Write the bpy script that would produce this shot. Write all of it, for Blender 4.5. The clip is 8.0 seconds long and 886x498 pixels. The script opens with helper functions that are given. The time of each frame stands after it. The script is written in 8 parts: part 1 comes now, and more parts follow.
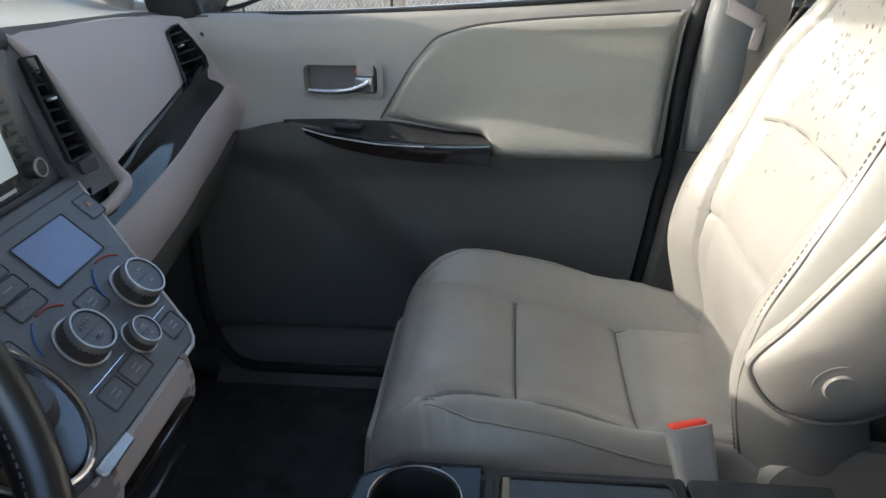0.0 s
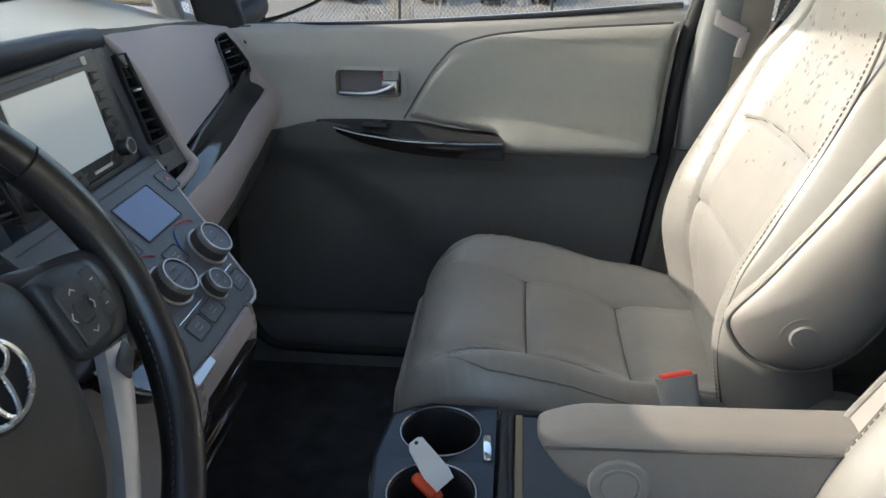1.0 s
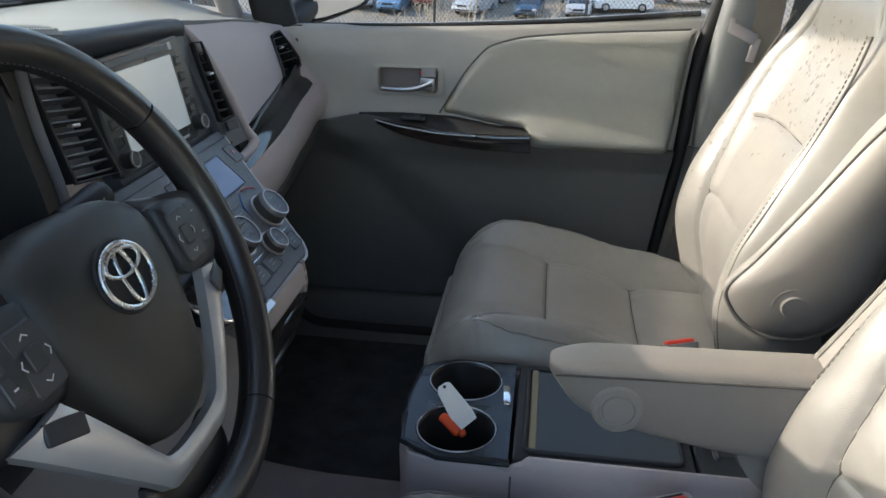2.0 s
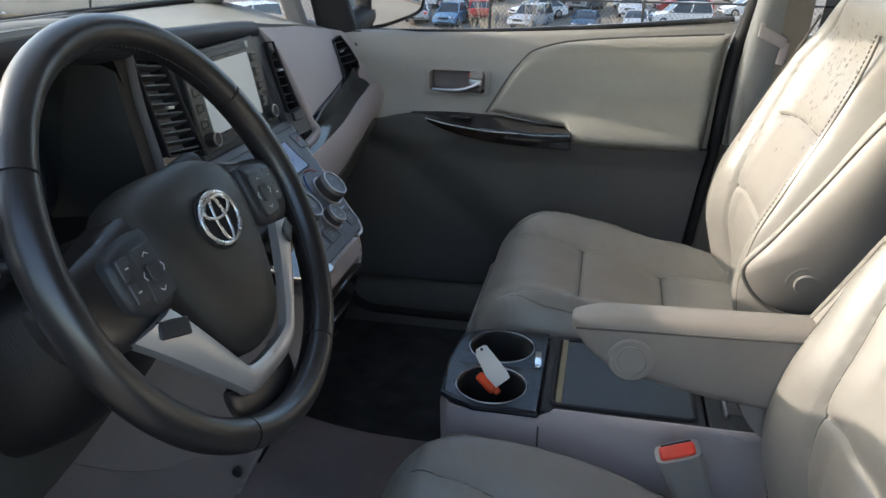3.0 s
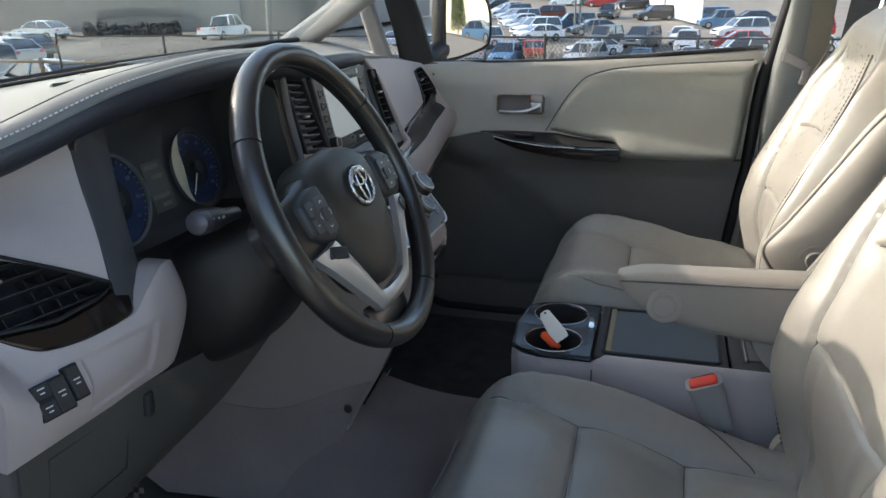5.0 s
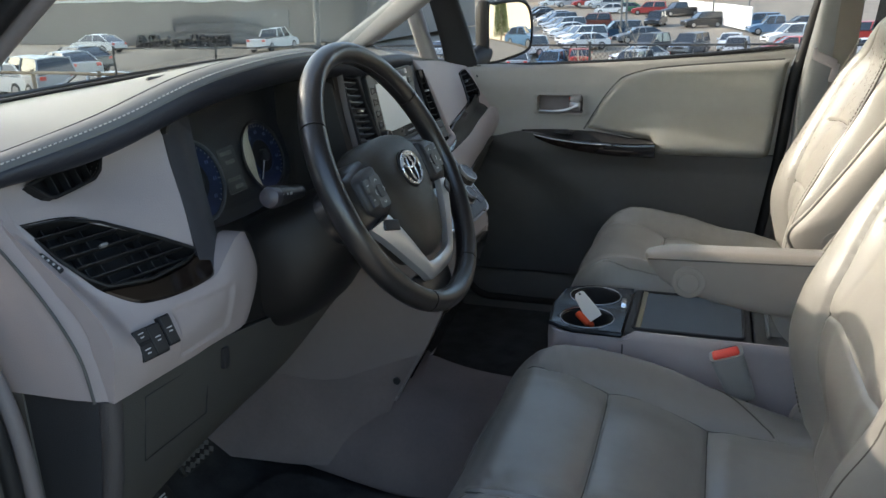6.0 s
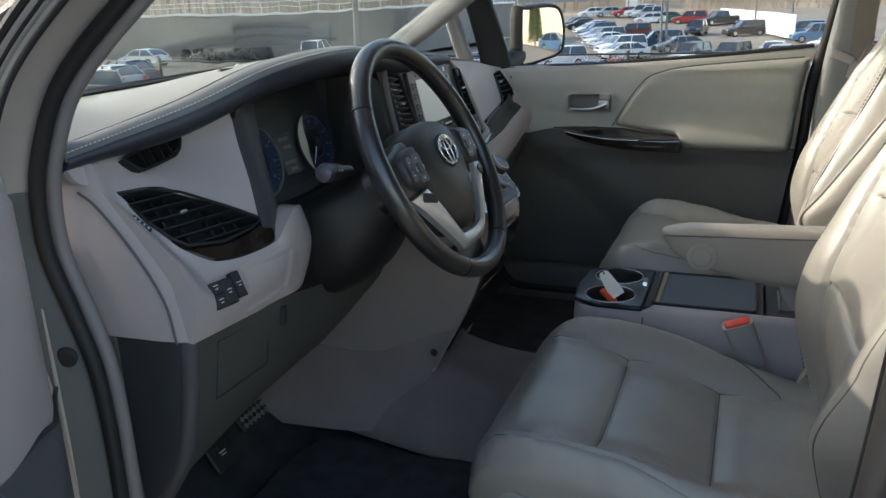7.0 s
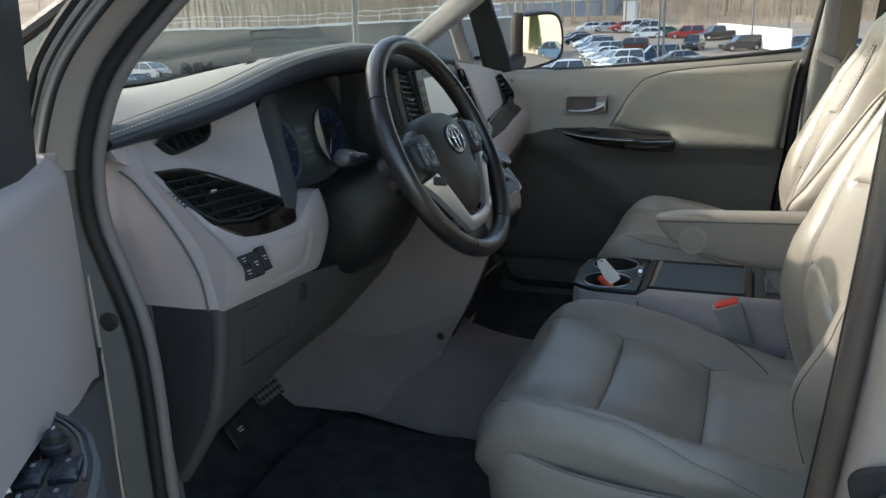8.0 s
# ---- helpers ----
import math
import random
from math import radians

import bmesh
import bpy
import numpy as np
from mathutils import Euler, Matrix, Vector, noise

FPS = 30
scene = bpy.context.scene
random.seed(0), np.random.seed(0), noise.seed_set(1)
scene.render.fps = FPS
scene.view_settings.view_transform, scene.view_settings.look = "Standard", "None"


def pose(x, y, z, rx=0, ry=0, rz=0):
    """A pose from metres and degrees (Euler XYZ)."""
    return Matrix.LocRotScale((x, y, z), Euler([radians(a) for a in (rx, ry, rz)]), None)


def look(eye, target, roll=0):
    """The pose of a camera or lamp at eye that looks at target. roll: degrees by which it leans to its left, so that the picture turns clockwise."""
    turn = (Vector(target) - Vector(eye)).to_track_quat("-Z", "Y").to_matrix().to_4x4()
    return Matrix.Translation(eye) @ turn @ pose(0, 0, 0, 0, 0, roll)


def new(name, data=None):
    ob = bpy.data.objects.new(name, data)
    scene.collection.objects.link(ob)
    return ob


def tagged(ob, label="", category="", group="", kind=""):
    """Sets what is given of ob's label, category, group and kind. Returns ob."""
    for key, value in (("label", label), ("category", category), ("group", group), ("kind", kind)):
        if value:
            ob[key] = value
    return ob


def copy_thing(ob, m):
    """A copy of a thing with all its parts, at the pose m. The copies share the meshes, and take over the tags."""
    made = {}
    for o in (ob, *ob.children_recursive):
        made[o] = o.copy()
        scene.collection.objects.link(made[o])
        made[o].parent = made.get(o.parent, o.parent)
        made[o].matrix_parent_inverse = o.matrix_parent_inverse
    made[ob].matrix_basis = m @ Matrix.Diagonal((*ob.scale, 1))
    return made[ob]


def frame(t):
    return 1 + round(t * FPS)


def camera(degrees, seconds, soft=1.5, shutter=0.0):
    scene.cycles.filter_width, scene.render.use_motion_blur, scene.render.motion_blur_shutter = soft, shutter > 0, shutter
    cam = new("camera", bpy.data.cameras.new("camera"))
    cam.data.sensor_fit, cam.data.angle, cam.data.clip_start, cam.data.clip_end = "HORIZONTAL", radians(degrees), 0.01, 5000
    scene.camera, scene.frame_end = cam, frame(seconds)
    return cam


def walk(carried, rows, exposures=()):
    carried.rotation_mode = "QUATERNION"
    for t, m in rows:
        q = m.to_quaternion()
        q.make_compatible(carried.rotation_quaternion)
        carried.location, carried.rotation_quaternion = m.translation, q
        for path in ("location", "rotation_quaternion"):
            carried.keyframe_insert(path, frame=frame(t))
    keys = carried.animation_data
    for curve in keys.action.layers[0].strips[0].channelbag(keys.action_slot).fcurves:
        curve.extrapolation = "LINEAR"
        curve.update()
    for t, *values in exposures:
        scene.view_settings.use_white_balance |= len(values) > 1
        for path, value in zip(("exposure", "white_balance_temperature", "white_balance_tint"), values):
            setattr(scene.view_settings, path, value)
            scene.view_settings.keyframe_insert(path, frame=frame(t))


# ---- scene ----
cam = camera(58.6, 8.0)
METRES, EYE, TILT, LEAN, TURN = 1.1, 1.32, -24.6, 0.0, 4.8
ROWS = [
    (0.0, 0.0, 0.0, 0.0, 0.0, 0.0, -0.0),
    (0.5, -0.0133, -0.0653, -0.0272, 0.2, 0.02, -0.21),
    (1.0, -0.0207, -0.132, -0.0548, 0.33, 1.34, -0.4),
    (1.5, -0.0256, -0.1891, -0.0815, 0.9, 1.83, -1.23),
    (3.0, 0.0008, -0.352, -0.162, 5.93, 2.96, -3.42),
    (3.5, 0.0013, -0.4005, -0.1837, 7.37, 3.2, -3.53),
    (4.0, -0.0057, -0.4713, -0.2105, 8.6, 3.93, -3.36),
    (4.5, -0.0024, -0.542, -0.2408, 9.13, 4.87, -3.48),
    (6.0, 0.0317, -0.6933, -0.3183, 13.05, 5.91, -4.33),
    (6.5, 0.0501, -0.7532, -0.3529, 15.13, 6.1, -4.42),
    (7.0, 0.0697, -0.8013, -0.3835, 15.79, 6.48, -4.8),
    (7.5, 0.0786, -0.8398, -0.4127, 15.84, 6.92, -5.02),
    (8.0, 0.0804, -0.8768, -0.4421, 15.66, 7.48, -4.82),
]
EXPOSURES = [(0.0, 1.57, 6430, 10), (1.5, 1.31, 6480, 10), (3.0, 1.3, 6630, 11), (4.5, 1.32, 6680, 11), (6.0, 1.2, 6780, 9), (6.6, 1.12, 6810, 9), (8.0, 1.09, 6880, 8)]
walk(cam, [(t, pose(0, -0.579, EYE, TILT, LEAN, TURN) @ pose(METRES * x, METRES * y, METRES * z, 90 + pitch, roll, yaw)) for t, x, y, z, yaw, pitch, roll in ROWS], EXPOSURES)

# ---- world, sun ----
SUN_EL, SUN_AZ = 26.5, -1.0           # height of the sun; degrees from straight ahead of the car towards the driver's side
to_sun = Vector((-math.cos(radians(SUN_AZ)) * math.cos(radians(SUN_EL)), -math.sin(radians(SUN_AZ)) * math.cos(radians(SUN_EL)), math.sin(radians(SUN_EL))))
world = bpy.data.worlds.new("world")
scene.world = world
world.use_nodes = True
wn, wl = world.node_tree.nodes, world.node_tree.links
sky = wn.new("ShaderNodeTexSky")
sky.sky_type, sky.sun_disc = "NISHITA", False
sky.dust_density, sky.ozone_density, sky.air_density = 0.8, 1.0, 1.0
sky.sun_elevation, sky.sun_rotation = radians(SUN_EL), math.atan2(to_sun.x, to_sun.y)
wl.new(sky.outputs[0], wn["Background"].inputs[0])
wn["Background"].inputs[1].default_value = 0.225
sun = new("sun", bpy.data.lights.new("sun", "SUN"))
sun.data.energy, sun.data.angle, sun.data.color = 2.15, radians(0.5), (1.0, 0.92, 0.80)
sun.matrix_world = look((0, 0, 30), Vector((0, 0, 30)) - to_sun)


# ---- materials ----
def mat(name, col, rough=0.5, metal=0.0, var=0.12, scale=6.0, bump=0.0, bscale=400.0, col2=None, coat=0.0, rvar=0.1, spec=0.5, kind="noise"):
    """A procedural surface: a base colour broken up at two scales, a roughness that varies, and a fine relief."""
    m = bpy.data.materials.new(name)
    m.use_nodes = True
    n, l = m.node_tree.nodes, m.node_tree.links
    b = n["Principled BSDF"]
    b.inputs["Metallic"].default_value = metal
    b.inputs["Coat Weight"].default_value = coat
    b.inputs["Coat Roughness"].default_value = 0.06
    b.inputs["Specular IOR Level"].default_value = spec
    co = n.new("ShaderNodeTexCoord")
    big = n.new("ShaderNodeTexNoise")
    big.inputs["Scale"].default_value, big.inputs["Detail"].default_value = scale, 5
    fine = n.new("ShaderNodeTexNoise")
    fine.inputs["Scale"].default_value, fine.inputs["Detail"].default_value = scale * 14, 3
    l.new(co.outputs["Object"], big.inputs["Vector"])
    l.new(co.outputs["Object"], fine.inputs["Vector"])
    add = n.new("ShaderNodeMath")
    add.operation = "MULTIPLY_ADD"
    add.inputs[1].default_value = 0.35
    l.new(fine.outputs["Fac"], add.inputs[0])
    l.new(big.outputs["Fac"], add.inputs[2])
    ramp = n.new("ShaderNodeMapRange")
    ramp.inputs["From Min"].default_value, ramp.inputs["From Max"].default_value = 0.4, 0.95
    l.new(add.outputs[0], ramp.inputs["Value"])
    mix = n.new("ShaderNodeMix")
    mix.data_type = "RGBA"
    c2 = col2 or [c * (1 + var) for c in col]
    c1 = col if col2 else [c * (1 - var) for c in col]
    mix.inputs["A"].default_value, mix.inputs["B"].default_value = (*c1, 1), (*c2, 1)
    l.new(ramp.outputs[0], mix.inputs["Factor"])
    l.new(mix.outputs["Result"], b.inputs["Base Color"])
    rr = n.new("ShaderNodeMapRange")
    rr.inputs["To Min"].default_value, rr.inputs["To Max"].default_value = max(0.02, rough - rvar), min(1, rough + rvar)
    l.new(add.outputs[0], rr.inputs["Value"])
    l.new(rr.outputs[0], b.inputs["Roughness"])
    if bump:
        if kind == "grain":
            g = n.new("ShaderNodeTexVoronoi")
            g.inputs["Scale"].default_value = bscale
            out = g.outputs["Distance"]
        else:
            g = n.new("ShaderNodeTexNoise")
            g.inputs["Scale"].default_value, g.inputs["Detail"].default_value = bscale, 4
            out = g.outputs["Fac"]
        l.new(co.outputs["Object"], g.inputs["Vector"])
        bp = n.new("ShaderNodeBump")
        bp.inputs["Strength"].default_value, bp.inputs["Distance"].default_value = bump, 0.002
        l.new(out, bp.inputs["Height"])
        l.new(bp.outputs[0], b.inputs["Normal"])
    return m


def glass(name, col=(1, 1, 1), rough=0.0, ior=1.45):
    m = bpy.data.materials.new(name)
    m.use_nodes = True
    b = m.node_tree.nodes["Principled BSDF"]
    b.inputs["Base Color"].default_value = (*col, 1)
    b.inputs["Transmission Weight"].default_value = 1.0
    b.inputs["Roughness"].default_value, b.inputs["IOR"].default_value = rough, ior
    return m


def glow(name, col, strength):
    m = bpy.data.materials.new(name)
    m.use_nodes = True
    b = m.node_tree.nodes["Principled BSDF"]
    b.inputs["Base Color"].default_value = (*col, 1)
    b.inputs["Emission Color"].default_value = (*col, 1)
    b.inputs["Emission Strength"].default_value = strength
    b.inputs["Roughness"].default_value = 0.15
    return m


LEATHER = mat("seat_leather", (0.262, 0.246, 0.222), 0.34, var=0.12, scale=4, bump=0.10, bscale=900, kind="grain", rvar=0.05, spec=0.75)
PERFORATED = mat("perforated_leather", (0.225, 0.212, 0.190), 0.42, var=0.10, scale=6, bump=0.5, bscale=420, kind="grain", rvar=0.05)
BOLSTER = mat("taupe_bolster_vinyl", (0.252, 0.232, 0.216), 0.40, var=0.08, scale=5, bump=0.12, bscale=800, kind="grain")
LEATHER_SIDE = mat("seat_vinyl", (0.285, 0.260, 0.234), 0.46, var=0.06, scale=4, bump=0.12, bscale=800, kind="grain")
DOORPANEL = mat("cool_grey_door_plastic", (0.362, 0.352, 0.324), 0.46, var=0.05, scale=5, bump=0.18, bscale=700, kind="grain")
ARMVINYL = mat("brown_grey_arm_vinyl", (0.255, 0.228, 0.204), 0.42, var=0.07, scale=4, bump=0.12, bscale=800, kind="grain")
PANEL = mat("light_grey_plastic", (0.400, 0.352, 0.348), 0.46, var=0.05, scale=5, bump=0.18, bscale=700, kind="grain")
PADVINYL = mat("padded_grey_vinyl", (0.312, 0.304, 0.268), 0.38, var=0.07, scale=4, bump=0.25, bscale=500, kind="grain")
DARKDOOR = mat("charcoal_plastic", (0.100, 0.098, 0.093), 0.55, var=0.12, scale=5, bump=0.25, bscale=600, kind="grain")
DASHDARK = mat("slate_dash_plastic", (0.10, 0.106, 0.118), 0.42, var=0.12, scale=5, bump=0.22, bscale=650, kind="grain")
BLACK = mat("black_plastic", (0.028, 0.028, 0.030), 0.42, var=0.2, scale=8, bump=0.1, bscale=600)
RUBBER = mat("black_rubber", (0.012, 0.012, 0.013), 0.6, var=0.25, scale=10, bump=0.2, bscale=200)
CARPET = mat("charcoal_carpet", (0.058, 0.058, 0.059), 0.95, var=0.35, scale=18, bump=1.0, bscale=900, spec=0.1)
MATPILE = mat("black_floor_mat", (0.064, 0.064, 0.066), 0.95, var=0.35, scale=22, bump=1.0, bscale=800, spec=0.1)
WHEELHIDE = mat("black_wheel_leather", (0.020, 0.018, 0.018), 0.31, var=0.12, scale=9, bump=0.03, bscale=1300, kind="grain", spec=0.9, rvar=0.03)
GLOSSWOOD = mat("gloss_dark_trim", (0.008, 0.007, 0.007), 0.08, var=0.5, scale=12, coat=1.0, rvar=0.03, col2=(0.020, 0.013, 0.010))
LIPDARK = mat("navy_black_lip", (0.022, 0.025, 0.035), 0.46, var=0.12, scale=5, bump=0.2, bscale=650, kind="grain")
MATTBLACK = mat("matt_black_plastic", (0.020, 0.020, 0.021), 0.62, var=0.2, scale=8, spec=0.3)
SLATEGLOSS = mat("grey_screen_bezel", (0.048, 0.052, 0.053), 0.26, var=0.06, spec=0.35)
SILVER = mat("satin_silver", (0.50, 0.49, 0.48), 0.28, metal=1.0, var=0.05, scale=20)
SPOKESILVER = mat("satin_silver_spoke", (0.60, 0.59, 0.585), 0.34, metal=0.6, var=0.06, scale=20)
THUMBGREY = mat("charcoal_button_plastic", (0.042, 0.043, 0.046), 0.38, var=0.12, scale=20)
SILVERPAINT = mat("silver_painted_plastic", (0.66, 0.64, 0.625), 0.32, metal=0.35, var=0.05, scale=20)
CHROME = mat("chrome", (0.82, 0.82, 0.84), 0.08, metal=1.0, var=0.03, rvar=0.03)
BADGE = mat("satin_chrome_badge", (0.72, 0.71, 0.69), 0.24, metal=0.85, var=0.05, scale=30)
STALKTIP = mat("grey_stalk_end", (0.070, 0.064, 0.075), 0.3, var=0.1, scale=30)
PEDALSTUD = mat("worn_grey_rubber", (0.13, 0.13, 0.125), 0.6, var=0.25, scale=40)
RED = mat("red_plastic", (0.75, 0.06, 0.035), 0.4, var=0.08)
ORANGE = mat("orange_red_plastic", (0.85, 0.09, 0.02), 0.4, var=0.08)
WHITE = mat("white_plastic", (0.8, 0.79, 0.76), 0.45, var=0.05)
PAPER = mat("white_card", (0.82, 0.8, 0.76), 0.6, var=0.04)
INK = mat("white_legend", (0.6, 0.6, 0.6), 0.5, var=0.02)
PAINT = mat("champagne_car_paint", (0.47, 0.42, 0.385), 0.30, metal=0.35, var=0.05, scale=8, coat=0.8)
HEADLINER = mat("grey_headliner", (0.42, 0.40, 0.37), 0.9, var=0.05, bump=0.4, bscale=700)
PILLAR = mat("grey_pillar_trim", (0.32, 0.31, 0.30), 0.55, var=0.05, bump=0.2, bscale=600, kind="grain")
WEBBING = mat("taupe_belt_webbing", (0.16, 0.145, 0.125), 0.7, var=0.1, bump=0.4, bscale=900)
BUCKLE = mat("grey_buckle_plastic", (0.33, 0.325, 0.315), 0.45, var=0.06)
THREAD = mat("pale_thread", (0.64, 0.62, 0.58), 0.8, var=0.1)
THREADGREY = mat("taupe_thread", (0.13, 0.115, 0.095), 0.8, var=0.1)
PIPING = mat("taupe_piping", (0.20, 0.185, 0.165), 0.55, var=0.1)
GOLD = mat("brass_strip", (0.22, 0.175, 0.10), 0.45, metal=0.5, var=0.1)
SCREEN = glow("lit_screen", (0.50, 0.56, 0.58), 0.10)
LCD = glow("lit_lcd", (0.12, 0.16, 0.28), 0.04)
KNOBRING = mat("warm_satin_ring", (0.40, 0.375, 0.35), 0.33, metal=0.9, var=0.08, scale=40)
KNOBSIDE = mat("brown_grey_knob", (0.075, 0.066, 0.060), 0.35, metal=0.3, var=0.1, scale=40)
DIMINK = mat("dim_legend", (0.24, 0.25, 0.26), 0.5, var=0.05)
KNEEDARK = mat("dark_brown_grey_plastic", (0.062, 0.061, 0.056), 0.5, var=0.12, scale=5, bump=0.25, bscale=600, kind="grain")
ROUNDEDGE = mat("mauve_edge_plastic", (0.064, 0.060, 0.062), 0.48, var=0.1, scale=5, bump=0.2, bscale=650, kind="grain")
SWITCHNAVY = mat("gloss_navy_switch", (0.018, 0.022, 0.032), 0.22, var=0.1, scale=20)
PLATEMATT = mat("matt_charcoal_plate", (0.030, 0.030, 0.031), 0.5, var=0.1, scale=10, bump=0.15, bscale=600, spec=0.35)
STRIPBLACK = mat("polished_black_trim", (0.007, 0.007, 0.008), 0.06, var=0.3, scale=12, rvar=0.02, spec=0.18)
DASHTOP = mat("grey_dash_top", (0.150, 0.156, 0.151), 0.55, var=0.08, scale=5, bump=0.10, bscale=800, kind="grain")
TUNNELPILE = mat("mid_grey_tunnel_carpet", (0.250, 0.208, 0.202), 0.9, var=0.12, scale=9, bump=0.5, bscale=900, spec=0.15)
CONSOLETOP = mat("gloss_black_console", (0.019, 0.022, 0.027), 0.24, var=0.08, scale=10, rvar=0.02, spec=0.3)
SEAM = mat("dark_seam", (0.085, 0.078, 0.068), 0.7, var=0.1)
SPECKSHADE = mat("speck_shade", (0.20, 0.185, 0.16), 0.7, var=0.3, scale=30)
EDGETRIM = mat("mauve_grey_trim", (0.19, 0.17, 0.168), 0.5, var=0.08, bump=0.15, bscale=700, kind="grain")
HOODSLATE = mat("slate_hood_plastic", (0.050, 0.050, 0.058), 0.44, var=0.12, scale=5, bump=0.2, bscale=650, kind="grain")
SHROUD = mat("dark_column_plastic", (0.013, 0.012, 0.012), 0.45, var=0.15, bump=0.12, bscale=700, kind="grain")
STACKSIDE = mat("warm_grey_stack_plastic", (0.266, 0.224, 0.215), 0.7, spec=0.25, var=0.06, scale=5, bump=0.2, bscale=700, kind="grain")
ENDDARK = mat("dark_slate_plastic", (0.032, 0.034, 0.038), 0.6, spec=0.25, var=0.12, scale=5, bump=0.2, bscale=650, kind="grain")
HUBSKIN = mat("olive_black_airbag_skin", (0.036, 0.033, 0.029), 0.42, var=0.15, scale=6, bump=0.12, bscale=1200, kind="grain")
GLASS = glass("windscreen_glass", (0.78, 0.83, 0.80))
SIDEGLASS = glass("side_window_glass", (0.93, 0.95, 0.94))
LENSGLASS = glass("instrument_lens_glass", (0.92, 0.93, 0.93), 0.0, 1.12)
PRIVACY = glass("privacy_glass", (0.10, 0.11, 0.11))
ASPHALT = mat("asphalt", (0.240, 0.200, 0.150), 0.9, var=0.2, scale=0.25, bump=0.5, bscale=30)


# ---- mesh helpers ----
def words(text, size, m, depth=0.0004):
    """Raised letters of the built-in font, centred on the pose m, facing its z."""
    cu = bpy.data.curves.new("lettering", "FONT")
    cu.body, cu.size, cu.extrude, cu.resolution_u = text, size, depth, 2
    cu.align_x, cu.align_y = "CENTER", "CENTER"
    tmp = bpy.data.objects.new("lettering", cu)
    me = bpy.data.meshes.new_from_object(tmp)
    geo = [m @ v.co for v in me.vertices], [list(p.vertices) for p in me.polygons]
    bpy.data.objects.remove(tmp)
    bpy.data.meshes.remove(me)
    bpy.data.curves.remove(cu)
    return geo



def cr(points, n, closed=False):
    """A smooth curve of n points through the given ones, even in parameter."""
    P = [Vector(p) for p in points]
    k = len(P)
    segs = k if closed else k - 1
    out = []
    for i in range(n):
        u = i * segs / (n if closed else n - 1)
        a = min(int(u), segs - 1)
        f = u - a
        if closed:
            p0, p1, p2, p3 = P[(a - 1) % k], P[a % k], P[(a + 1) % k], P[(a + 2) % k]
        else:
            p1, p2 = P[a], P[a + 1]
            p0 = P[a - 1] if a > 0 else p1 * 2 - p2
            p3 = P[a + 2] if a + 2 < k else p2 * 2 - p1
        out.append(0.5 * (2 * p1 + (p2 - p0) * f + (2 * p0 - 5 * p1 + 4 * p2 - p3) * f * f + (3 * p1 - p0 - 3 * p2 + p3) * f ** 3))
    return out


def lerp(a, b, t):
    return a + (b - a) * t


def smooth(a, b, x):
    t = min(1.0, max(0.0, (x - a) / (b - a)))
    return t * t * (3 - 2 * t)


def curve1(keys, x):
    """A smooth value at x through the (x, value) keys, with no overshoot."""
    if x <= keys[0][0]:
        return keys[0][1]
    if x >= keys[-1][0]:
        return keys[-1][1]
    n = len(keys)
    d = [(keys[i + 1][1] - keys[i][1]) / (keys[i + 1][0] - keys[i][0]) for i in range(n - 1)]
    i = next(k for k in range(n - 1) if x <= keys[k + 1][0])

    def slope(k):
        if k == 0:
            return d[0]
        if k == n - 1:
            return d[-1]
        a, b = d[k - 1], d[k]
        return 0.0 if a * b <= 0 else 2 * a * b / (a + b)

    h = keys[i + 1][0] - keys[i][0]
    t = (x - keys[i][0]) / h
    return ((2 * t ** 3 - 3 * t * t + 1) * keys[i][1] + (t ** 3 - 2 * t * t + t) * h * slope(i)
            + (3 * t * t - 2 * t ** 3) * keys[i + 1][1] + (t ** 3 - t * t) * h * slope(i + 1))


def part(name, geo, material, parent=None, label="", sharp=38):
    """Links (verts, faces) or a bmesh as one smooth-shaded mesh under parent."""
    me = bpy.data.meshes.new(name)
    if isinstance(geo, bmesh.types.BMesh):
        geo.to_mesh(me)
        geo.free()
    else:
        me.from_pydata([tuple(v) for v in geo[0]], [], geo[1])
        bm = bmesh.new()
        bm.from_mesh(me)
        bmesh.ops.recalc_face_normals(bm, faces=bm.faces)
        bm.to_mesh(me)
        bm.free()
    me.materials.append(material)
    me.polygons.foreach_set("use_smooth", [True] * len(me.polygons))
    me.set_sharp_from_angle(angle=radians(sharp))
    ob = new(name, me)
    if parent:
        ob.parent = parent
        ob.matrix_parent_inverse = parent.matrix_world.inverted()
    if label:
        ob["label"] = label
    return ob


def thing(name, label, category, at=(0, 0, 0), group="", kind=""):
    ob = new(name)
    ob.empty_display_size = 0.05
    ob.location = at
    ob.matrix_world = Matrix.Translation(at)
    return tagged(ob, label, category, group, kind)


def merge(*geos):
    V, F = [], []
    for v, f in geos:
        o = len(V)
        V += [Vector(p) for p in v]
        F += [[i + o for i in q] for q in f]
    return V, F


def moved(geo, m):
    return [m @ Vector(v) for v in geo[0]], geo[1]


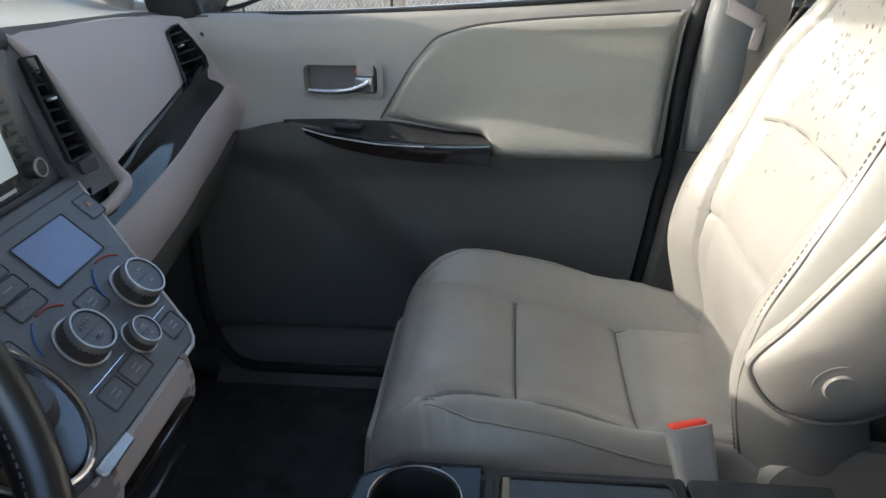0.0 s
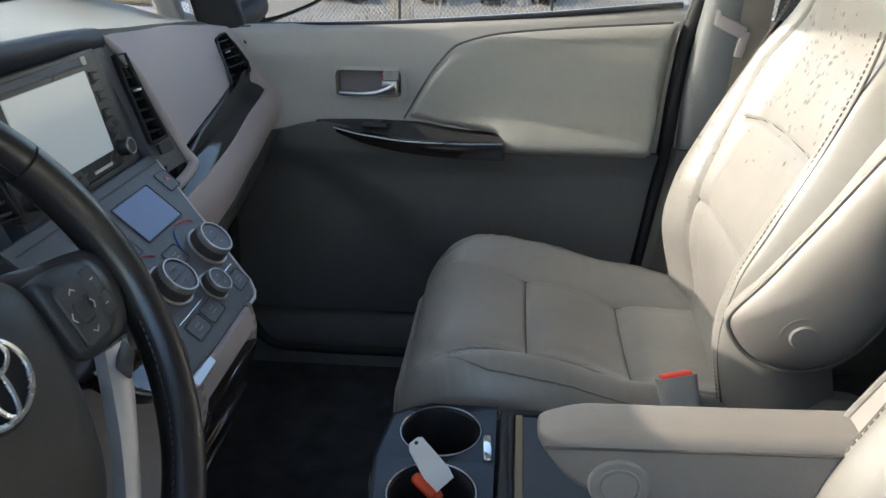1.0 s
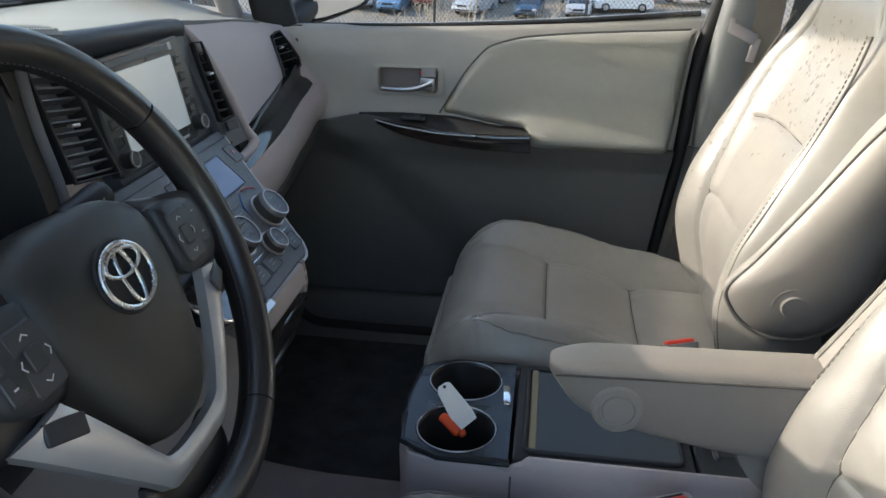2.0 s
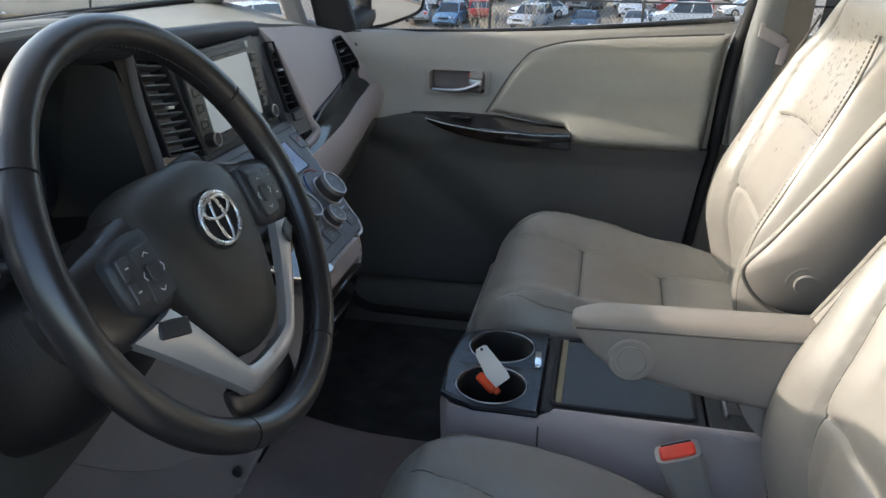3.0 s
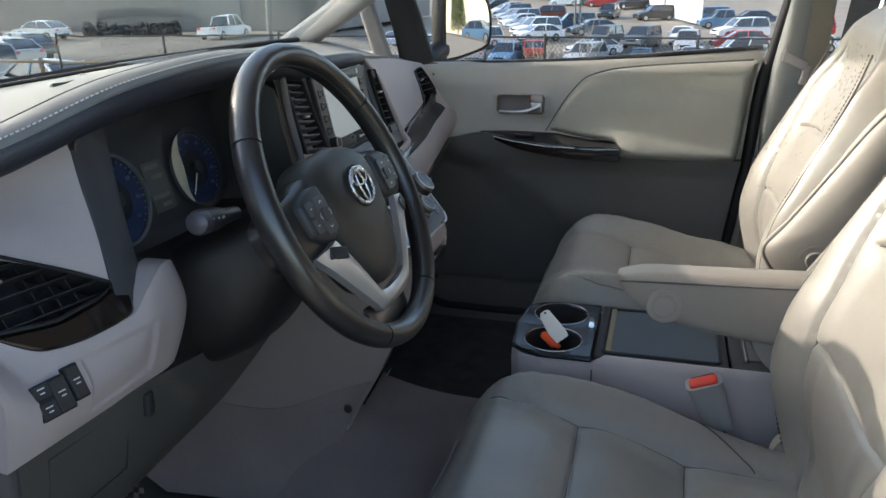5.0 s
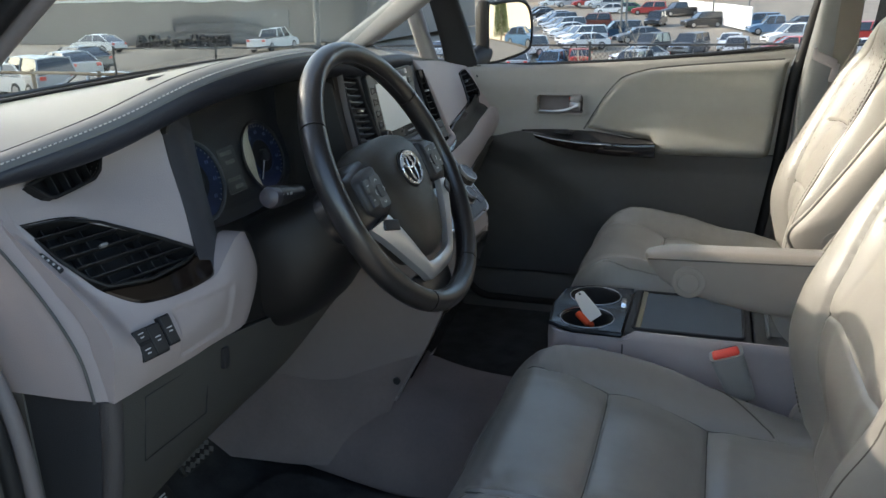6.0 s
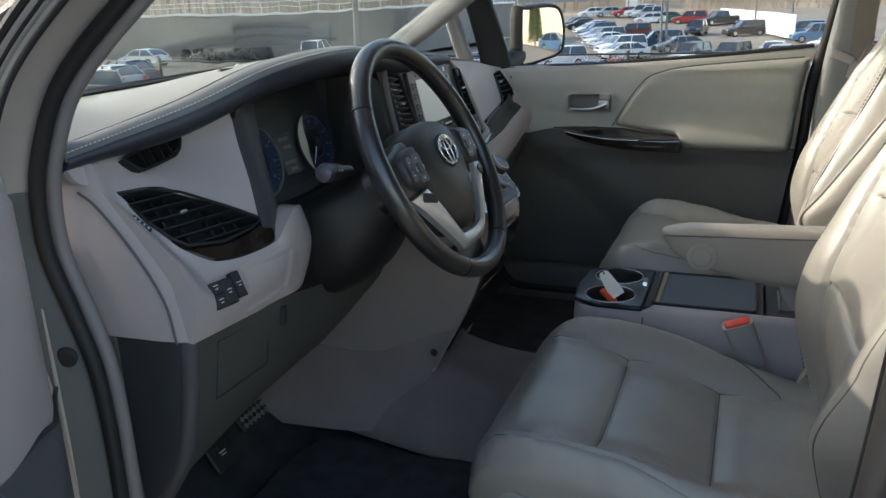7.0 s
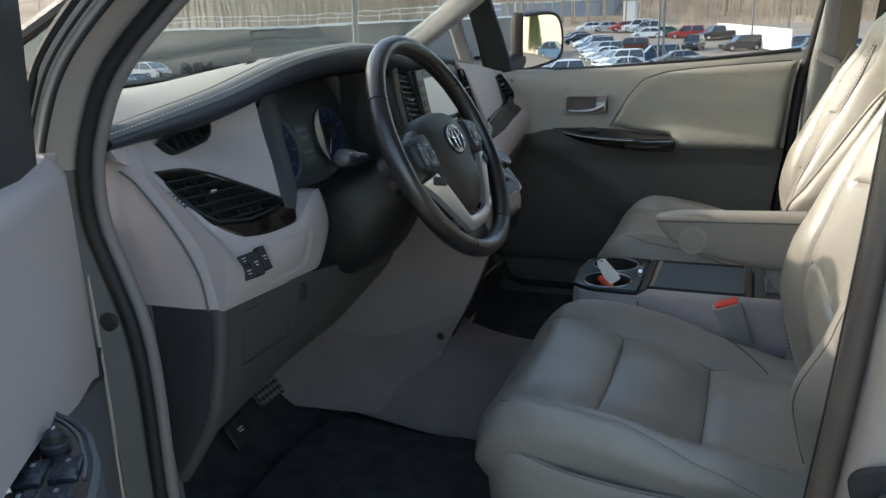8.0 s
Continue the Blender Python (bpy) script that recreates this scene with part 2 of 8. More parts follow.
def sheet(rows, thick=0.0, direction=None):
    """A grid of points as a surface; with thick, a closed slab pushed along direction (or the local normals, backwards)."""
    n, k = len(rows), len(rows[0])
    V = [Vector(p) for r in rows for p in r]
    F = [[i * k + j, i * k + j + 1, (i + 1) * k + j + 1, (i + 1) * k + j] for i in range(n - 1) for j in range(k - 1)]
    if thick:
        o = len(V)
        if direction is None:
            norms = []
            for i in range(n):
                for j in range(k):
                    a = V[min(i + 1, n - 1) * k + j] - V[max(i - 1, 0) * k + j]
                    b = V[i * k + min(j + 1, k - 1)] - V[i * k + max(j - 1, 0)]
                    norms.append(a.cross(b).normalized())
            V += [v - q * thick for v, q in zip(V, norms)]
        else:
            d = Vector(direction).normalized() * thick
            V += [v + d for v in V]
        F += [[q + o for q in reversed(f)] for f in F]
        ring = [j for j in range(k)] + [i * k + k - 1 for i in range(1, n)] + [(n - 1) * k + j for j in range(k - 2, -1, -1)] + [i * k for i in range(n - 2, 0, -1)]
        F += [[a, b, b + o, a + o] for a, b in zip(ring, ring[1:] + ring[:1])]
    return V, F


def patch(ctrl, n, m, thick=0.0, direction=None):
    """A smooth surface through a small net of control points."""
    rows = [cr(r, m) for r in ctrl]
    cols = [cr([r[j] for r in rows], n) for j in range(m)]
    return sheet([[cols[j][i] for j in range(m)] for i in range(n)], thick, direction)


def loft(sections, caps=True):
    """Closed rings of equal count joined into a skin."""
    k = len(sections[0])
    V = [Vector(p) for s in sections for p in s]
    F = [[i * k + j, i * k + (j + 1) % k, (i + 1) * k + (j + 1) % k, (i + 1) * k + j] for i in range(len(sections) - 1) for j in range(k)]
    if caps:
        F += [list(range(k))[::-1], [(len(sections) - 1) * k + j for j in range(k)]]
    return V, F


def tube(path, r, n=10, closed=False, flat=1.0):
    """A round bar along a path; r a number or one for each point."""
    P = [Vector(p) for p in path]
    k = len(P)
    rings = []
    side = None
    for i, p in enumerate(P):
        a = P[(i - 1) % k] if closed or i else p
        b = P[(i + 1) % k] if closed or i < k - 1 else p
        d = (b - a).normalized()
        if side is None:
            side = d.cross(Vector((0, 0, 1)))
            if side.length < 0.2:
                side = d.cross(Vector((0, 1, 0)))
        side = (side - d * side.dot(d)).normalized()
        up = side.cross(d)
        rr = r[i] if isinstance(r, (list, tuple)) else r
        rings.append([p + side * math.cos(2 * math.pi * j / n) * rr + up * math.sin(2 * math.pi * j / n) * rr * flat for j in range(n)])
    V, F = loft(rings, caps=not closed)
    if closed:
        o = (k - 1) * n
        F += [[o + j, o + (j + 1) % n, (j + 1) % n, j] for j in range(n)]
    return V, F


def rbox(sx, sy, sz, r=0.004, seg=2, m=None):
    """A box with rounded edges, centred."""
    bm = bmesh.new()
    bmesh.ops.create_cube(bm, size=1, matrix=Matrix.Diagonal((sx, sy, sz, 1)))
    r = min(r, 0.49 * min(sx, sy, sz))
    bmesh.ops.bevel(bm, geom=bm.edges[:], offset=r, segments=seg, affect="EDGES", profile=0.5)
    V = [v.co.copy() for v in bm.verts]
    bm.verts.index_update()
    F = [[v.index for v in f.verts] for f in bm.faces]
    bm.free()
    return moved((V, F), m) if m else (V, F)


def disc(r, depth, bevel=0.001, n=32, m=None, inner=0.0):
    """A round knob or ring along z from 0 to depth, with a bevelled rim; inner: the radius of its hole."""
    prof = [(inner, 0), (r, 0), (r, depth - bevel), (r - bevel, depth), (inner + (bevel if inner else 0), depth)]
    if inner:
        prof.append((inner, depth - bevel))
    prof = [(max(a, 1e-5), b) for a, b in prof]
    rings = [[Vector((a * math.cos(2 * math.pi * j / n), a * math.sin(2 * math.pi * j / n), b)) for j in range(n)] for a, b in prof]
    g = loft(rings, caps=not inner)
    if inner:
        k = len(prof)
        V, F = g
        F = F + [[(k - 1) * n + j, (k - 1) * n + (j + 1) % n, (j + 1) % n, j] for j in range(n)]
        g = V, F
    return moved(g, m) if m else g


def prism(outline, depth, m=None, bevel=0.0):
    """A plate: a 2D outline in its own xy plane, from z = -depth to 0; bevel rounds the front edge."""
    O = [Vector((p[0], p[1], 0)) for p in outline]
    c = sum(O, Vector()) / len(O)
    k = len(O)
    rings = [[p + Vector((0, 0, -depth)) for p in O]]
    if bevel:
        rings.append([p + Vector((0, 0, -bevel)) for p in O])
        inset = []
        for i, p in enumerate(O):
            e = (O[(i + 1) % k] - O[i - 1]).normalized()
            nrm = Vector((e.y, -e.x, 0))
            if nrm.dot(p - c) > 0:
                nrm = -nrm
            inset.append(p + nrm * bevel)
        rings.append(inset)
    else:
        rings.append(O)
    g = loft(rings)
    return moved(g, m) if m else g


def rrect(w, h, r, n=5):
    """The outline of a rounded rectangle."""
    pts = []
    for cx, cy, a in ((w / 2 - r, h / 2 - r, 0), (-w / 2 + r, h / 2 - r, 90), (-w / 2 + r, -h / 2 + r, 180), (w / 2 - r, -h / 2 + r, 270)):
        for i in range(n):
            t = radians(a + 90 * i / (n - 1))
            pts.append((cx + r * math.cos(t), cy + r * math.sin(t)))
    return pts


def axes(origin, x, z):
    """A pose from an origin, a local x and a local z (the front)."""
    z = Vector(z).normalized()
    x = Vector(x)
    x = (x - z * x.dot(z)).normalized()
    y = z.cross(x)
    return Matrix((( x.x, y.x, z.x, origin[0]), (x.y, y.y, z.y, origin[1]), (x.z, y.z, z.z, origin[2]), (0, 0, 0, 1)))


# ---- the car's shell: floor, sides, roof, glass ----
def body_floor():
    rows = []
    for i in range(34):
        x = lerp(-1.15, 2.2, i / 33)
        rows.append([(x, y, 0.405 + 0.20 * smooth(-0.70, -1.05, x) + 0.035 * math.exp(-(y / 0.13) ** 4) * smooth(-0.65, -0.4, x) * smooth(0.5, 0.3, x) + 0.004 * noise.noise((x * 9, y * 9, 0)))
                     for y in [lerp(-0.80, 0.80, j / 40) for j in range(41)]])
    return part("floor", sheet(rows, 0.03, (0, 0, -1)), CARPET)


tagged(body_floor(), "charcoal carpeted floor of the cabin", "floor", kind="structure")

# firewall under the dash
tagged(part("firewall", sheet([[(-1.0 - 0.15 * smooth(0.5, 1.1, z), y, z) for y in (-0.80, -0.4, 0, 0.4, 0.80)] for z in (0.40, 0.6, 0.85, 1.12)], 0.03, (-1, 0, 0)), CARPET),
       "dark carpeted bulkhead ahead of the footwells", "wall", kind="structure")


def rail(points, r, n=40, flat=1.0, k=10):
    return tube(cr(points, n), r, k, flat=flat)


def pillar(name, path, half_w, half_t, material, label, across=(1, 0, 0), n=24):
    """A roof pillar: a rounded bar of oblong section along a path."""
    P = cr(path, n)
    rings = []
    for i, p in enumerate(P):
        d = (P[min(i + 1, n - 1)] - P[max(i - 1, 0)]).normalized()
        a = Vector(across)
        a = (a - d * a.dot(d)).normalized()
        b = d.cross(a)
        f = i / (n - 1)
        hw = half_w(f) if callable(half_w) else half_w
        ht = half_t(f) if callable(half_t) else half_t
        ring = []
        for j in range(20):
            t = 2 * math.pi * j / 20
            c, s = math.cos(t), math.sin(t)
            ring.append(p + a * hw * math.copysign(abs(c) ** 0.55, c) + b * ht * math.copysign(abs(s) ** 0.55, s))
        rings.append(ring)
    return tagged(part(name, loft(rings), material), label, "pillar", kind="structure")


# passenger side: pillars beside the windscreen and the quarter window
pillar("trim_pillar_front", [(-0.99, 0.69, 1.115), (-0.90, 0.69, 1.168), (-0.735, 0.675, 1.268), (-0.56, 0.66, 1.388), (-0.36, 0.63, 1.535), (-0.2, 0.6, 1.63)], lambda f: 0.042, lambda f: 0.030 + 0.006 * f, PILLAR, "pale grey windscreen pillar trim", (0, 1, 0))
pillar("trim_pillar_mirror", [(-0.575, 0.80, 1.09), (-0.60, 0.795, 1.20), (-0.63, 0.775, 1.32), (-0.65, 0.75, 1.44)], lambda f: 0.047 - 0.012 * f, 0.022, MATTBLACK, "black mirror corner post of the door", (1, 0, 0))
pillar("trim_pillar_quarter", [(-0.66, 0.79, 1.09), (-0.70, 0.78, 1.22), (-0.725, 0.76, 1.34), (-0.74, 0.74, 1.44)], 0.022, 0.02, PILLAR, "grey quarter window post", (1, 0, 0))
tagged(part("trim_quarter_sill", rail([(-1.05, 0.72, 1.135), (-0.88, 0.79, 1.14), (-0.70, 0.80, 1.125), (-0.60, 0.80, 1.11)], 0.022, 20), PILLAR), "grey sill under the quarter window", "trim", kind="structure")
BPILLAR = mat("blue_grey_pillar_trim", (0.205, 0.210, 0.210), 0.5, var=0.06, bump=0.2, bscale=600, kind="grain")
pillar("trim_pillar_centre", [(0.345, 0.775, 0.50), (0.35, 0.775, 0.80), (0.352, 0.775, 1.05), (0.375, 0.755, 1.25), (0.41, 0.70, 1.50), (0.43, 0.64, 1.66)], lambda f: 0.048 - 0.01 * f, 0.03, BPILLAR, "grey centre pillar trim behind the passenger door", (1, 0, 0))
tagged(part("trim_pillar_base", sheet([[(curve1([(0.43, 0.215), (0.653, 0.258), (0.91, 0.292)], z) + dx_, y_, z) for dx_, y_ in ((0, 0.752), (0.012, 0.736), (0.10, 0.728), (0.16, 0.74))] for z in [0.44 + 0.47 * i / 8 for i in range(9)]], 0.012, (0, 1, 0)), DARKDOOR),
       "charcoal lower cover of the centre pillar", "trim", kind="structure")
tagged(part("trim_door_seal", rail([(0.207, 0.765, 0.46), (0.248, 0.765, 0.653), (0.266, 0.765, 0.785), (0.280, 0.765, 0.891), (0.296, 0.785, 1.08), (0.319, 0.786, 1.18), (0.36, 0.75, 1.42), (0.38, 0.70, 1.58)], 0.0145, 40), RUBBER),
       "black rubber door seal", "seal", kind="structure")

tagged(part("trim_sill_seal", rail([(-0.575, 0.745, 0.92), (-0.580, 0.735, 0.69), (-0.578, 0.732, 0.60), (-0.560, 0.730, 0.515), (-0.515, 0.728, 0.456), (-0.41, 0.728, 0.447), (-0.24, 0.728, 0.447), (0.10, 0.735, 0.447), (0.207, 0.765, 0.46)], 0.011, 60), RUBBER),
       "black rubber seal round the passenger door opening", "seal", kind="structure")
tagged(part("trim_scuff_right", sheet([[(x, y, z) for y, z in ((0.785, 0.520), (0.765, 0.518), (0.748, 0.505), (0.736, 0.475), (0.728, 0.445), (0.70, 0.425))] for x in [lerp(-0.56, 0.24, i / 12) for i in range(13)]], 0.008, (0, 1, 0)), DARKDOOR),
       "charcoal scuff plate on the passenger sill", "trim", kind="structure")

# roof and closing walls behind
def roof_rows():
    rows = []
    for i in range(16):
        x = lerp(-0.32, 2.3, i / 15)
        rows.append([(x, y, 1.66 - 0.10 * abs(y / 0.78) ** 3 - 0.10 * smooth(-0.05, -0.32, x)) for y in [lerp(-0.72, 0.72, j / 14) for j in range(15)]])
    return rows


tagged(part("ceiling", sheet(roof_rows(), 0.04, (0, 0, 1)), HEADLINER), "pale grey fabric headliner", "ceiling", kind="structure")
for s, nm in ((1, "wall_right_rear"), (-1, "wall_left_rear")):
    low = sheet([[(x, s * 0.80, z) for x in (0.40, 1.2, 2.2)] for z in (0.40, 0.7, 1.10)], 0.03, (0, s, 0))
    post = [rbox(0.14, 0.03, 0.56, 0.01, 2, Matrix.Translation((x, s * 0.775, 1.36)) @ Matrix.Rotation(radians(s * 9), 4, "X")) for x in (1.35, 2.15)]
    tagged(part(nm, merge(low, *post), DARKDOOR), "charcoal rear side of the cabin with window openings", "wall", kind="structure")
tagged(part("wall_back", sheet([[(2.2, y, z) for y in (-0.8, 0, 0.8)] for z in (0.40, 0.8, 1.10)], 0.03, (1, 0, 0)), DARKDOOR), "charcoal tailgate lining", "wall", kind="structure")


def pane(name, ctrl, label, thick=0.004, glazing=SIDEGLASS):
    ob = tagged(part(name, patch(ctrl, 10, 10, thick), glazing), label, "window", kind="structure")
    ob.visible_shadow = False
    return ob


pane("window_windscreen", [[(-0.87, -0.70, 1.178), (-0.935, 0, 1.182), (-0.87, 0.70, 1.178)], [(-0.60, -0.66, 1.385), (-0.645, 0, 1.415), (-0.60, 0.66, 1.385)], [(-0.32, -0.60, 1.59), (-0.34, 0, 1.62), (-0.32, 0.60, 1.59)]],
     "clear sloping windscreen", 0.004, GLASS)
pane("window_passenger", [[(-0.56, 0.80, 1.09), (-0.1, 0.808, 1.10), (0.30, 0.808, 1.11)], [(-0.58, 0.775, 1.32), (-0.1, 0.78, 1.34), (0.34, 0.78, 1.34)], [(-0.45, 0.70, 1.54), (-0.1, 0.70, 1.58), (0.38, 0.70, 1.58)]],
     "clear passenger door window")
for sgn, nm in ((1, "window_rear_right"), (-1, "window_rear_left")):
    ob = tagged(part(nm, patch([[(0.45, sgn * 0.80, 1.09), (1.3, sgn * 0.80, 1.09), (2.2, sgn * 0.80, 1.09)], [(0.47, sgn * 0.765, 1.35), (1.3, sgn * 0.765, 1.35), (2.2, sgn * 0.765, 1.35)], [(0.47, sgn * 0.71, 1.60), (1.3, sgn * 0.71, 1.60), (2.2, sgn * 0.71, 1.60)]], 6, 8, 0.004), PRIVACY), "dark tinted rear side window", "window", kind="structure")
ob = tagged(part("window_back", patch([[(2.2, -0.8, 1.09), (2.22, 0, 1.09), (2.2, 0.8, 1.09)], [(2.15, -0.7, 1.62), (2.17, 0, 1.64), (2.15, 0.7, 1.62)]], 4, 6, 0.004), PRIVACY), "dark tinted rear window", "window", kind="structure")
pane("window_quarter", [[(-0.98, 0.785, 1.13), (-0.80, 0.80, 1.13), (-0.69, 0.80, 1.12)], [(-0.93, 0.77, 1.16), (-0.80, 0.782, 1.20), (-0.70, 0.785, 1.23)], [(-0.90, 0.76, 1.18), (-0.80, 0.76, 1.26), (-0.72, 0.75, 1.34)]],
     "clear quarter window")


# ---- passenger door ----
def passenger_door():
    door = thing("passenger_door", "closed passenger door with pale grey trim and charcoal lower panel", "car door", (0, 0.80, 0.55))

    def rear(z):
        """How far back the door's trim reaches at each height."""
        return curve1([(0.43, 0.190), (0.653, 0.233), (0.785, 0.251), (0.891, 0.264), (1.10, 0.283), (1.17, 0.304)], z)

    def yin(x, z):
        """The inner face of the upper trim."""
        y = 0.772 + 0.028 * smooth(1.06, 1.16, z) - 0.012 * smooth(1.0, 0.92, z)
        return y - 0.02 * smooth(-0.38, -0.52, x)

    def top(x):
        return curve1([(-0.56, 1.120), (-0.30, 1.127), (0.0, 1.145), (0.29, 1.171)], x)

    xs = [lerp(-0.57, 0.292, i / 140) for i in range(141)]
    rows = []
    for j in range(60):
        f = j / 59
        r = []
        for x in xs:
            z = lerp(0.895, top(x), f)
            y = yin(x, z)
            if f > 0.93:
                y += 0.02 * ((f - 0.93) / 0.07) ** 2
            r.append((x if x < 0 else x * rear(z) / 0.292, y, z))
        rows.append(r)
    V, F = sheet(rows, 0.02, (0, 1, 0))
    F = [f for f in F if not all(abs(V[i].x + 0.291) < 0.0665 and abs(V[i].z - 1.018) < 0.0275 for i in f)]
    part("upper_trim", (V, F), DOORPANEL, door)
    part("window_seal", tube([(x, 0.808, top(x) - 0.004) for x in [lerp(-0.57, 0.292, i / 20) for i in range(21)]], 0.006, 8), RUBBER, door)

    # padded insert, a bulging cushion whose front edge sweeps up
    rows = []
    for j in range(36):
        f = j / 35
        r = []
        for i in range(50):
            g = i / 49
            x = lerp(-0.219, 0.285, g)
            z0 = curve1([(-0.219, 0.944), (-0.205, 0.946), (-0.136, 0.935), (-0.06, 0.930), (-0.036, 0.928), (-0.028, 0.893), (0.285, 0.893)], x)
            z1 = curve1([(-0.262, 0.895), (-0.222, 0.95), (-0.193, 1.0), (-0.16, 1.05), (-0.117, 1.092), (-0.03, 1.114), (0.285, 1.138)], x)
            z = lerp(z0, z1, f)
            e = min(1.0, min((1 - f) * (z1 - z0), (g) * 0.55 + 0.0, (1 - g) * 0.55) / 0.03)
            bulge = math.sqrt(max(0.0, 1 - (1 - e) ** 2))
            arm = smooth(1.01, 0.912, z) * smooth(-0.16, 0.02, x)
            y = 0.768 - 0.020 * bulge - 0.040 * arm * bulge + 0.012 * smooth(1.06, 1.13, z)
            if z < z0 + 0.022:
                y += 0.03 * ((z0 + 0.022 - z) / 0.022) ** 2
            r.append((x if x < 0 else x * (rear(z) - 0.007) / 0.285, y, z))
        rows.append(r)
    part("padded_insert", sheet(rows, 0.01, (0, 1, 0)), PADVINYL, door, "pale grey padded vinyl insert")
    seam = [(x, 0.758, curve1([(-0.258, 0.90), (-0.222, 0.953), (-0.193, 1.003), (-0.16, 1.054), (-0.117, 1.096), (-0.03, 1.118), (0.285, 1.142)], x)) for x in [lerp(-0.222, 0.270, i / 60) for i in range(61)]]
    part("insert_seam", tube(seam, 0.0022, 6), DARKDOOR, door)

    # charcoal lower panel with a raised, curved bolster
    rows = []
    for j in range(44):
        z = lerp(0.525, 0.925, j / 43)
        r = []
        for i in range(70):
            x = lerp(-0.60, 0.292, i / 69)
            ze = z if z < 0.86 else lerp(0.86, curve1([(-0.60, 0.918), (-0.468, 0.930), (-0.39, 0.944), (-0.33, 0.940), (-0.25, 0.910), (-0.03, 0.898), (0.292, 0.900)], x), (z - 0.86) / 0.065)
            edge = curve1([(0.43, -0.02), (0.62, -0.12), (0.70, -0.20), (0.80, -0.31), (0.87, -0.44), (0.95, -0.60)], ze)
            y = 0.766 - 0.018 * smooth(edge - 0.08, edge + 0.08, x) - 0.014 * smooth(0.84, 0.9, ze)
            r.append((x if x < 0 else x * rear(ze) / 0.292, y, ze))
        rows.append(r)
    part("lower_panel", sheet(rows, 0.02, (0, 1, 0)), DARKDOOR, door, "charcoal moulded lower panel")

    # inside handle in its recessed bezel
    m = axes((-0.291, 0.768, 1.018), (1, 0, 0), (0, -1, 0))
    out, inn = rrect(0.148, 0.064, 0.012), rrect(0.128, 0.050, 0.010)
    k = len(out)
    V = [Vector((*p, 0.002)) for p in out] + [Vector((*p, 0.004)) for p in inn] + [Vector((p[0] * 0.95, p[1] * 0.90, -0.022)) for p in inn]
    F = [[i, (i + 1) % k, k + (i + 1) % k, k + i] for i in range(k)] + [[k + i, k + (i + 1) % k, 2 * k + (i + 1) % k, 2 * k + i] for i in range(k)] + [[2 * k + i for i in range(k)]]
    bez = part("handle_bezel", moved((V, F), m), DOORPANEL, door, "grey recessed bezel")
    # back plate in a darker tone, for the shade inside the recess
    part("recess_shade", prism(rrect(0.120, 0.044, 0.009), 0.004, m @ Matrix.Translation((0, 0, -0.016)), 0.001), EDGETRIM, bez, "back of the handle recess, darkened for its shade")
    lever = [(-0.347, 0.762, 0.999), (-0.31, 0.760, 0.998), (-0.275, 0.757, 1.001), (-0.25, 0.755, 1.010), (-0.238, 0.755, 1.016)]
    part("handle_lever", merge(tube(cr(lever, 20), [0.0035 + 0.0045 * (i / 19) for i in range(20)], 10), rbox(0.03, 0.012, 0.028, 0.004, 2, Matrix.Translation((-0.248, 0.757, 1.012)))), SILVER, bez, "satin silver pull lever")
    part("lock_tab", merge(rbox(0.030, 0.010, 0.020, 0.003, 2, Matrix.Translation((-0.246, 0.760, 1.036)))), PILLAR, bez, "small grey lock tab")
    part("lock_mark", rbox(0.0025, 0.006, 0.009, 0.001, 1, Matrix.Translation((-0.263, 0.764, 1.034))), RED, bez, "red lock mark")

    # armrest switch plate, gloss trim, lip reflection built as a silver tube
    rows, face = [], []
    for i in range(40):
        g = i / 39
        x = lerp(-0.395, -0.028, g)
        zt = curve1([(-0.395, 0.946), (-0.30, 0.949), (-0.205, 0.947), (-0.136, 0.938), (-0.09, 0.932), (-0.028, 0.930)], x)
        zb = curve1([(-0.395, 0.940), (-0.358, 0.930), (-0.286, 0.909), (-0.19, 0.895), (-0.10, 0.890), (-0.028, 0.890)], x)
        yo = curve1([(-0.395, 0.752), (-0.30, 0.716), (-0.15, 0.699), (-0.028, 0.697)], x)
        lip = curve1([(-0.395, 0.943), (-0.286, 0.930), (-0.19, 0.924), (-0.10, 0.923), (-0.028, 0.926)], x)
        rows.append([(x, lerp(0.762, yo, sy), sz) for sy, sz in ((0, zt), (0.35, lerp(zt, lip, 0.3)), (0.7, lerp(zt, lip, 0.75)), (0.90, lip + 0.0015), (0.93, lip + 0.001))])
        face.append([(x, lerp(0.762, yo, sy), sz) for sy, sz in ((0.90, lip - 0.001), (0.93, lip + 0.0025), (0.97, lip + 0.002), (0.995, lip - 0.002), (1.0, lerp(lip, zb, 0.3)), (1.0, lerp(lip, zb, 0.6)), (0.985, lerp(lip, zb, 0.9)), (0.90, zb), (0.6, zb + 0.002))])
    face.append([(-0.0265, lerp(y_, 0.720, 0.12), z_) for x_, y_, z_ in face[-1]])
    face.append([(-0.0260, 0.722, lerp(z_, 0.908, 0.5)) for x_, y_, z_ in face[-1]])
    part("switch_plate", sheet(rows, 0.01, (0, 1, 0)), PLATEMATT, door, "matt charcoal switch plate")
    part("gloss_trim", sheet(face, 0.004, (0, 1, 0)), GLOSSWOOD, door, "glossy dark brown trim")
    line = [(x, curve1([(-0.395, 0.752), (-0.30, 0.7155), (-0.15, 0.6985), (-0.028, 0.6965)], x) - 0.0005, curve1([(-0.395, 0.943), (-0.286, 0.929), (-0.19, 0.922), (-0.10, 0.922), (-0.028, 0.927)], x)) for x in [lerp(-0.38, -0.14, i / 40) for i in range(41)]]
    part("lip_highlight", tube(line, 0.0011, 6), SILVERPAINT, door, "thin bright line")
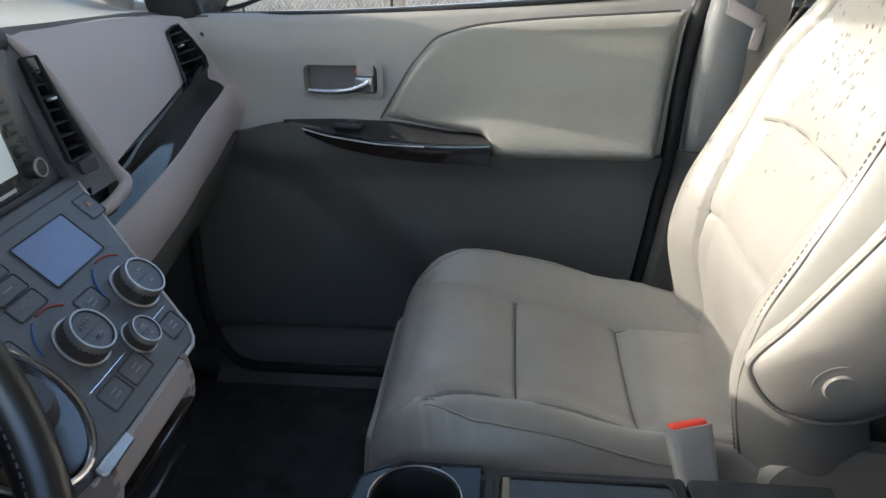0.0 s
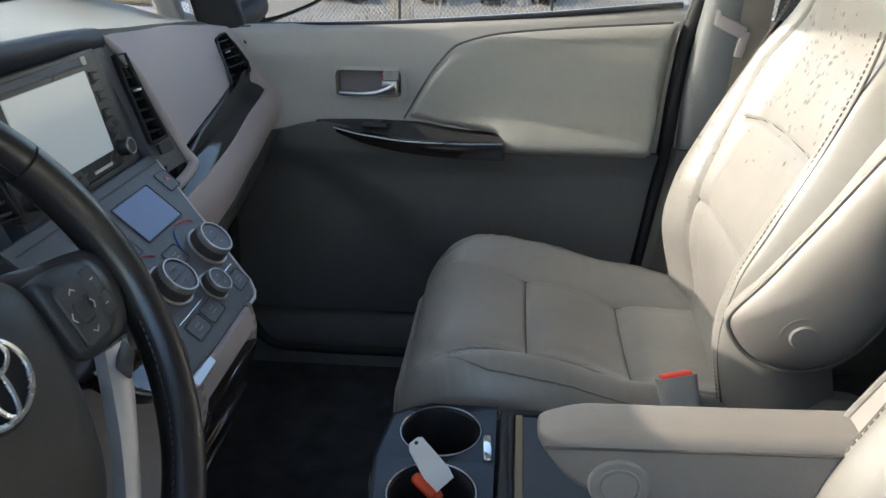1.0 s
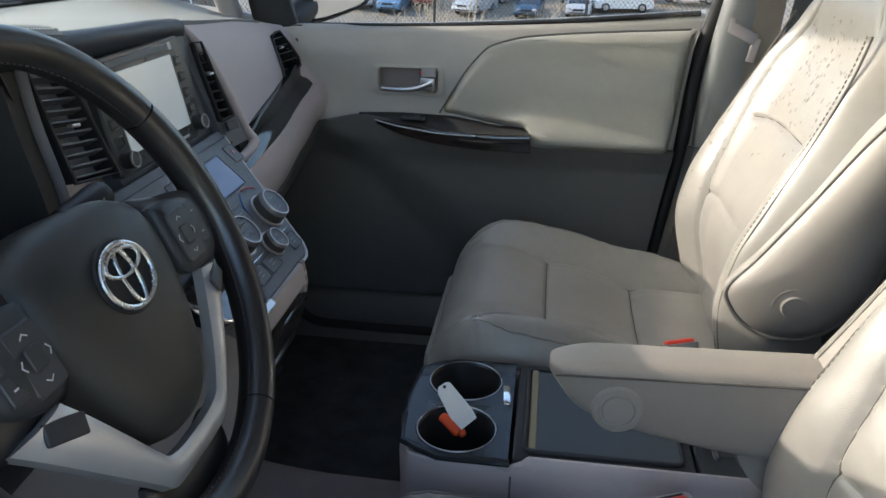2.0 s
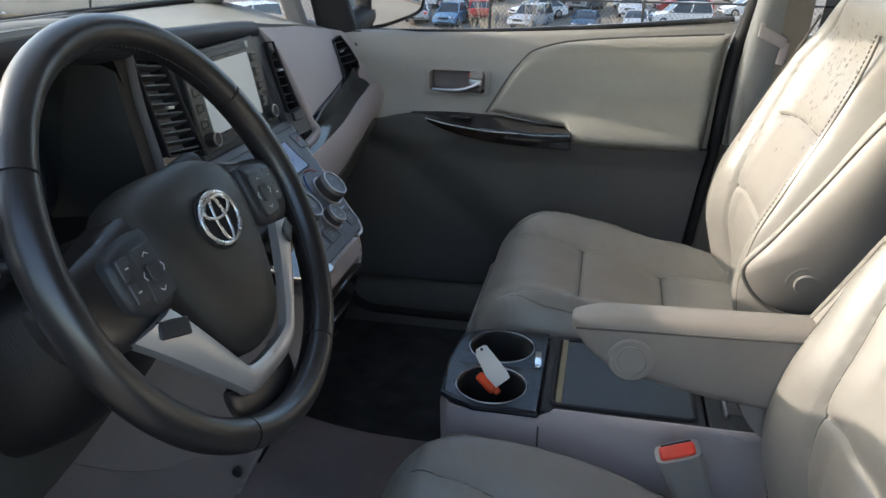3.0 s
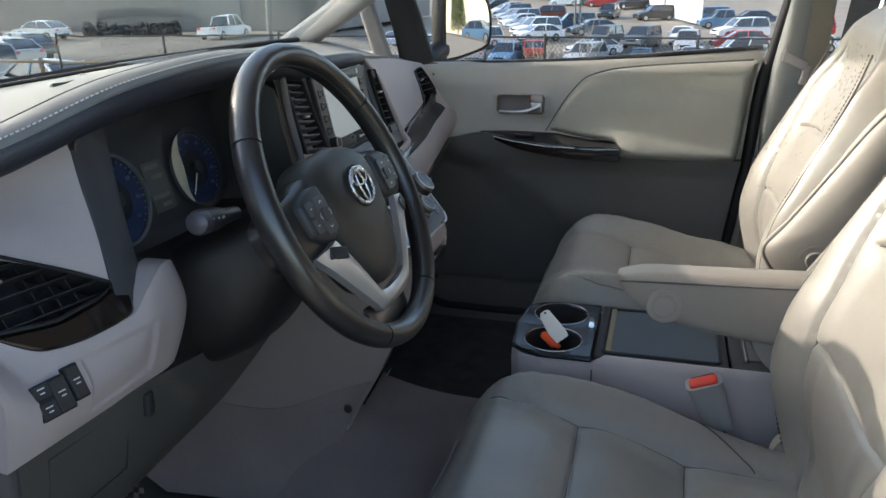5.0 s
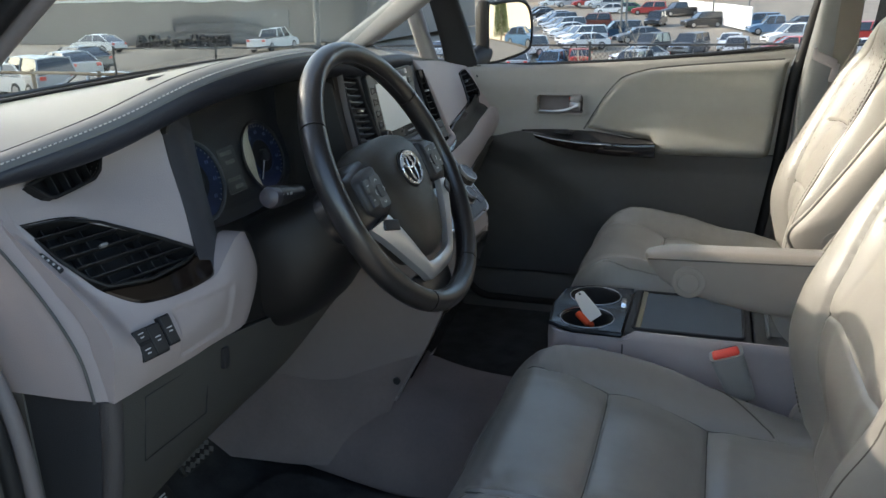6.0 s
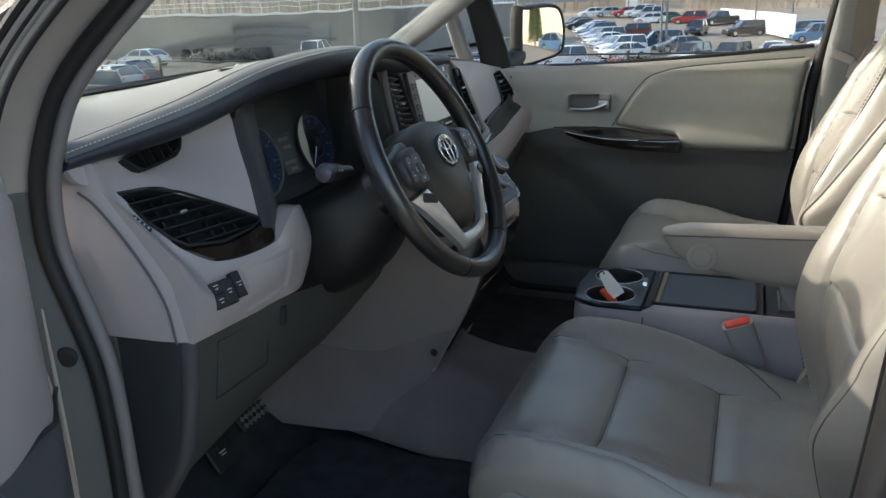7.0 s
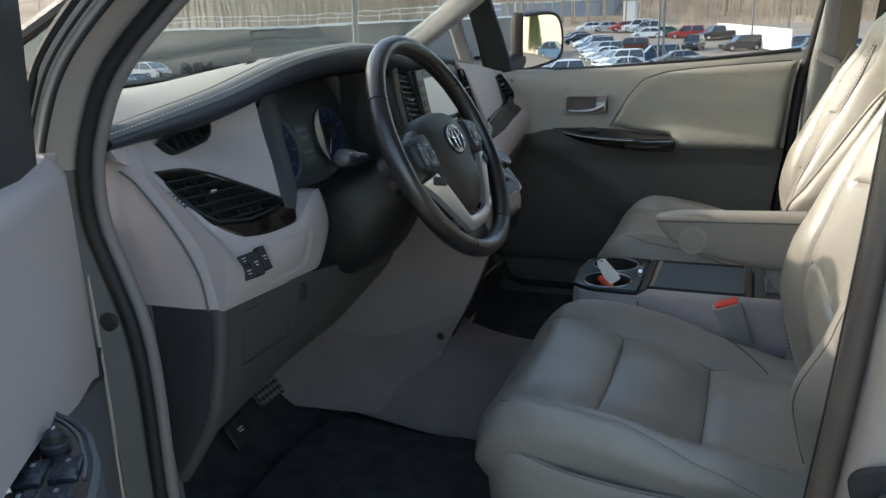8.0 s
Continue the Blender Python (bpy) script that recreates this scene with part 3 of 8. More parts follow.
    sw = part("window_switch", merge(rbox(0.050, 0.028, 0.008, 0.002, 1, Matrix.Translation((-0.275, 0.737, 0.944)) @ Matrix.Rotation(radians(-12), 4, "X"))), BLACK, door, "black window switch")
    part("switch_rocker", rbox(0.018, 0.016, 0.010, 0.003, 2, Matrix.Translation((-0.268, 0.735, 0.949))), BLACK, sw)
    # outer skin
    part("outer_skin", sheet([[(x, 0.86 + 0.03 * math.sin((z - 0.3) * 3), z) for x in (-0.68, -0.2, 0.30)] for z in [0.30 + 0.8 * i / 10 for i in range(11)]], 0.01, (0, -1, 0)), PAINT, door)
    return door


passenger_door()


# ---- passenger seat belt ----
def seat_belt():
    b = thing("seat_belt", "taupe seat belt hanging at the centre pillar with grey latch", "seat belt", (0.36, 0.72, 0.6))
    rows = []
    for i in range(20):
        f = i / 19
        p = Vector((lerp(0.40, 0.375, f), lerp(0.665, 0.715, f), lerp(1.5, 0.55, f)))
        rows.append([p + Vector((-0.024, 0.004, 0)), p + Vector((0.024, -0.004, 0))])
    part("webbing", sheet(rows, 0.0015), WEBBING, b)
    part("latch_plate", merge(rbox(0.055, 0.012, 0.022, 0.004, 2, Matrix.Translation((0.352, 0.688, 1.145)) @ Matrix.Rotation(radians(25), 4, "Y")),
                              rbox(0.016, 0.008, 0.045, 0.003, 2, Matrix.Translation((0.375, 0.688, 1.115)) @ Matrix.Rotation(radians(10), 4, "Y")),
                              rbox(0.010, 0.010, 0.024, 0.003, 2, Matrix.Translation((0.33, 0.688, 1.16)))), PANEL, b, "pale grey latch plate")


seat_belt()


# ---- seats ----
def groove(d, w, depth):
    return depth * math.exp(-(d / w) ** 2)


CX0, CX1 = -0.158, 0.33


def cushion_half(x):
    t = min(1.0, max(0.0, (x - CX0) / 0.13))
    return 0.245 * (0.80 + 0.20 * math.sqrt(max(0.0, 1 - (1 - t) ** 2.2))) - 0.015 * smooth(0.12, 0.33, x)


def seam_half(x, y=1.0, seed=1.0):
    """Half the width of the insert, on the side of y; shifted off the middle to fit the camera's view."""
    if seed < 0:
        off = 0.062 if y < 0 else 0.0
    else:
        off = 0.034 if y < 0 else -0.018
    return min(0.140 + off + 0.022 * smooth(0.02, -0.13, x), 0.86 * cushion_half(x))


def cushion_top(x, y, seed):
    """Height of the cushion's leather at x, y from its middle."""
    W = cushion_half(x)
    ay = abs(y)
    a = min(1.0, ay / W)
    fr = max(0.0, 1 - (x - CX0) / 0.075)
    z = curve1([(-0.158, 0.752), (-0.06, 0.757), (0.05, 0.738), (0.19, 0.700), (0.33, 0.695)], x) - 0.075 * (1 - math.sqrt(max(0.0, 1 - fr ** 2)))
    bo = curve1([(-0.158, 0.010), (-0.05, 0.024), (0.08, 0.044), (0.2, 0.056), (0.33, 0.03)], x)
    if seed > 0:
        bo = curve1([(-0.158, 0.004), (-0.05, 0.018), (0.08, 0.025), (0.2, 0.030), (0.33, 0.020)], x)
    else:
        bo *= 0.62 * lerp(1.0, 0.45, smooth(0.10, 0.24, x)) if y > 0 else 0.55
    z += bo * smooth(0.10, 0.205, ay) - 0.045 * max(0.0, (a - 0.80) / 0.20) ** 2.4
    z -= 0.010 * math.cos(min(1, ay / 0.15) * math.pi / 2) * smooth(-0.10, 0.1, x)
    ins = smooth(seam_half(x, y, seed) + 0.006, seam_half(x, y, seed) - 0.006, ay)
    z -= (0.016 if seed < 0 else 0.004) * smooth(seam_half(x, y, seed) + 0.012, seam_half(x, y, seed) - 0.020, ay) * smooth(-0.15, -0.07, x)
    side_u = min(1.0, max(0.0, (ay - seam_half(x, y, seed)) / (W - seam_half(x, y, seed))))
    z += 0.013 * math.sin(math.pi * side_u) * smooth(-0.15, -0.06, x) * smooth(0.31, 0.20, x)
    for xs_ in (0.022, 0.178):
        z -= (groove(x - xs_, 0.0030, 0.004) + groove(x - xs_, 0.016, 0.0035)) * ins
    z += ins * (0.010 * math.sin(max(0, min(1, (x - 0.022) / 0.156)) * math.pi) ** 0.8 + 0.008 * math.sin(max(0, min(1, (x + 0.12) / 0.142)) * math.pi) ** 0.8 + 0.006 * smooth(0.178, 0.215, x))
    z -= (groove(ay - seam_half(x, y, seed), 0.0032, 0.006) + groove(ay - seam_half(x, y, seed), 0.013, 0.003)) * smooth(-0.11, -0.07, x)
    z += 0.0022 * noise.noise((x * 12, y * 12 + seed * 5, 3.1)) + 0.0012 * noise.noise((x * 55, y * 18, 1.7 + seed)) * smooth(0.10, 0.17, ay)
    for sy in ((0.200 if seed > 0 else 0.222) - 0.018 * smooth(-0.04, -0.12, x) + 0.010 * smooth(0.05, 0.2, x),):
        if (y > 0) == (seed > 0):
            z -= groove(ay - sy, 0.0035, 0.0035) * smooth(-0.14, -0.11, x)
    z += 0.0016 * noise.noise((x * 130 + y * 40, y * 22, 5.0 + seed)) * smooth(0.12, 0.19, ay) * smooth(0.02, -0.09, x)
    # puckers where the leather is drawn into the side seam
    z += 0.0004 * math.sin(x * 210 + 3 * noise.noise((x * 30, y * 30, seed))) * math.exp(-((ay - seam_half(x, y, seed) - 0.012) / 0.010) ** 2)
    return z


def cushion_geo(yc, dx, dz):
    """A bucket cushion: rounded front, raised sides, two cross seams."""
    rings = []
    NX, NT = 190, 170
    for i in range(NX):
        x = lerp(CX0, CX1, (i / (NX - 1)) ** 1.15)
        t = min(1.0, max(0.0, (x - CX0) / 0.13))
        W = cushion_half(x)
        zb = 0.60 + 0.02 * (1 - t) ** 2
        ring = []
        for j in range(NT):
            y = W * lerp(-1, 1, j / (NT - 1))
            ring.append(Vector((x + dx, yc + y, cushion_top(x, y, yc) + dz)))
        for j in range(1, 13):
            s = j / 13
            ring.append(Vector((x + dx, yc + W * (1 + 0.022 * math.sin(math.pi * s) - 0.11 * s), lerp(ring[NT - 1].z - dz, zb, s) + dz)))
        for j in range(8):
            ring.append(Vector((x + dx, yc + lerp(0.89, -0.89, j / 7) * W, zb + dz)))
        zl = ring[0].z - dz
        for j in range(12, 0, -1):
            s = j / 13
            ring.append(Vector((x + dx, yc - W * (1 + 0.022 * math.sin(math.pi * s) - 0.11 * s), lerp(zl, zb, s) + dz)))
        rings.append(ring)
    c = sum(rings[0], Vector()) / len(rings[0])
    nose = [[p.lerp(c, 0.10 * s * s + 0.02 * s) + Vector((-0.010 * s, 0, -0.002 * s)) for p in rings[0]] for s in (1 / 3, 2 / 3, 1)]
    return loft(list(reversed(nose)) + rings)


def back_front(z):
    """How far back the front of the bolsters stands at each height."""
    return curve1([(0.62, 0.310), (0.74, 0.272), (0.83, 0.257), (0.90, 0.268), (0.98, 0.300), (1.06, 0.338), (1.15, 0.378), (1.25, 0.415), (1.32, 0.445)], z)


def back_half(z):
    return curve1([(0.62, 0.20), (0.74, 0.228), (0.86, 0.242), (1.00, 0.240), (1.12, 0.222), (1.20, 0.195), (1.27, 0.150)], z)


def door_lean(z, y, yc):
    """The driver's door-side bolster leans back further than the other."""
    return 0.032 * smooth(0.78, 0.90, z) * smooth(0.09, 0.19, -y) if yc < 0 else 0.0


def back_x(z, y, W, xf, yc):
    """Where the backrest's leather stands at a height z and y from its middle."""
    ay = abs(y)
    a = ay / W
    rec = 0.042 * smooth(0.205, 0.11, ay) * smooth(0.64, 0.74, z) * smooth(1.25, 1.12, z) + 0.012 * smooth(1.12, 1.2, z)
    x = xf + rec + 0.05 * max(0.0, (a - 0.82) / 0.18) ** 2.3 + door_lean(z, y, yc)
    ins = smooth(0.155, 0.142, ay)
    # seams: one curved across under the shoulders, one across the middle, two along the bolsters
    zs = back_seam_z(ay)
    x += (groove(z - zs, 0.0030, 0.006) + groove(z - zs, 0.012, 0.003) + groove(z - 0.885, 0.0030, 0.006) + groove(z - 0.885, 0.012, 0.003)) * ins
    ws = back_seam_y(z)
    x += groove(ay - ws, 0.0030, 0.006) + groove(ay - ws, 0.012, 0.003)
    return x + 0.0016 * noise.noise((z * 13, y * 13 + yc * 7, 8.2))


def back_seam_z(ay):
    return 1.035 - 0.010 * (ay / 0.15) ** 2


def back_seam_y(z):
    return curve1([(0.64, 0.135), (0.9, 0.150), (1.10, 0.172), (1.27, 0.10)], z)


def backrest_geo(yc, dx, dz):
    rings = []
    NZ, NT = 180, 150
    for i in range(NZ):
        z = lerp(0.645, 1.272, i / (NZ - 1))
        f = max(0.0, (z - 1.19) / 0.084)
        round_ = math.sqrt(max(0.0, 1 - min(1, f) ** 2.2))
        W = back_half(z) * lerp(0.45, 1, round_)
        D = lerp(0.15, 0.09, smooth(0.7, 1.25, z)) * lerp(0.25, 1, round_)
        xf = back_front(z) + 0.035 * (1 - round_)
        ring = []
        for j in range(NT):
            q = lerp(-1, 1, j / (NT - 1))
            y = W * q
            x = back_x(z, y, W, xf, yc)
            ring.append(Vector((x + dx, yc + y, z + dz)))
        for j in range(1, 10):
            s = j / 10
            ring.append(Vector((lerp(ring[NT - 1].x - dx, xf + D, s) + dx, yc + W * (1 + 0.03 * math.sin(math.pi * s) - 0.08 * s * s), z + dz)))
        for j in range(8):
            s = j / 7
            ring.append(Vector((xf + D + 0.012 * math.sin(math.pi * s) + dx, yc + lerp(0.92, -0.92, s) * W, z + dz)))
        xl = ring[0].x - dx
        for j in range(9, 0, -1):
            s = j / 10
            ring.append(Vector((lerp(xl, xf + D, s) + dx, yc - W * (1 + 0.03 * math.sin(math.pi * s) - 0.08 * s * s), z + dz)))
        rings.append(ring)
    c = sum(rings[-1], Vector()) / len(rings[-1])
    rings.append([p.lerp(c, 0.5) + Vector((0, 0, 0.004)) for p in rings[-1]])
    return loft(rings)


def stitches(path, step=0.0075, r=0.0011):
    """A row of short stitches along a path."""
    P = [Vector(p) for p in path]
    geos, acc = [], 0.0
    for a, b in zip(P, P[1:]):
        L = (b - a).length
        d = (b - a) / max(L, 1e-9)
        s = -acc
        while s < L:
            if s >= 0:
                p = a + d * s
                geos.append(tube([p, p + d * step * 0.6], r, 5))
            s += step
        acc = (L - (s - step)) % step
    return merge(*geos)


def seat(name, label, yc, dx, dz, side, armrest, headrest, bx=0.0, bz=0.0):
    """side: the y direction of the door. The console side is -side."""
    s = thing(name, label, "car seat", (0.1 + dx, yc, 0.44))
    cushion = part("cushion", cushion_geo(yc, dx, dz), LEATHER, s, "warm grey leather cushion with two cross seams")
    if yc < 0:
        # the console-side bolster is covered in taupe vinyl as far as its closing seam
        cushion.data.materials.append(BOLSTER)
        for f in cushion.data.polygons:
            x, ay = f.center.x - dx, -side * (f.center.y - yc)
            if ay > seam_half(x, 1.0, yc) and -0.115 < x < curve1([(0.143, 0.275), (0.158, 0.255), (0.185, 0.222), (0.215, 0.175), (0.236, 0.125), (0.26, 0.10)], ay):
                f.material_index = 1
    back = part("backrest", backrest_geo(yc, bx, bz), LEATHER, s, "warm grey leather backrest with raised bolsters")
    # the shoulder insert is of perforated leather
    back.data.materials.append(PERFORATED)
    for f in back.data.polygons:
        y, z = abs(f.center.y - yc), f.center.z - bz
        if z > back_seam_z(y) and y < back_seam_y(z) and f.normal.x < 0:
            f.material_index = 1
    # piping line and skirt under the cushion
    for sg in (-side,):
        edge = [(x + dx, yc + sg * (0.222 - 0.02 * smooth(-0.02, -0.11, x)), cushion_top(x, 0.222 - 0.02 * smooth(-0.02, -0.11, x), yc) + dz + 0.0006 - 0.02 * smooth(-0.09, -0.115, x)) for x in [lerp(-0.085, 0.26, k / 50) for k in range(51)]]
        part("edge_stitching", stitches(edge, 0.0075, 0.0008), PIPING, s)
        part("edge_seam", tube([(q[0], q[1] + sg * 0.006, q[2] - 0.0035) for q in edge], 0.0016, 6), PIPING, s)
    # seam that closes the console-side bolster before the backrest
    cross = cr([(0.125, 0.236, 0), (0.175, 0.215, 0), (0.222, 0.185, 0), (0.255, 0.158, 0), (0.275, 0.143, 0)], 40)
    for off, r in ((0.0, 0.0), (0.006, 1.0)) if yc < 0 else ():
        line = [(p.x + off + dx, yc - side * p.y, cushion_top(p.x + off, -side * p.y, yc) + dz + 0.0005) for p in cross]
        part("bolster_stitching" if r else "bolster_seam", stitches(line, 0.0062, 0.0006) if r else tube(line, 0.0013, 5), PIPING if r else SEAM, s)
    # double-stitched edge along the door side
    for off, r in ((0.0, 0.0), (-0.007, 1.0), (0.007, 1.0)):
        w = lambda x: (0.200 if yc > 0 else 0.222) + off - 0.018 * smooth(-0.04, -0.12, x) + 0.010 * smooth(0.05, 0.2, x)
        line = [(x + dx, yc + side * w(x), cushion_top(x, w(x) * side, yc) + dz + 0.0004) for x in [lerp(-0.132, 0.27, k / 60) for k in range(61)]]
        if yc > 0 or not r:
            part("edge_stitching" if r else "edge_seam", stitches(line, 0.0062, 0.0006) if r else tube(line, 0.0009, 5), PIPING, s)
    for xs_ in (0.022, 0.178):
        part("cross_seam", tube([(xs_ + dx, yc + y, cushion_top(xs_, y, yc) + dz + 0.0004) for y in [lerp(-seam_half(xs_, -1, yc), seam_half(xs_, 1, yc), k / 30) for k in range(31)]], 0.0012, 5), SEAM, s)
    for sg in (-1, 1):
        part("side_seam", tube([(x + dx, yc + sg * seam_half(x, sg, yc), cushion_top(x, sg * seam_half(x, sg, yc), yc) + dz + 0.0004) for x in [lerp(-0.085 if yc > 0 else -0.115, 0.30, k / 60) for k in range(61)]], 0.0011, 5), SEAM, s)
    # plastic skirt and rails
    rows = []
    skirt = cr([(0.34, 0.225, 0), (0.10, 0.254, 0), (-0.03, 0.250, 0), (-0.108, 0.225, 0), (-0.148, 0.160, 0), (-0.160, 0.0, 0), (-0.148, -0.160, 0), (-0.108, -0.225, 0), (-0.03, -0.250, 0), (0.10, -0.254, 0), (0.34, -0.225, 0)], 90)

    def hem(x):
        return curve1([(-0.172, 0.694), (-0.149, 0.698), (-0.003, 0.676), (0.132, 0.662), (0.34, 0.65)], x)

    rows = []
    for drop, k in ((0.010, 0.955), (0.001, 0.972), (0.0, 0.985), (0.003, 0.996), (0.012, 1.004), (0.05, 1.012), (0.10, 1.008), (0.15, 0.985), (0.20, 0.955)):
        rows.append([(p.x * k + dx, yc + p.y * k, hem(p.x) - drop + dz) for p in skirt])
    part("skirt", sheet(rows, 0.006), LEATHER_SIDE, s, "grey vinyl seat skirt under the leather")
    part("hem_piping", tube([(p.x * 0.982 + dx, yc + p.y * 0.982, hem(p.x) + 0.002 + dz) for p in skirt], 0.0028, 7), PIPING, s, "dark hem line")
    # loose fabric loop where cushion and backrest meet
    ly, lx = yc + 0.222, 0.285 + dx * 1.3
    loop = [[(lx + 0.035 * t - 0.004 * math.sin(9 * t), ly - 0.012 + 0.030 * u + 0.006 * math.sin(5 * t), 0.694 + dz * 1.6 + 0.012 * math.sin(math.pi * t) + 0.004 * math.sin(7 * u + 4 * t)) for u in (0, 0.3, 0.7, 1)] for t in [k / 8 for k in range(9)]]
    part("fabric_loop", sheet(loop, 0.003), LEATHER_SIDE, s, "crumpled pale fabric loop")
    for sg in (-1, 1):
        part("seat_rail", merge(rbox(0.46, 0.035, 0.03, 0.004, 1, Matrix.Translation((0.10 + dx, yc + sg * 0.17, 0.442))), rbox(0.05, 0.03, 0.11, 0.004, 1, Matrix.Translation((-0.06 + dx, yc + sg * 0.17, 0.49 + dz))),
                                rbox(0.05, 0.03, 0.11, 0.004, 1, Matrix.Translation((0.24 + dx, yc + sg * 0.17, 0.49 + dz)))), BLACK, s)
    # stitching down the bolsters
    for sg in (-1, 1):
        pts = []
        for i in range(60):
            z = lerp(0.70, 1.2, i / 59)
            w = back_half(z) * 0.86
            pts.append((back_front(z) + 0.002 + door_lean(z, sg * w, yc) + bx, yc + sg * w, z + bz))
        if yc > 0 or sg > 0:
            part("bolster_stitching", stitches(pts), THREADGREY, s)
        part("bolster_seam", tube([(p[0] + 0.004, p[1] + sg * 0.006, p[2]) for p in pts], 0.0018, 6), SEAM, s)
    # dark seams of the backrest
    def on_back(z, y):
        f = max(0.0, (z - 1.19) / 0.084)
        k = math.sqrt(max(0.0, 1 - min(1, f) ** 2.2))
        return (back_x(z, y, back_half(z) * lerp(0.45, 1, k), back_front(z) + 0.035 * (1 - k), yc) - 0.0004 + bx, yc + y, z + bz)

    for mid_z in (0, 1):
        ws = [lerp(-0.146, 0.146, k / 40) for k in range(41)]
        part("back_seam", tube([on_back(back_seam_z(abs(y)) if mid_z else 0.885, y) for y in ws], 0.0012, 5), SEAM, s)
    for sg in (-1, 1):
        part("back_seam", tube([on_back(z, sg * back_seam_y(z)) for z in [lerp(0.70, 1.20, k / 60) for k in range(61)]], 0.0012, 5), SEAM, s)
    # shadows of bits on the windscreen, laid on the backrest as dark specks
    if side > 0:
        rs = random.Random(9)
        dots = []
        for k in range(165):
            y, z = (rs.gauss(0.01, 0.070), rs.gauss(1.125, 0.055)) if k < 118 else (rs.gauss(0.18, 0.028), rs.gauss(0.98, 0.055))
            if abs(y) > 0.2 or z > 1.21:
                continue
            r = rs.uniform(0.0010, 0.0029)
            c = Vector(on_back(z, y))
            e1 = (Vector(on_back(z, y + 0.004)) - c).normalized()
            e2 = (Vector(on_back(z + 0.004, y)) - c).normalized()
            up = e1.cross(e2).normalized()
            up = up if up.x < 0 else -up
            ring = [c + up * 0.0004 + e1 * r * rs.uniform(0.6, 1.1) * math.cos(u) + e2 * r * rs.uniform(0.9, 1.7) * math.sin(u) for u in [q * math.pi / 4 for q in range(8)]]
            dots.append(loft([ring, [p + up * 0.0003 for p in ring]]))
        tagged(part("shadow_specks", merge(*dots), SPECKSHADE, s, "scattered dark specks standing in for shadows on the leather"), kind="stuff")
    # side shield over the recliner on the console side
    ys = yc - side * 0.243
    pts = [(0.262, 0.872), (0.268, 0.845), (0.290, 0.820), (0.32, 0.806), (0.36, 0.806), (0.40, 0.826), (0.435, 0.88), (0.455, 0.97), (0.470, 1.08), (0.468, 1.13), (0.44, 1.135), (0.40, 1.09), (0.345, 1.00), (0.295, 0.92)]
    O = [(p.x, p.y) for p in cr([(a, b, 0) for a, b in pts], 60, True)]
    c = (0.365, 0.93)
    lean = lambda x: 0.10 * (x - 0.345)
    rings = [[(x + dx, ys + side * 0.02, z + dz) for x, z in O], [(x + dx, ys - side * (0.004 + lean(x)), z + dz) for x, z in O]]
    for k, o in ((0.97, 0.009), (0.90, 0.015), (0.75, 0.021), (0.5, 0.026), (0.25, 0.028)):
        rings.append([(c[0] + (x - c[0]) * k + dx, ys - side * (o + lean(c[0] + (x - c[0]) * k)), c[1] + (z - c[1]) * k + dz) for x, z in O])
    shield = part("side_shield", loft(rings), LEATHER_SIDE, s, "grained grey vinyl side shield")
    part("shield_piping", tube([(x + dx, ys - side * (0.006 + lean(x)), z + dz) for x, z in O], 0.0035, 7, True), PIPING, shield)
    mcap = axes((0.345 + dx, ys - side * 0.0205, 0.860 + dz), (1, -side * 0.04, 0), (-0.08, -side, -0.16))
    part("pivot_cap", merge(disc(0.030, 0.0025, 0.002, 36, mcap), disc(0.018, 0.0055, 0.0025, 36, mcap)), LEATHER_SIDE, shield, "round pivot cover")
    # lower hinge cover
    O2 = rrect(0.19, 0.14, 0.06, 8)
    m2 = axes((0.395 + dx, ys + side * 0.016, 0.675 + dz), (1, 0, 0), (0, -side, 0))
    part("hinge_cover", prism(O2, 0.03, m2, 0.008), LEATHER_SIDE, s, "smooth grey hinge cover")
    if armrest:
        ya = yc + 0.235
        rings = []
        for i in range(48):
            f = (i / 47) ** 1.8
            x = lerp(0.022, 0.42, f)
            zt = lerp(0.920, 0.934, f)
            zb = curve1([(0.024, 0.893), (0.05, 0.868), (0.10, 0.848), (0.2, 0.828), (0.42, 0.81)], x)
            r0 = math.sqrt(max(0.0, 1 - (1 - min(1, f / 0.13)) ** 2))
            zm, h, w = (zt + zb) / 2, (zt - zb) / 2 * lerp(0.22, 1, r0), 0.030 * lerp(0.25, 1, r0)
            ring = []
            for j in range(28):
                t = 2 * math.pi * j / 28
                cc, ss = math.cos(t), math.sin(t)
                ring.append((x, ya + w * math.copysign(abs(cc) ** 0.4, cc), zm + h * math.copysign(abs(ss) ** 0.4, ss)))
            rings.append(ring)
        arm = part("armrest", loft(rings), ARMVINYL, s, "padded grey folding armrest")
        part("armrest_seam", tube([(lerp(0.028, 0.42, i / 20), ya - 0.0296, lerp(0.908, 0.9215, i / 20)) for i in range(21)], 0.0013, 6), SEAM, arm)
        md = axes((0.092, ya - 0.029, 0.8745), (1, 0, 0), (0, -1, 0))
        part("armrest_dial", merge(disc(0.0262, 0.0045, 0.002, 40, md), disc(0.0190, 0.0060, 0.001, 40, md, 0.0165), disc(0.0158, 0.0058, 0.001, 40, md)), LEATHER_SIDE, arm, "round grey dial")
    if headrest:
        rings = []
        for i in range(22):
            f = i / 21
            z = lerp(1.30, 1.50, f)
            k = math.sqrt(max(0.03, 1 - abs(2 * f - 1) ** 3.2))
            ring = []
            for j in range(32):
                t = 2 * math.pi * j / 32
                cc, ss = math.cos(t), math.sin(t)
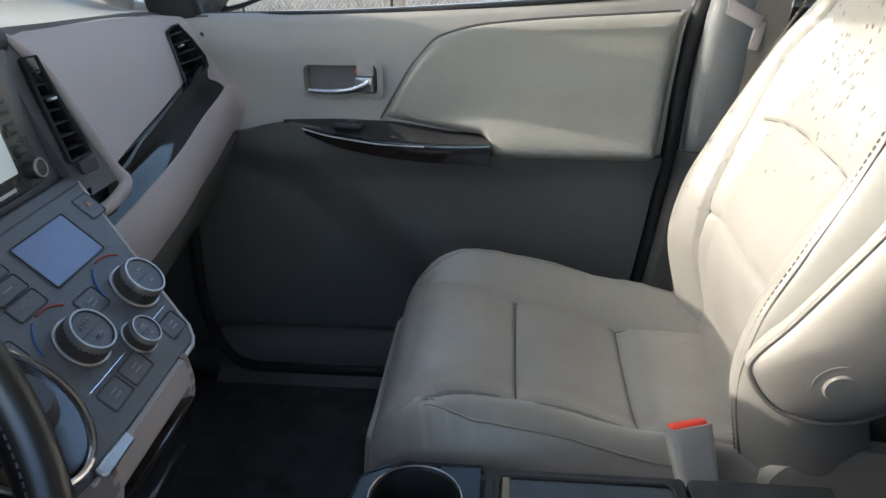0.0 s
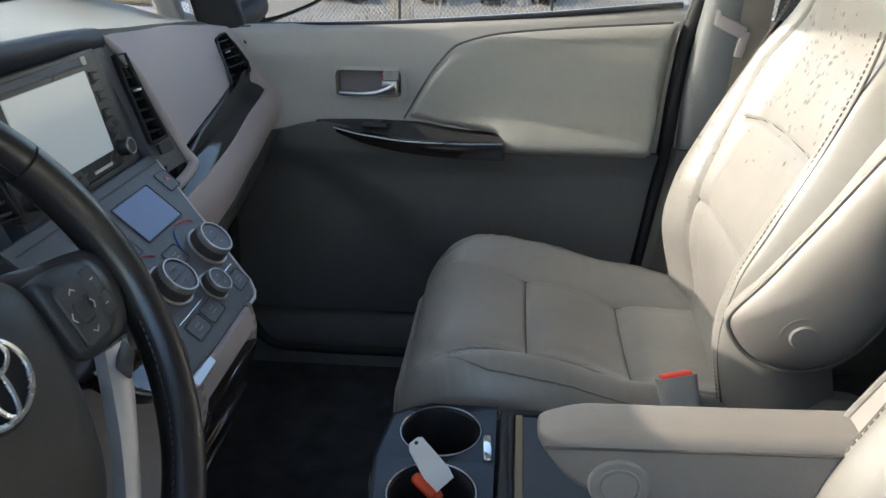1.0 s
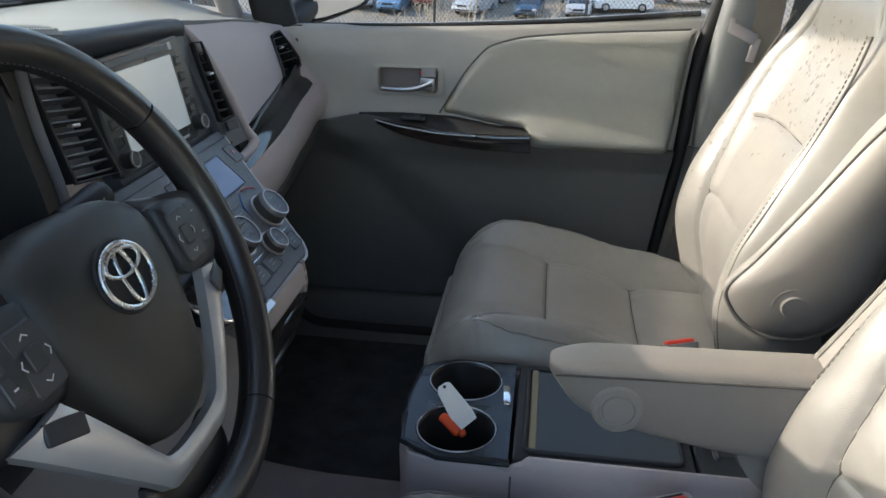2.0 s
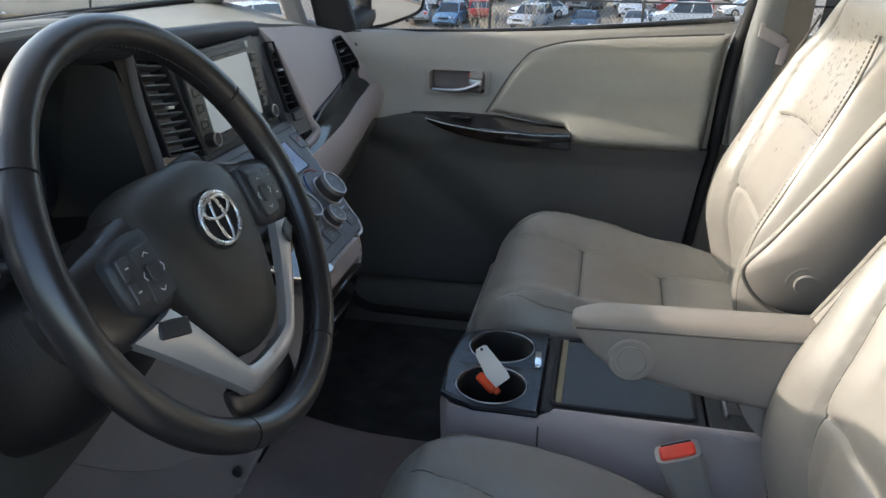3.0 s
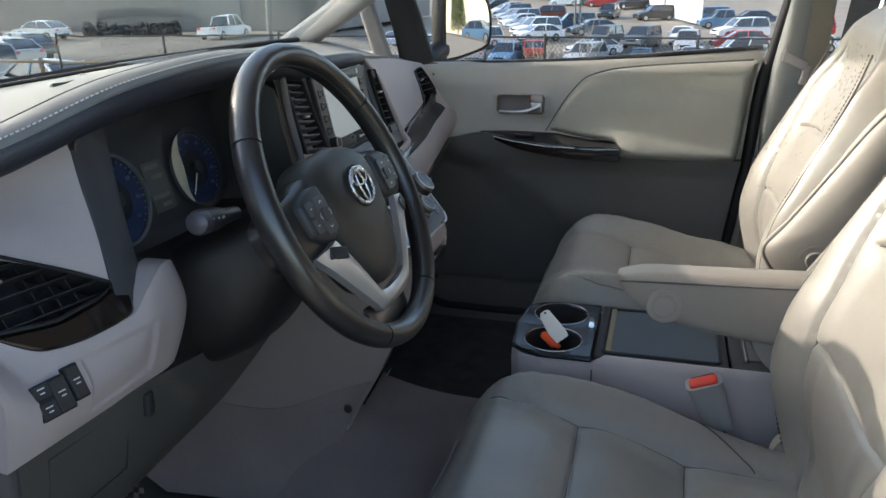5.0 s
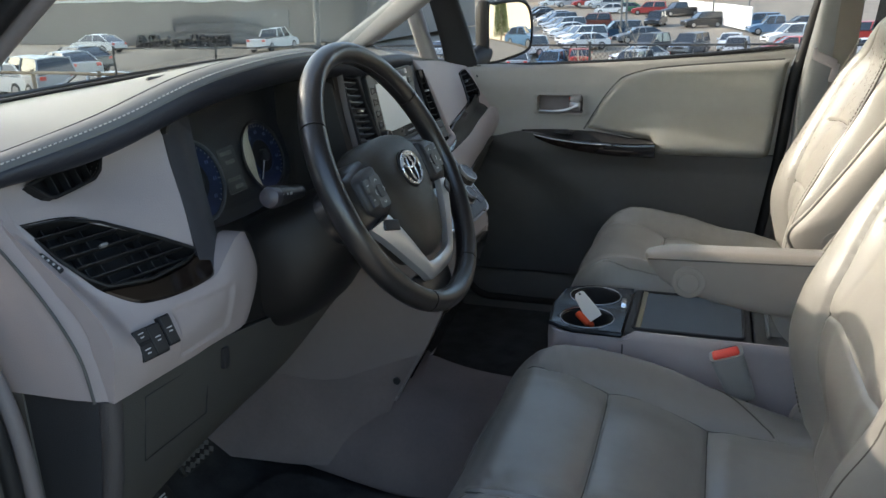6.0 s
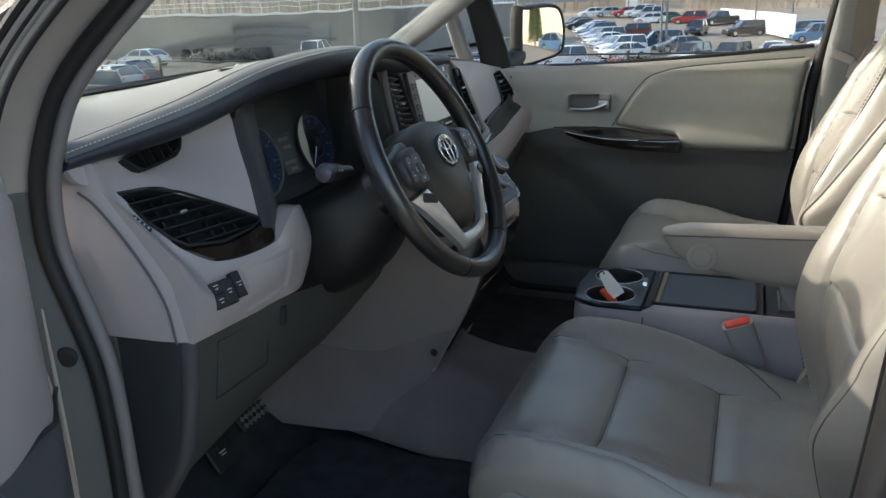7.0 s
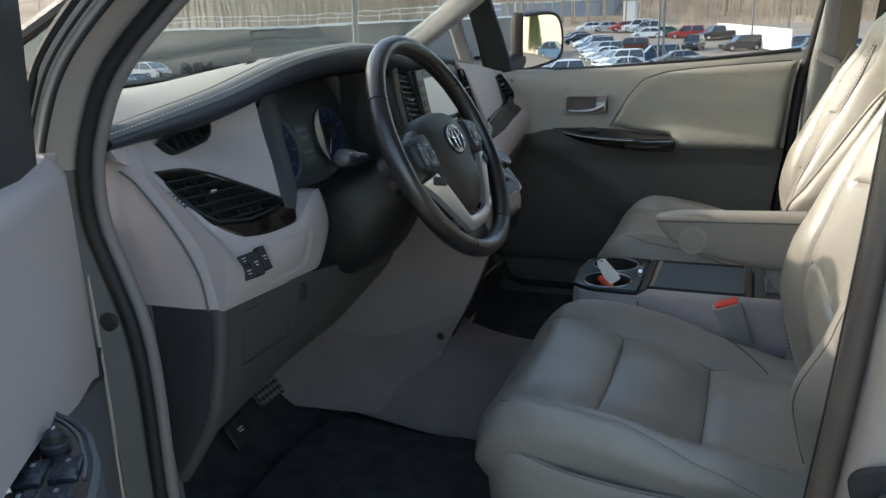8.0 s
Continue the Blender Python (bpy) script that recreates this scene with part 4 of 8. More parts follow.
                ring.append((0.475 + (z - 1.3) * 0.25 + dx + 0.052 * k * math.copysign(abs(cc) ** 0.6, cc), yc + 0.135 * lerp(0.8, 1, k) * math.copysign(abs(ss) ** 0.6, ss), z + dz))
            rings.append(ring)
        part("headrest", loft(rings), LEATHER, s, "grey leather headrest")
        for sg in (-1, 1):
            part("headrest_post", tube([(0.455 + dx, yc + sg * 0.07, 1.24 + dz), (0.47 + dx, yc + sg * 0.07, 1.33 + dz)], 0.006, 10), CHROME, s)
    return s


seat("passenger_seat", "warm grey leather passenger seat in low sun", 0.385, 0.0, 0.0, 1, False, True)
seat("driver_seat", "warm grey leather driver seat with folding armrest", -0.39, -0.04, -0.04, -1, True, False, -0.012, -0.02)


def belt_buckle(label, base, top):
    b = thing("seat_belt_buckle", label, "buckle", base)
    base, top = Vector(base), Vector(top)
    d = (top - base).normalized()
    rings = []
    for i in range(10):
        f = i / 9
        p = base.lerp(top, f)
        w, t = lerp(0.021, 0.0265, f), lerp(0.011, 0.0145, f)
        a = Vector((1, 0.15, 0))
        a = (a - d * a.dot(d)).normalized()
        c = d.cross(a)
        rings.append([p + a * w * math.copysign(abs(math.cos(u)) ** 0.5, math.cos(u)) + c * t * math.copysign(abs(math.sin(u)) ** 0.5, math.sin(u)) for u in [2 * math.pi * j / 24 for j in range(24)]])
    part("casing", loft(rings), BUCKLE, b, "grey plastic casing")
    m = axes(top, a, d)
    part("release_button", rbox(0.042, 0.019, 0.008, 0.004, 3, m @ Matrix.Translation((0, -0.001, 0.0010))), RED, b, "red release button")
    part("slot", rbox(0.036, 0.003, 0.002, 0.001, 1, m @ Matrix.Translation((0, 0.0115, 0.0002))), BLACK, b)
    part("stalk", tube([base - d * 0.10, base + d * 0.01], 0.010, 8, flat=0.5), BLACK, b)


belt_buckle("grey passenger belt buckle with red button", (0.240, 0.126, 0.655), (0.216, 0.176, 0.763))
belt_buckle("grey driver belt buckle with red button", (0.190, -0.152, 0.668), (0.157, -0.182, 0.758))


# ---- dashboard ----
LIP = [(-0.625, -0.836, 1.143), (-0.575, -0.765, 1.166), (-0.525, -0.70, 1.190), (-0.478, -0.62, 1.222), (-0.462, -0.54, 1.234), (-0.460, -0.44, 1.238), (-0.470, -0.33, 1.235), (-0.488, -0.22, 1.224), (-0.500, -0.12, 1.212),
       (-0.505, 0.0, 1.205), (-0.510, 0.10, 1.200), (-0.515, 0.18, 1.193)]
dash = thing("dashboard", "two-tone dashboard, slate top with pale grey panels and gloss dark trim", "dashboard", (-0.8, 0, 0.9))


def dash_top():
    lip = cr(LIP + [(-0.535, 0.32, 1.178), (-0.560, 0.50, 1.160), (-0.585, 0.66, 1.142), (-0.60, 0.77, 1.125)], 90)
    rows = []
    for p in lip:
        f0 = (p.y + 0.84) / 1.6
        base = Vector((-0.915 + 0.13 * (p.y * 0.9) ** 2, p.y * 0.90, 1.182))
        row = []
        for k in range(16):
            t = k / 15
            q = p.lerp(base, t)
            q.z = lerp(p.z, base.z, smooth(0, 1, t)) + 0.004 * math.sin(math.pi * t)
            row.append(q)
        rows.append(row)
    part("top_pad", sheet(rows, 0.02, (0, 0, -1)), DASHTOP, dash, "grey padded dash top")
    # dark rolled lip with a stitched seam, on the driver's side and over the screen
    L = cr(LIP, 70)
    rows = []
    for i, p in enumerate(L):
        h = 0.016 * smooth(-0.84, -0.70, p.y) + 0.024
        row = []
        for k in range(12):
            a = k / 11
            ang = a * math.pi * 0.95
            row.append(p + Vector((0.019 * math.sin(ang) + 0.005 - 0.026 * a * a, 0, -h * (1 - math.cos(ang)) / 2 + 0.003)))
        rows.append(row)
    part("rolled_lip", sheet(rows, -0.008), LIPDARK, dash, "slate rolled edge")
    band = [[p + Vector((0.0155, 0, 0.0005)), p + Vector((0.009, 0, 0.0055)), p + Vector((0.0, 0, 0.0085)), p + Vector((-0.010, 0, 0.0098)), p + Vector((-0.018, 0, 0.0085)), p + Vector((-0.021, 0, 0.004))] for p in cr(LIP[:9], 60)]
    part("stitched_band", sheet(band, 0.004, (0, 0, -1)), DASHTOP, dash, "grey stitched band")
    part("dash_stitching", stitches([p + Vector((0.0105, 0, 0.0058)) for p in cr(LIP[:9], 80)], 0.0055, 0.00085), THREAD, dash, "pale stitching")
    part("pad_crease", tube([p + Vector((-0.022, 0, 0.0065)) for p in cr(LIP[:9], 60)], 0.0022, 6), BLACK, dash, "dark crease behind the stitched band")
    # defroster grille by the glass
    g = [rbox(0.012, 0.30, 0.006, 0.002, 1, Matrix.Translation((-0.845 - 0.018 * i, 0.10, 1.190))) for i in range(3)]
    part("defroster_grille", merge(*g), BLACK, dash)
    part("screen_base_strip", tube([(-0.915 + 0.13 * y * y, y, 1.187) for y in [lerp(-0.74, 0.70, k / 40) for k in range(41)]], 0.0085, 8), RUBBER, dash, "black strip along the windscreen")
    part("demist_slot", tube([(-0.868 + 0.13 * y * y, y, 1.191) for y in [lerp(-0.70, 0.35, k / 40) for k in range(41)]], 0.005, 6, flat=0.6), MATTBLACK, dash, "long black demister slot")


dash_top()
# cowl that closes the dash towards the bonnet
tagged(part("cowl", sheet([[(x, y, 1.172 - 0.16 * (-0.90 - x)) for y in [lerp(-0.80, 0.80, j / 12) for j in range(13)]] for x in (-0.90, -1.0, -1.2, -1.42)], 0.02, (0, 0, -1)), MATTBLACK),
       "black plastic cowl under the windscreen", "cowl", kind="structure")


def inside(p, outline):
    """Whether a 2D point lies within an outline."""
    hit = False
    for a, b in zip(outline, outline[1:] + outline[:1]):
        if (a[1] > p.y) != (b[1] > p.y) and p.x < a[0] + (p.y - a[1]) / (b[1] - a[1]) * (b[0] - a[0]):
            hit = not hit
    return hit


def face(ctrl, name, material, label="", n=24, m=24, thick=0.012, hole=None):
    """A dash panel; hole: the pose and the outline of an opening through it."""
    V, F = patch(ctrl, n, m, thick, (-1, 0, 0))
    if hole:
        back = hole[0].inverted()
        local = [back @ v for v in V]
        F = [f for f in F if not inside(sum((local[i] for i in f), Vector()) / len(f), hole[1])]
    return part(name, (V, F), material, dash, label)


# poses and outlines of the vents that open through the panels
mov = axes((-0.535, 0.71, 1.08), (0.135, 0.99, 0.0), (0.88, -0.12, 0.45)) @ Matrix.Translation((0, 0, 0.003))
V_SIDE = [(-0.034, 0.031), (-0.016, 0.036), (0.004, 0.037), (0.020, 0.008), (0.030, -0.025), (0.022, -0.041), (-0.025, -0.052), (-0.072, -0.062), (-0.055, -0.015)]
mcv = axes((-0.468, 0.205, 1.10), (0.19, 0.982, 0.0), (0.93, -0.18, 0.32)) @ Matrix.Translation((0, 0, 0.003))
V_MID = [(-0.024, 0.066), (-0.006, 0.065), (-0.002, 0.016), (0.004, -0.030), (0.006, -0.044), (-0.026, -0.046), (-0.026, -0.02), (-0.026, 0.03)]
msv = axes((-0.590, -0.706, 1.128), (0.085, 0.995, 0.05), (0.90, -0.08, 0.42)) @ Matrix.Translation((0, 0, 0.004))
V_SMALL = [(-0.057, 0.004), (-0.02, 0.010), (0.030, 0.015), (0.050, 0.015), (0.049, 0.008), (0.040, -0.004), (0.026, -0.012), (-0.010, -0.016), (-0.034, -0.018), (-0.042, -0.014)]


# passenger side
face([[(-0.520, 0.185, 1.186), (-0.530, 0.32, 1.172), (-0.548, 0.50, 1.156), (-0.566, 0.655, 1.136)],
      [(-0.492, 0.203, 1.140), (-0.508, 0.33, 1.130), (-0.528, 0.50, 1.116), (-0.548, 0.660, 1.104)],
      [(-0.470, 0.225, 1.080), (-0.488, 0.35, 1.075), (-0.508, 0.50, 1.070), (-0.530, 0.645, 1.066)],
      [(-0.452, 0.250, 1.026), (-0.470, 0.36, 1.030), (-0.492, 0.50, 1.034), (-0.516, 0.625, 1.036)]], "airbag_panel", PANEL, "pale grey panel ahead of the passenger")
part("panel_gap", tube(cr([(-0.514, 0.183, 1.190), (-0.486, 0.201, 1.140), (-0.464, 0.223, 1.080), (-0.446, 0.249, 1.024), (-0.464, 0.36, 1.027), (-0.487, 0.50, 1.031), (-0.511, 0.627, 1.033), (-0.526, 0.648, 1.066), (-0.544, 0.663, 1.104)], 60), 0.0022, 6), BLACK, dash)
# pale surround between screen and panel, and around the outer vent
face([[(-0.512, 0.155, 1.196), (-0.504, 0.192, 1.188)], [(-0.494, 0.165, 1.145), (-0.486, 0.207, 1.145)], [(-0.470, 0.170, 1.080), (-0.461, 0.217, 1.082)], [(-0.448, 0.178, 1.016), (-0.440, 0.240, 1.018)]], "vent_surround", DASHDARK, "slate surround of the centre vent", 70, 24, 0.012, (mcv, V_MID))
part("vent_roll", tube(cr([(-0.505, 0.186, 1.188), (-0.485, 0.2115, 1.145), (-0.462, 0.2250, 1.085), (-0.446, 0.241, 1.032), (-0.434, 0.243, 1.013), (-0.434, 0.215, 1.003), (-0.437, 0.180, 0.999)], 50), [0.0075 * (0.15 + 0.85 * math.sqrt(1 - (1 - min(1.0, k / 9)) ** 2)) for k in range(50)], 10), PANEL, dash, "pale rolled edge beside the vent")
face([[(-0.566, 0.652, 1.138), (-0.572, 0.71, 1.130), (-0.560, 0.765, 1.120)], [(-0.550, 0.66, 1.104), (-0.552, 0.72, 1.098), (-0.530, 0.772, 1.09)], [(-0.530, 0.645, 1.066), (-0.530, 0.72, 1.06), (-0.498, 0.775, 1.05)], [(-0.505, 0.62, 1.0), (-0.49, 0.72, 1.0), (-0.470, 0.770, 1.0)]], "side_surround", PANEL, "", 60, 56, 0.012, (mov, V_SIDE))
# gloss strip, rising to the vent
strip = []
for i in range(40):
    y = lerp(0.172, 0.735, i / 39)
    xx = curve1([(0.17, -0.428), (0.40, -0.452), (0.60, -0.482), (0.735, -0.497)], y)
    zt = curve1([(0.17, 1.024), (0.40, 1.030), (0.62, 1.036), (0.69, 1.050), (0.735, 1.050)], y)
    zb = curve1([(0.17, 0.982), (0.40, 0.984), (0.62, 0.994), (0.735, 1.006)], y)
    strip.append([(xx + o_, y, lerp(zt, zb, f_)) for f_, o_ in ((0, -0.018), (0.25, -0.016), (0.48, -0.0135), (0.56, -0.011), (0.72, -0.002), (0.88, 0.006), (0.97, 0.0095), (1.0, 0.008))])
part("gloss_strip", sheet(strip, 0.012, (-1, 0, 0)), STRIPBLACK, dash, "glossy near-black trim strip")
# pale roll under the strip, then the charcoal glovebox
roll = []
for i in range(44):
    y = lerp(0.10, 0.772, i / 43)
    xx = curve1([(0.10, -0.412), (0.40, -0.442), (0.60, -0.470), (0.74, -0.480), (0.772, -0.462)], y)
    zt = curve1([(0.10, 0.985), (0.40, 0.988), (0.62, 0.997), (0.772, 1.01)], y)
    zb = curve1([(0.10, 0.905), (0.30, 0.900), (0.60, 0.905), (0.772, 0.930)], y)
    roll.append([(xx - 0.010 + 0.022 * math.sin(math.pi * (0.15 + 0.75 * k / 11)), y, lerp(zt, zb, k / 11)) for k in range(12)])
part("lower_roll", sheet(roll, 0.012, (-1, 0, 0)), PANEL, dash, "pale grey rolled lower edge")
glove = []
for i in range(30):
    y = lerp(0.09, 0.772, i / 29)
    xx = curve1([(0.09, -0.408), (0.40, -0.438), (0.60, -0.468), (0.772, -0.470)], y)
    zb = curve1([(0.09, 0.908), (0.30, 0.903), (0.60, 0.908), (0.772, 0.933)], y)
    glove.append([(xx + dxx, y, zb + dzz) for dxx, dzz in ((0, 0), (-0.015, -0.03), (-0.05, -0.10), (-0.10, -0.18), (-0.17, -0.25), (-0.32, -0.30))])
part("glovebox", sheet(glove, 0.012, (-1, 0, 0)), DARKDOOR, dash, "charcoal glovebox and knee panel")


def louvre(name, corners, n, parent, label, depth=0.035, knob=True):
    """A black vent: a sunk box with n slats between four corners (top-left, top-right, bottom-right, bottom-left) and a small tab."""
    tl, tr, br, bl = [Vector(c) for c in corners]
    nrm = (tr - tl).cross(bl - tl).normalized()
    if nrm.x < 0:
        nrm = -nrm
    V = [tl, tr, br, bl] + [p - nrm * depth for p in (tl, tr, br, bl)]
    box = V, [[0, 1, 5, 4], [1, 2, 6, 5], [2, 3, 7, 6], [3, 0, 4, 7], [4, 5, 6, 7]]
    v = part(name, merge(box, tube([tl, tr, br, bl], 0.0025, 6, True)), BLACK, parent, label, 20)
    for i in range(n):
        f = (i + 0.5) / n
        a, b = tl.lerp(bl, f), tr.lerp(br, f)
        d = (b - a).normalized()
        up = nrm.cross(d)
        w = nrm * 0.012 + up * 0.004
        t = up * 0.0012
        geo = [a + d * 0.001 - w - t, b - d * 0.001 - w - t, b - d * 0.001 - t, a + d * 0.001 - t, a + d * 0.001 - w + t, b - d * 0.001 - w + t, b - d * 0.001 + t, a + d * 0.001 + t]
        geo = [p - nrm * 0.004 for p in geo]
        part("slat", (geo, [[0, 1, 2, 3], [7, 6, 5, 4], [0, 4, 5, 1], [3, 2, 6, 7], [0, 3, 7, 4], [1, 5, 6, 2]]), DASHDARK, v)
    if knob:
        c = (tl + tr + br + bl) / 4
        d = (tr - tl).normalized()
        part("vent_tab", rbox(0.014, 0.004, 0.008, 0.0012, 1, axes(c + nrm * 0.001, d, nrm)), SPOKESILVER, v, "small bright tab")
    return v


louvre("driver_centre_vent", [(-0.494, -0.176, 1.186), (-0.494, -0.112, 1.176), (-0.466, -0.086, 1.060), (-0.470, -0.162, 1.070)], 10, dash, "tall black centre vent", 0.04)

# driver's outer panel: pale fascia with a small and a large vent, gloss pocket, pale roll
face([[(-0.618, -0.834, 1.134), (-0.604, -0.76, 1.160), (-0.585, -0.66, 1.188), (-0.550, -0.588, 1.198)],
      [(-0.608, -0.826, 1.112), (-0.600, -0.75, 1.120), (-0.587, -0.66, 1.130), (-0.529, -0.592, 1.130)],
      [(-0.602, -0.800, 1.100), (-0.588, -0.738, 1.102), (-0.566, -0.685, 1.090), (-0.508, -0.603, 1.072)],
      [(-0.596, -0.783, 1.091), (-0.581, -0.734, 1.088), (-0.563, -0.703, 1.076), (-0.491, -0.615, 1.019)]], "driver_panel", PANEL, "pale grey panel at the driver's side", 70, 110, 0.012, (msv, V_SMALL))
part("driver_panel_edge", tube(cr([(-0.490, -0.615, 1.018), (-0.520, -0.650, 1.043), (-0.560, -0.703, 1.073), (-0.578, -0.734, 1.085), (-0.594, -0.783, 1.088)], 50), 0.0020, 8), PANEL, dash)
mv = axes((-0.53, -0.70, 1.04), (0.2366, 0.9716, 0.0), (0.739, -0.178, 0.65))


def span(outline, axis, v):
    """Where a line at v crosses an outline: the least and the greatest of the other coordinate."""
    hits = []
    for p, q in zip(outline, outline[1:] + outline[:1]):
        if (p[axis] - v) * (q[axis] - v) < 0:
            f = (v - p[axis]) / (q[axis] - p[axis])
            hits.append(p[1 - axis] + f * (q[1 - axis] - p[1 - axis]))
    return (min(hits), max(hits)) if len(hits) > 1 else None


def shaped_vent(name, m, outline, rows_at, fins_at, label, tab=None):
    """A black vent of free outline: sunk box, cross slats, upright fins and a small tab."""
    k = len(outline)
    rim = [m @ Vector((x, y, 0.001)) for x, y in outline]
    V = rim + [m @ Vector((x, y, -0.035)) for x, y in outline]
    F = [[i, (i + 1) % k, k + (i + 1) % k, k + i] for i in range(k)] + [[k + i for i in range(k)]]
    v = part(name, merge((V, F), tube(rim, 0.0024, 6, True)), MATTBLACK, dash, label, 20)
    for y in rows_at:
        sp = span(outline, 1, y)
        if sp:
            part("slat", rbox(sp[1] - sp[0], 0.0022, 0.016, 0.0008, 1, m @ Matrix.Translation(((sp[0] + sp[1]) / 2, y, -0.009)) @ Matrix.Rotation(radians(8), 4, "X")), BLACK, v)
    for x in fins_at:
        sp = span(outline, 0, x)
        if sp:
            part("fin", rbox(0.0016, sp[1] - sp[0], 0.012, 0.0005, 1, m @ Matrix.Translation((x, (sp[0] + sp[1]) / 2, -0.018))), BLACK, v)
    if tab:
        part("vent_tab", rbox(0.010, 0.0035, 0.008, 0.001, 1, m @ Matrix.Translation((*tab, 0.0))), SPOKESILVER, v, "small bright tab")
    return v


shaped_vent("passenger_outer_vent", mov, V_SIDE, (0.026, 0.010, -0.006, -0.022, -0.037, -0.050), (), "black outer vent on the passenger side", (-0.018, 0.004))
part("slot_wheel", rbox(0.030, 0.005, 0.004, 0.001, 1, mov @ Matrix.Translation((0.055, 0.0, 0.006)) @ Matrix.Rotation(radians(-60), 4, "Z")), BLACK, dash)
shaped_vent("passenger_centre_vent", mcv, V_MID, (0.052, 0.038, 0.024, 0.010, -0.004, -0.018, -0.032), (), "tall black centre vent beside the screen", (-0.010, 0.020))
part("vent_wheel", prism(rrect(0.026, 0.014, 0.002), 0.004, mcv @ Matrix.Translation((-0.006, -0.056, 0.004)), 0.001), BLACK, dash, "small black vent wheel")
V_OUT = [(-0.096, 0.063), (-0.045, 0.059), (-0.010, 0.045), (0.045, 0.007), (0.088, -0.027), (0.060, -0.036), (0.008, -0.042), (-0.045, -0.033), (-0.062, -0.016), (-0.078, 0.014)]
shaped_vent("driver_outer_vent", mv, V_OUT, (0.048, 0.033, 0.017, 0.001, -0.015, -0.030), (-0.07, -0.05, -0.03, -0.01, 0.01, 0.03, 0.05), "large black outer vent at the driver's side", (-0.022, 0.016))
part("gloss_pocket", prism([(p.x, p.y) for p in cr([(-0.050, -0.035, 0), (0.008, -0.0435, 0), (0.058, -0.0385, 0), (0.094, -0.030, 0), (0.098, -0.050, 0), (0.084, -0.067, 0), (0.030, -0.071, 0), (-0.014, -0.066, 0), (-0.036, -0.052, 0)], 50, True)], 0.02, mv @ Matrix.Translation((0, 0, -0.001)), 0.003), GLOSSWOOD, dash, "glossy dark trim under the vent")
shaped_vent("small_vent", msv, V_SMALL, (), (-0.034, -0.016, 0.002, 0.020, 0.036), "small black demister vent")
low = []
for i in range(110):
    y = lerp(-0.808, -0.4995, i / 109)
    e = math.sqrt(max(0.0, 1 - max(0.0, (y + 0.565) / 0.066) ** 2))
    zt = curve1([(-0.808, 1.138), (-0.798, 1.125), (-0.788, 1.098), (-0.780, 1.074), (-0.770, 1.045), (-0.758, 1.013), (-0.723, 0.988), (-0.68, 0.984), (-0.625, 0.988), (-0.598, 1.008), (-0.565, 1.024), (-0.49, 1.03)], y)
    zb = curve1([(-0.808, 0.905), (-0.60, 0.892), (-0.51, 0.888)], y)
    if y > -0.565:
        zt, zb = 0.955 + (zt - 0.955) * e, 0.950 + (zb - 0.950) * e
    xt = curve1([(-0.808, -0.614), (-0.79, -0.598), (-0.78, -0.575), (-0.77, -0.553), (-0.758, -0.522), (-0.723, -0.492), (-0.68, -0.480), (-0.60, -0.466), (-0.510, -0.478)], y)
    row = []
    for k in range(28):
        t = k / 27
        z = lerp(zt, zb, t)
        x = lerp(xt, -0.482, smooth(0, 0.75, t)) + 0.016 * math.sin(math.pi * t)
        x -= 0.035 * (1 - e) + 0.004 * smooth(-0.704, -0.698, y) * smooth(-0.594, -0.606, y) * smooth(0.908, 0.914, z) * smooth(0.974, 0.966, z)
        row.append((x, y, z))
    low.append(row)
part("driver_lower_roll", sheet(low, 0.03, (-1, 0, 0)), PANEL, dash, "pale grey lower panel at the driver's knees")
# end of the dash that faces the open door: pale above, charcoal below
cap = []
for k in range(12):
    t = k / 11
    z = lerp(1.132, 0.907, t)
    xo = curve1([(0.907, -0.500), (0.96, -0.510), (1.03, -0.548), (1.075, -0.585), (1.098, -0.602), (1.132, -0.618)], z)
    cap.append([(xo + 0.015, -0.806, z), (xo, -0.813, z), (xo - 0.03, -0.817, z), (-0.66, -0.822, z), (-0.70, -0.822, z)])
part("end_panel", sheet(cap, 0.01, (0, 1, 0)), PANEL, dash, "pale grey dash end panel")
cap = []
for k in range(12):
    t = k / 11
    z = lerp(0.905, 0.62, t)
    xo = curve1([(0.62, -0.60), (0.686, -0.552), (0.73, -0.527), (0.796, -0.508), (0.862, -0.496), (0.906, -0.492)], z)
    cap.append([(xo - 0.004, -0.800, z), (xo - 0.005, -0.808, z), (xo - 0.012, -0.812, z), (xo - 0.04, -0.814, z), (-0.66, -0.816, z), (-0.72, -0.816, z)])
part("lower_end_panel", sheet(cap, 0.01, (0, 1, 0)), ENDDARK, dash, "slate lower end panel")
part("end_gap", tube(cr([(-0.618, -0.820, 1.098), (-0.592, -0.818, 1.078), (-0.545, -0.816, 1.02), (-0.512, -0.815, 0.96), (-0.503, -0.814, 0.905)], 30), 0.0018, 6), DARKDOOR, dash)
# charcoal knee panel
knee = []
for i in range(40):
    y = lerp(-0.808, -0.16, i / 39)
    zt = curve1([(-0.808, 0.906), (-0.60, 0.893), (-0.51, 0.880), (-0.40, 0.865), (-0.16, 0.90)], y)
    x0 = curve1([(-0.808, -0.488), (-0.6, -0.480), (-0.45, -0.478), (-0.16, -0.50)], y)
    drop = curve1([(-0.808, 0.22), (-0.60, 0.17), (-0.36, 0.13), (-0.16, 0.15)], y)
    knee.append([(x0 + a, y, zt - b * drop) for a, b in ((0, 0), (-0.004, 0.2), (-0.016, 0.5), (-0.035, 0.8), (-0.06, 1.0), (-0.13, 1.12), (-0.30, 1.15))])
part("knee_panel", sheet(knee, 0.012, (-1, 0, 0)), KNEEDARK, dash, "dark knee panel")
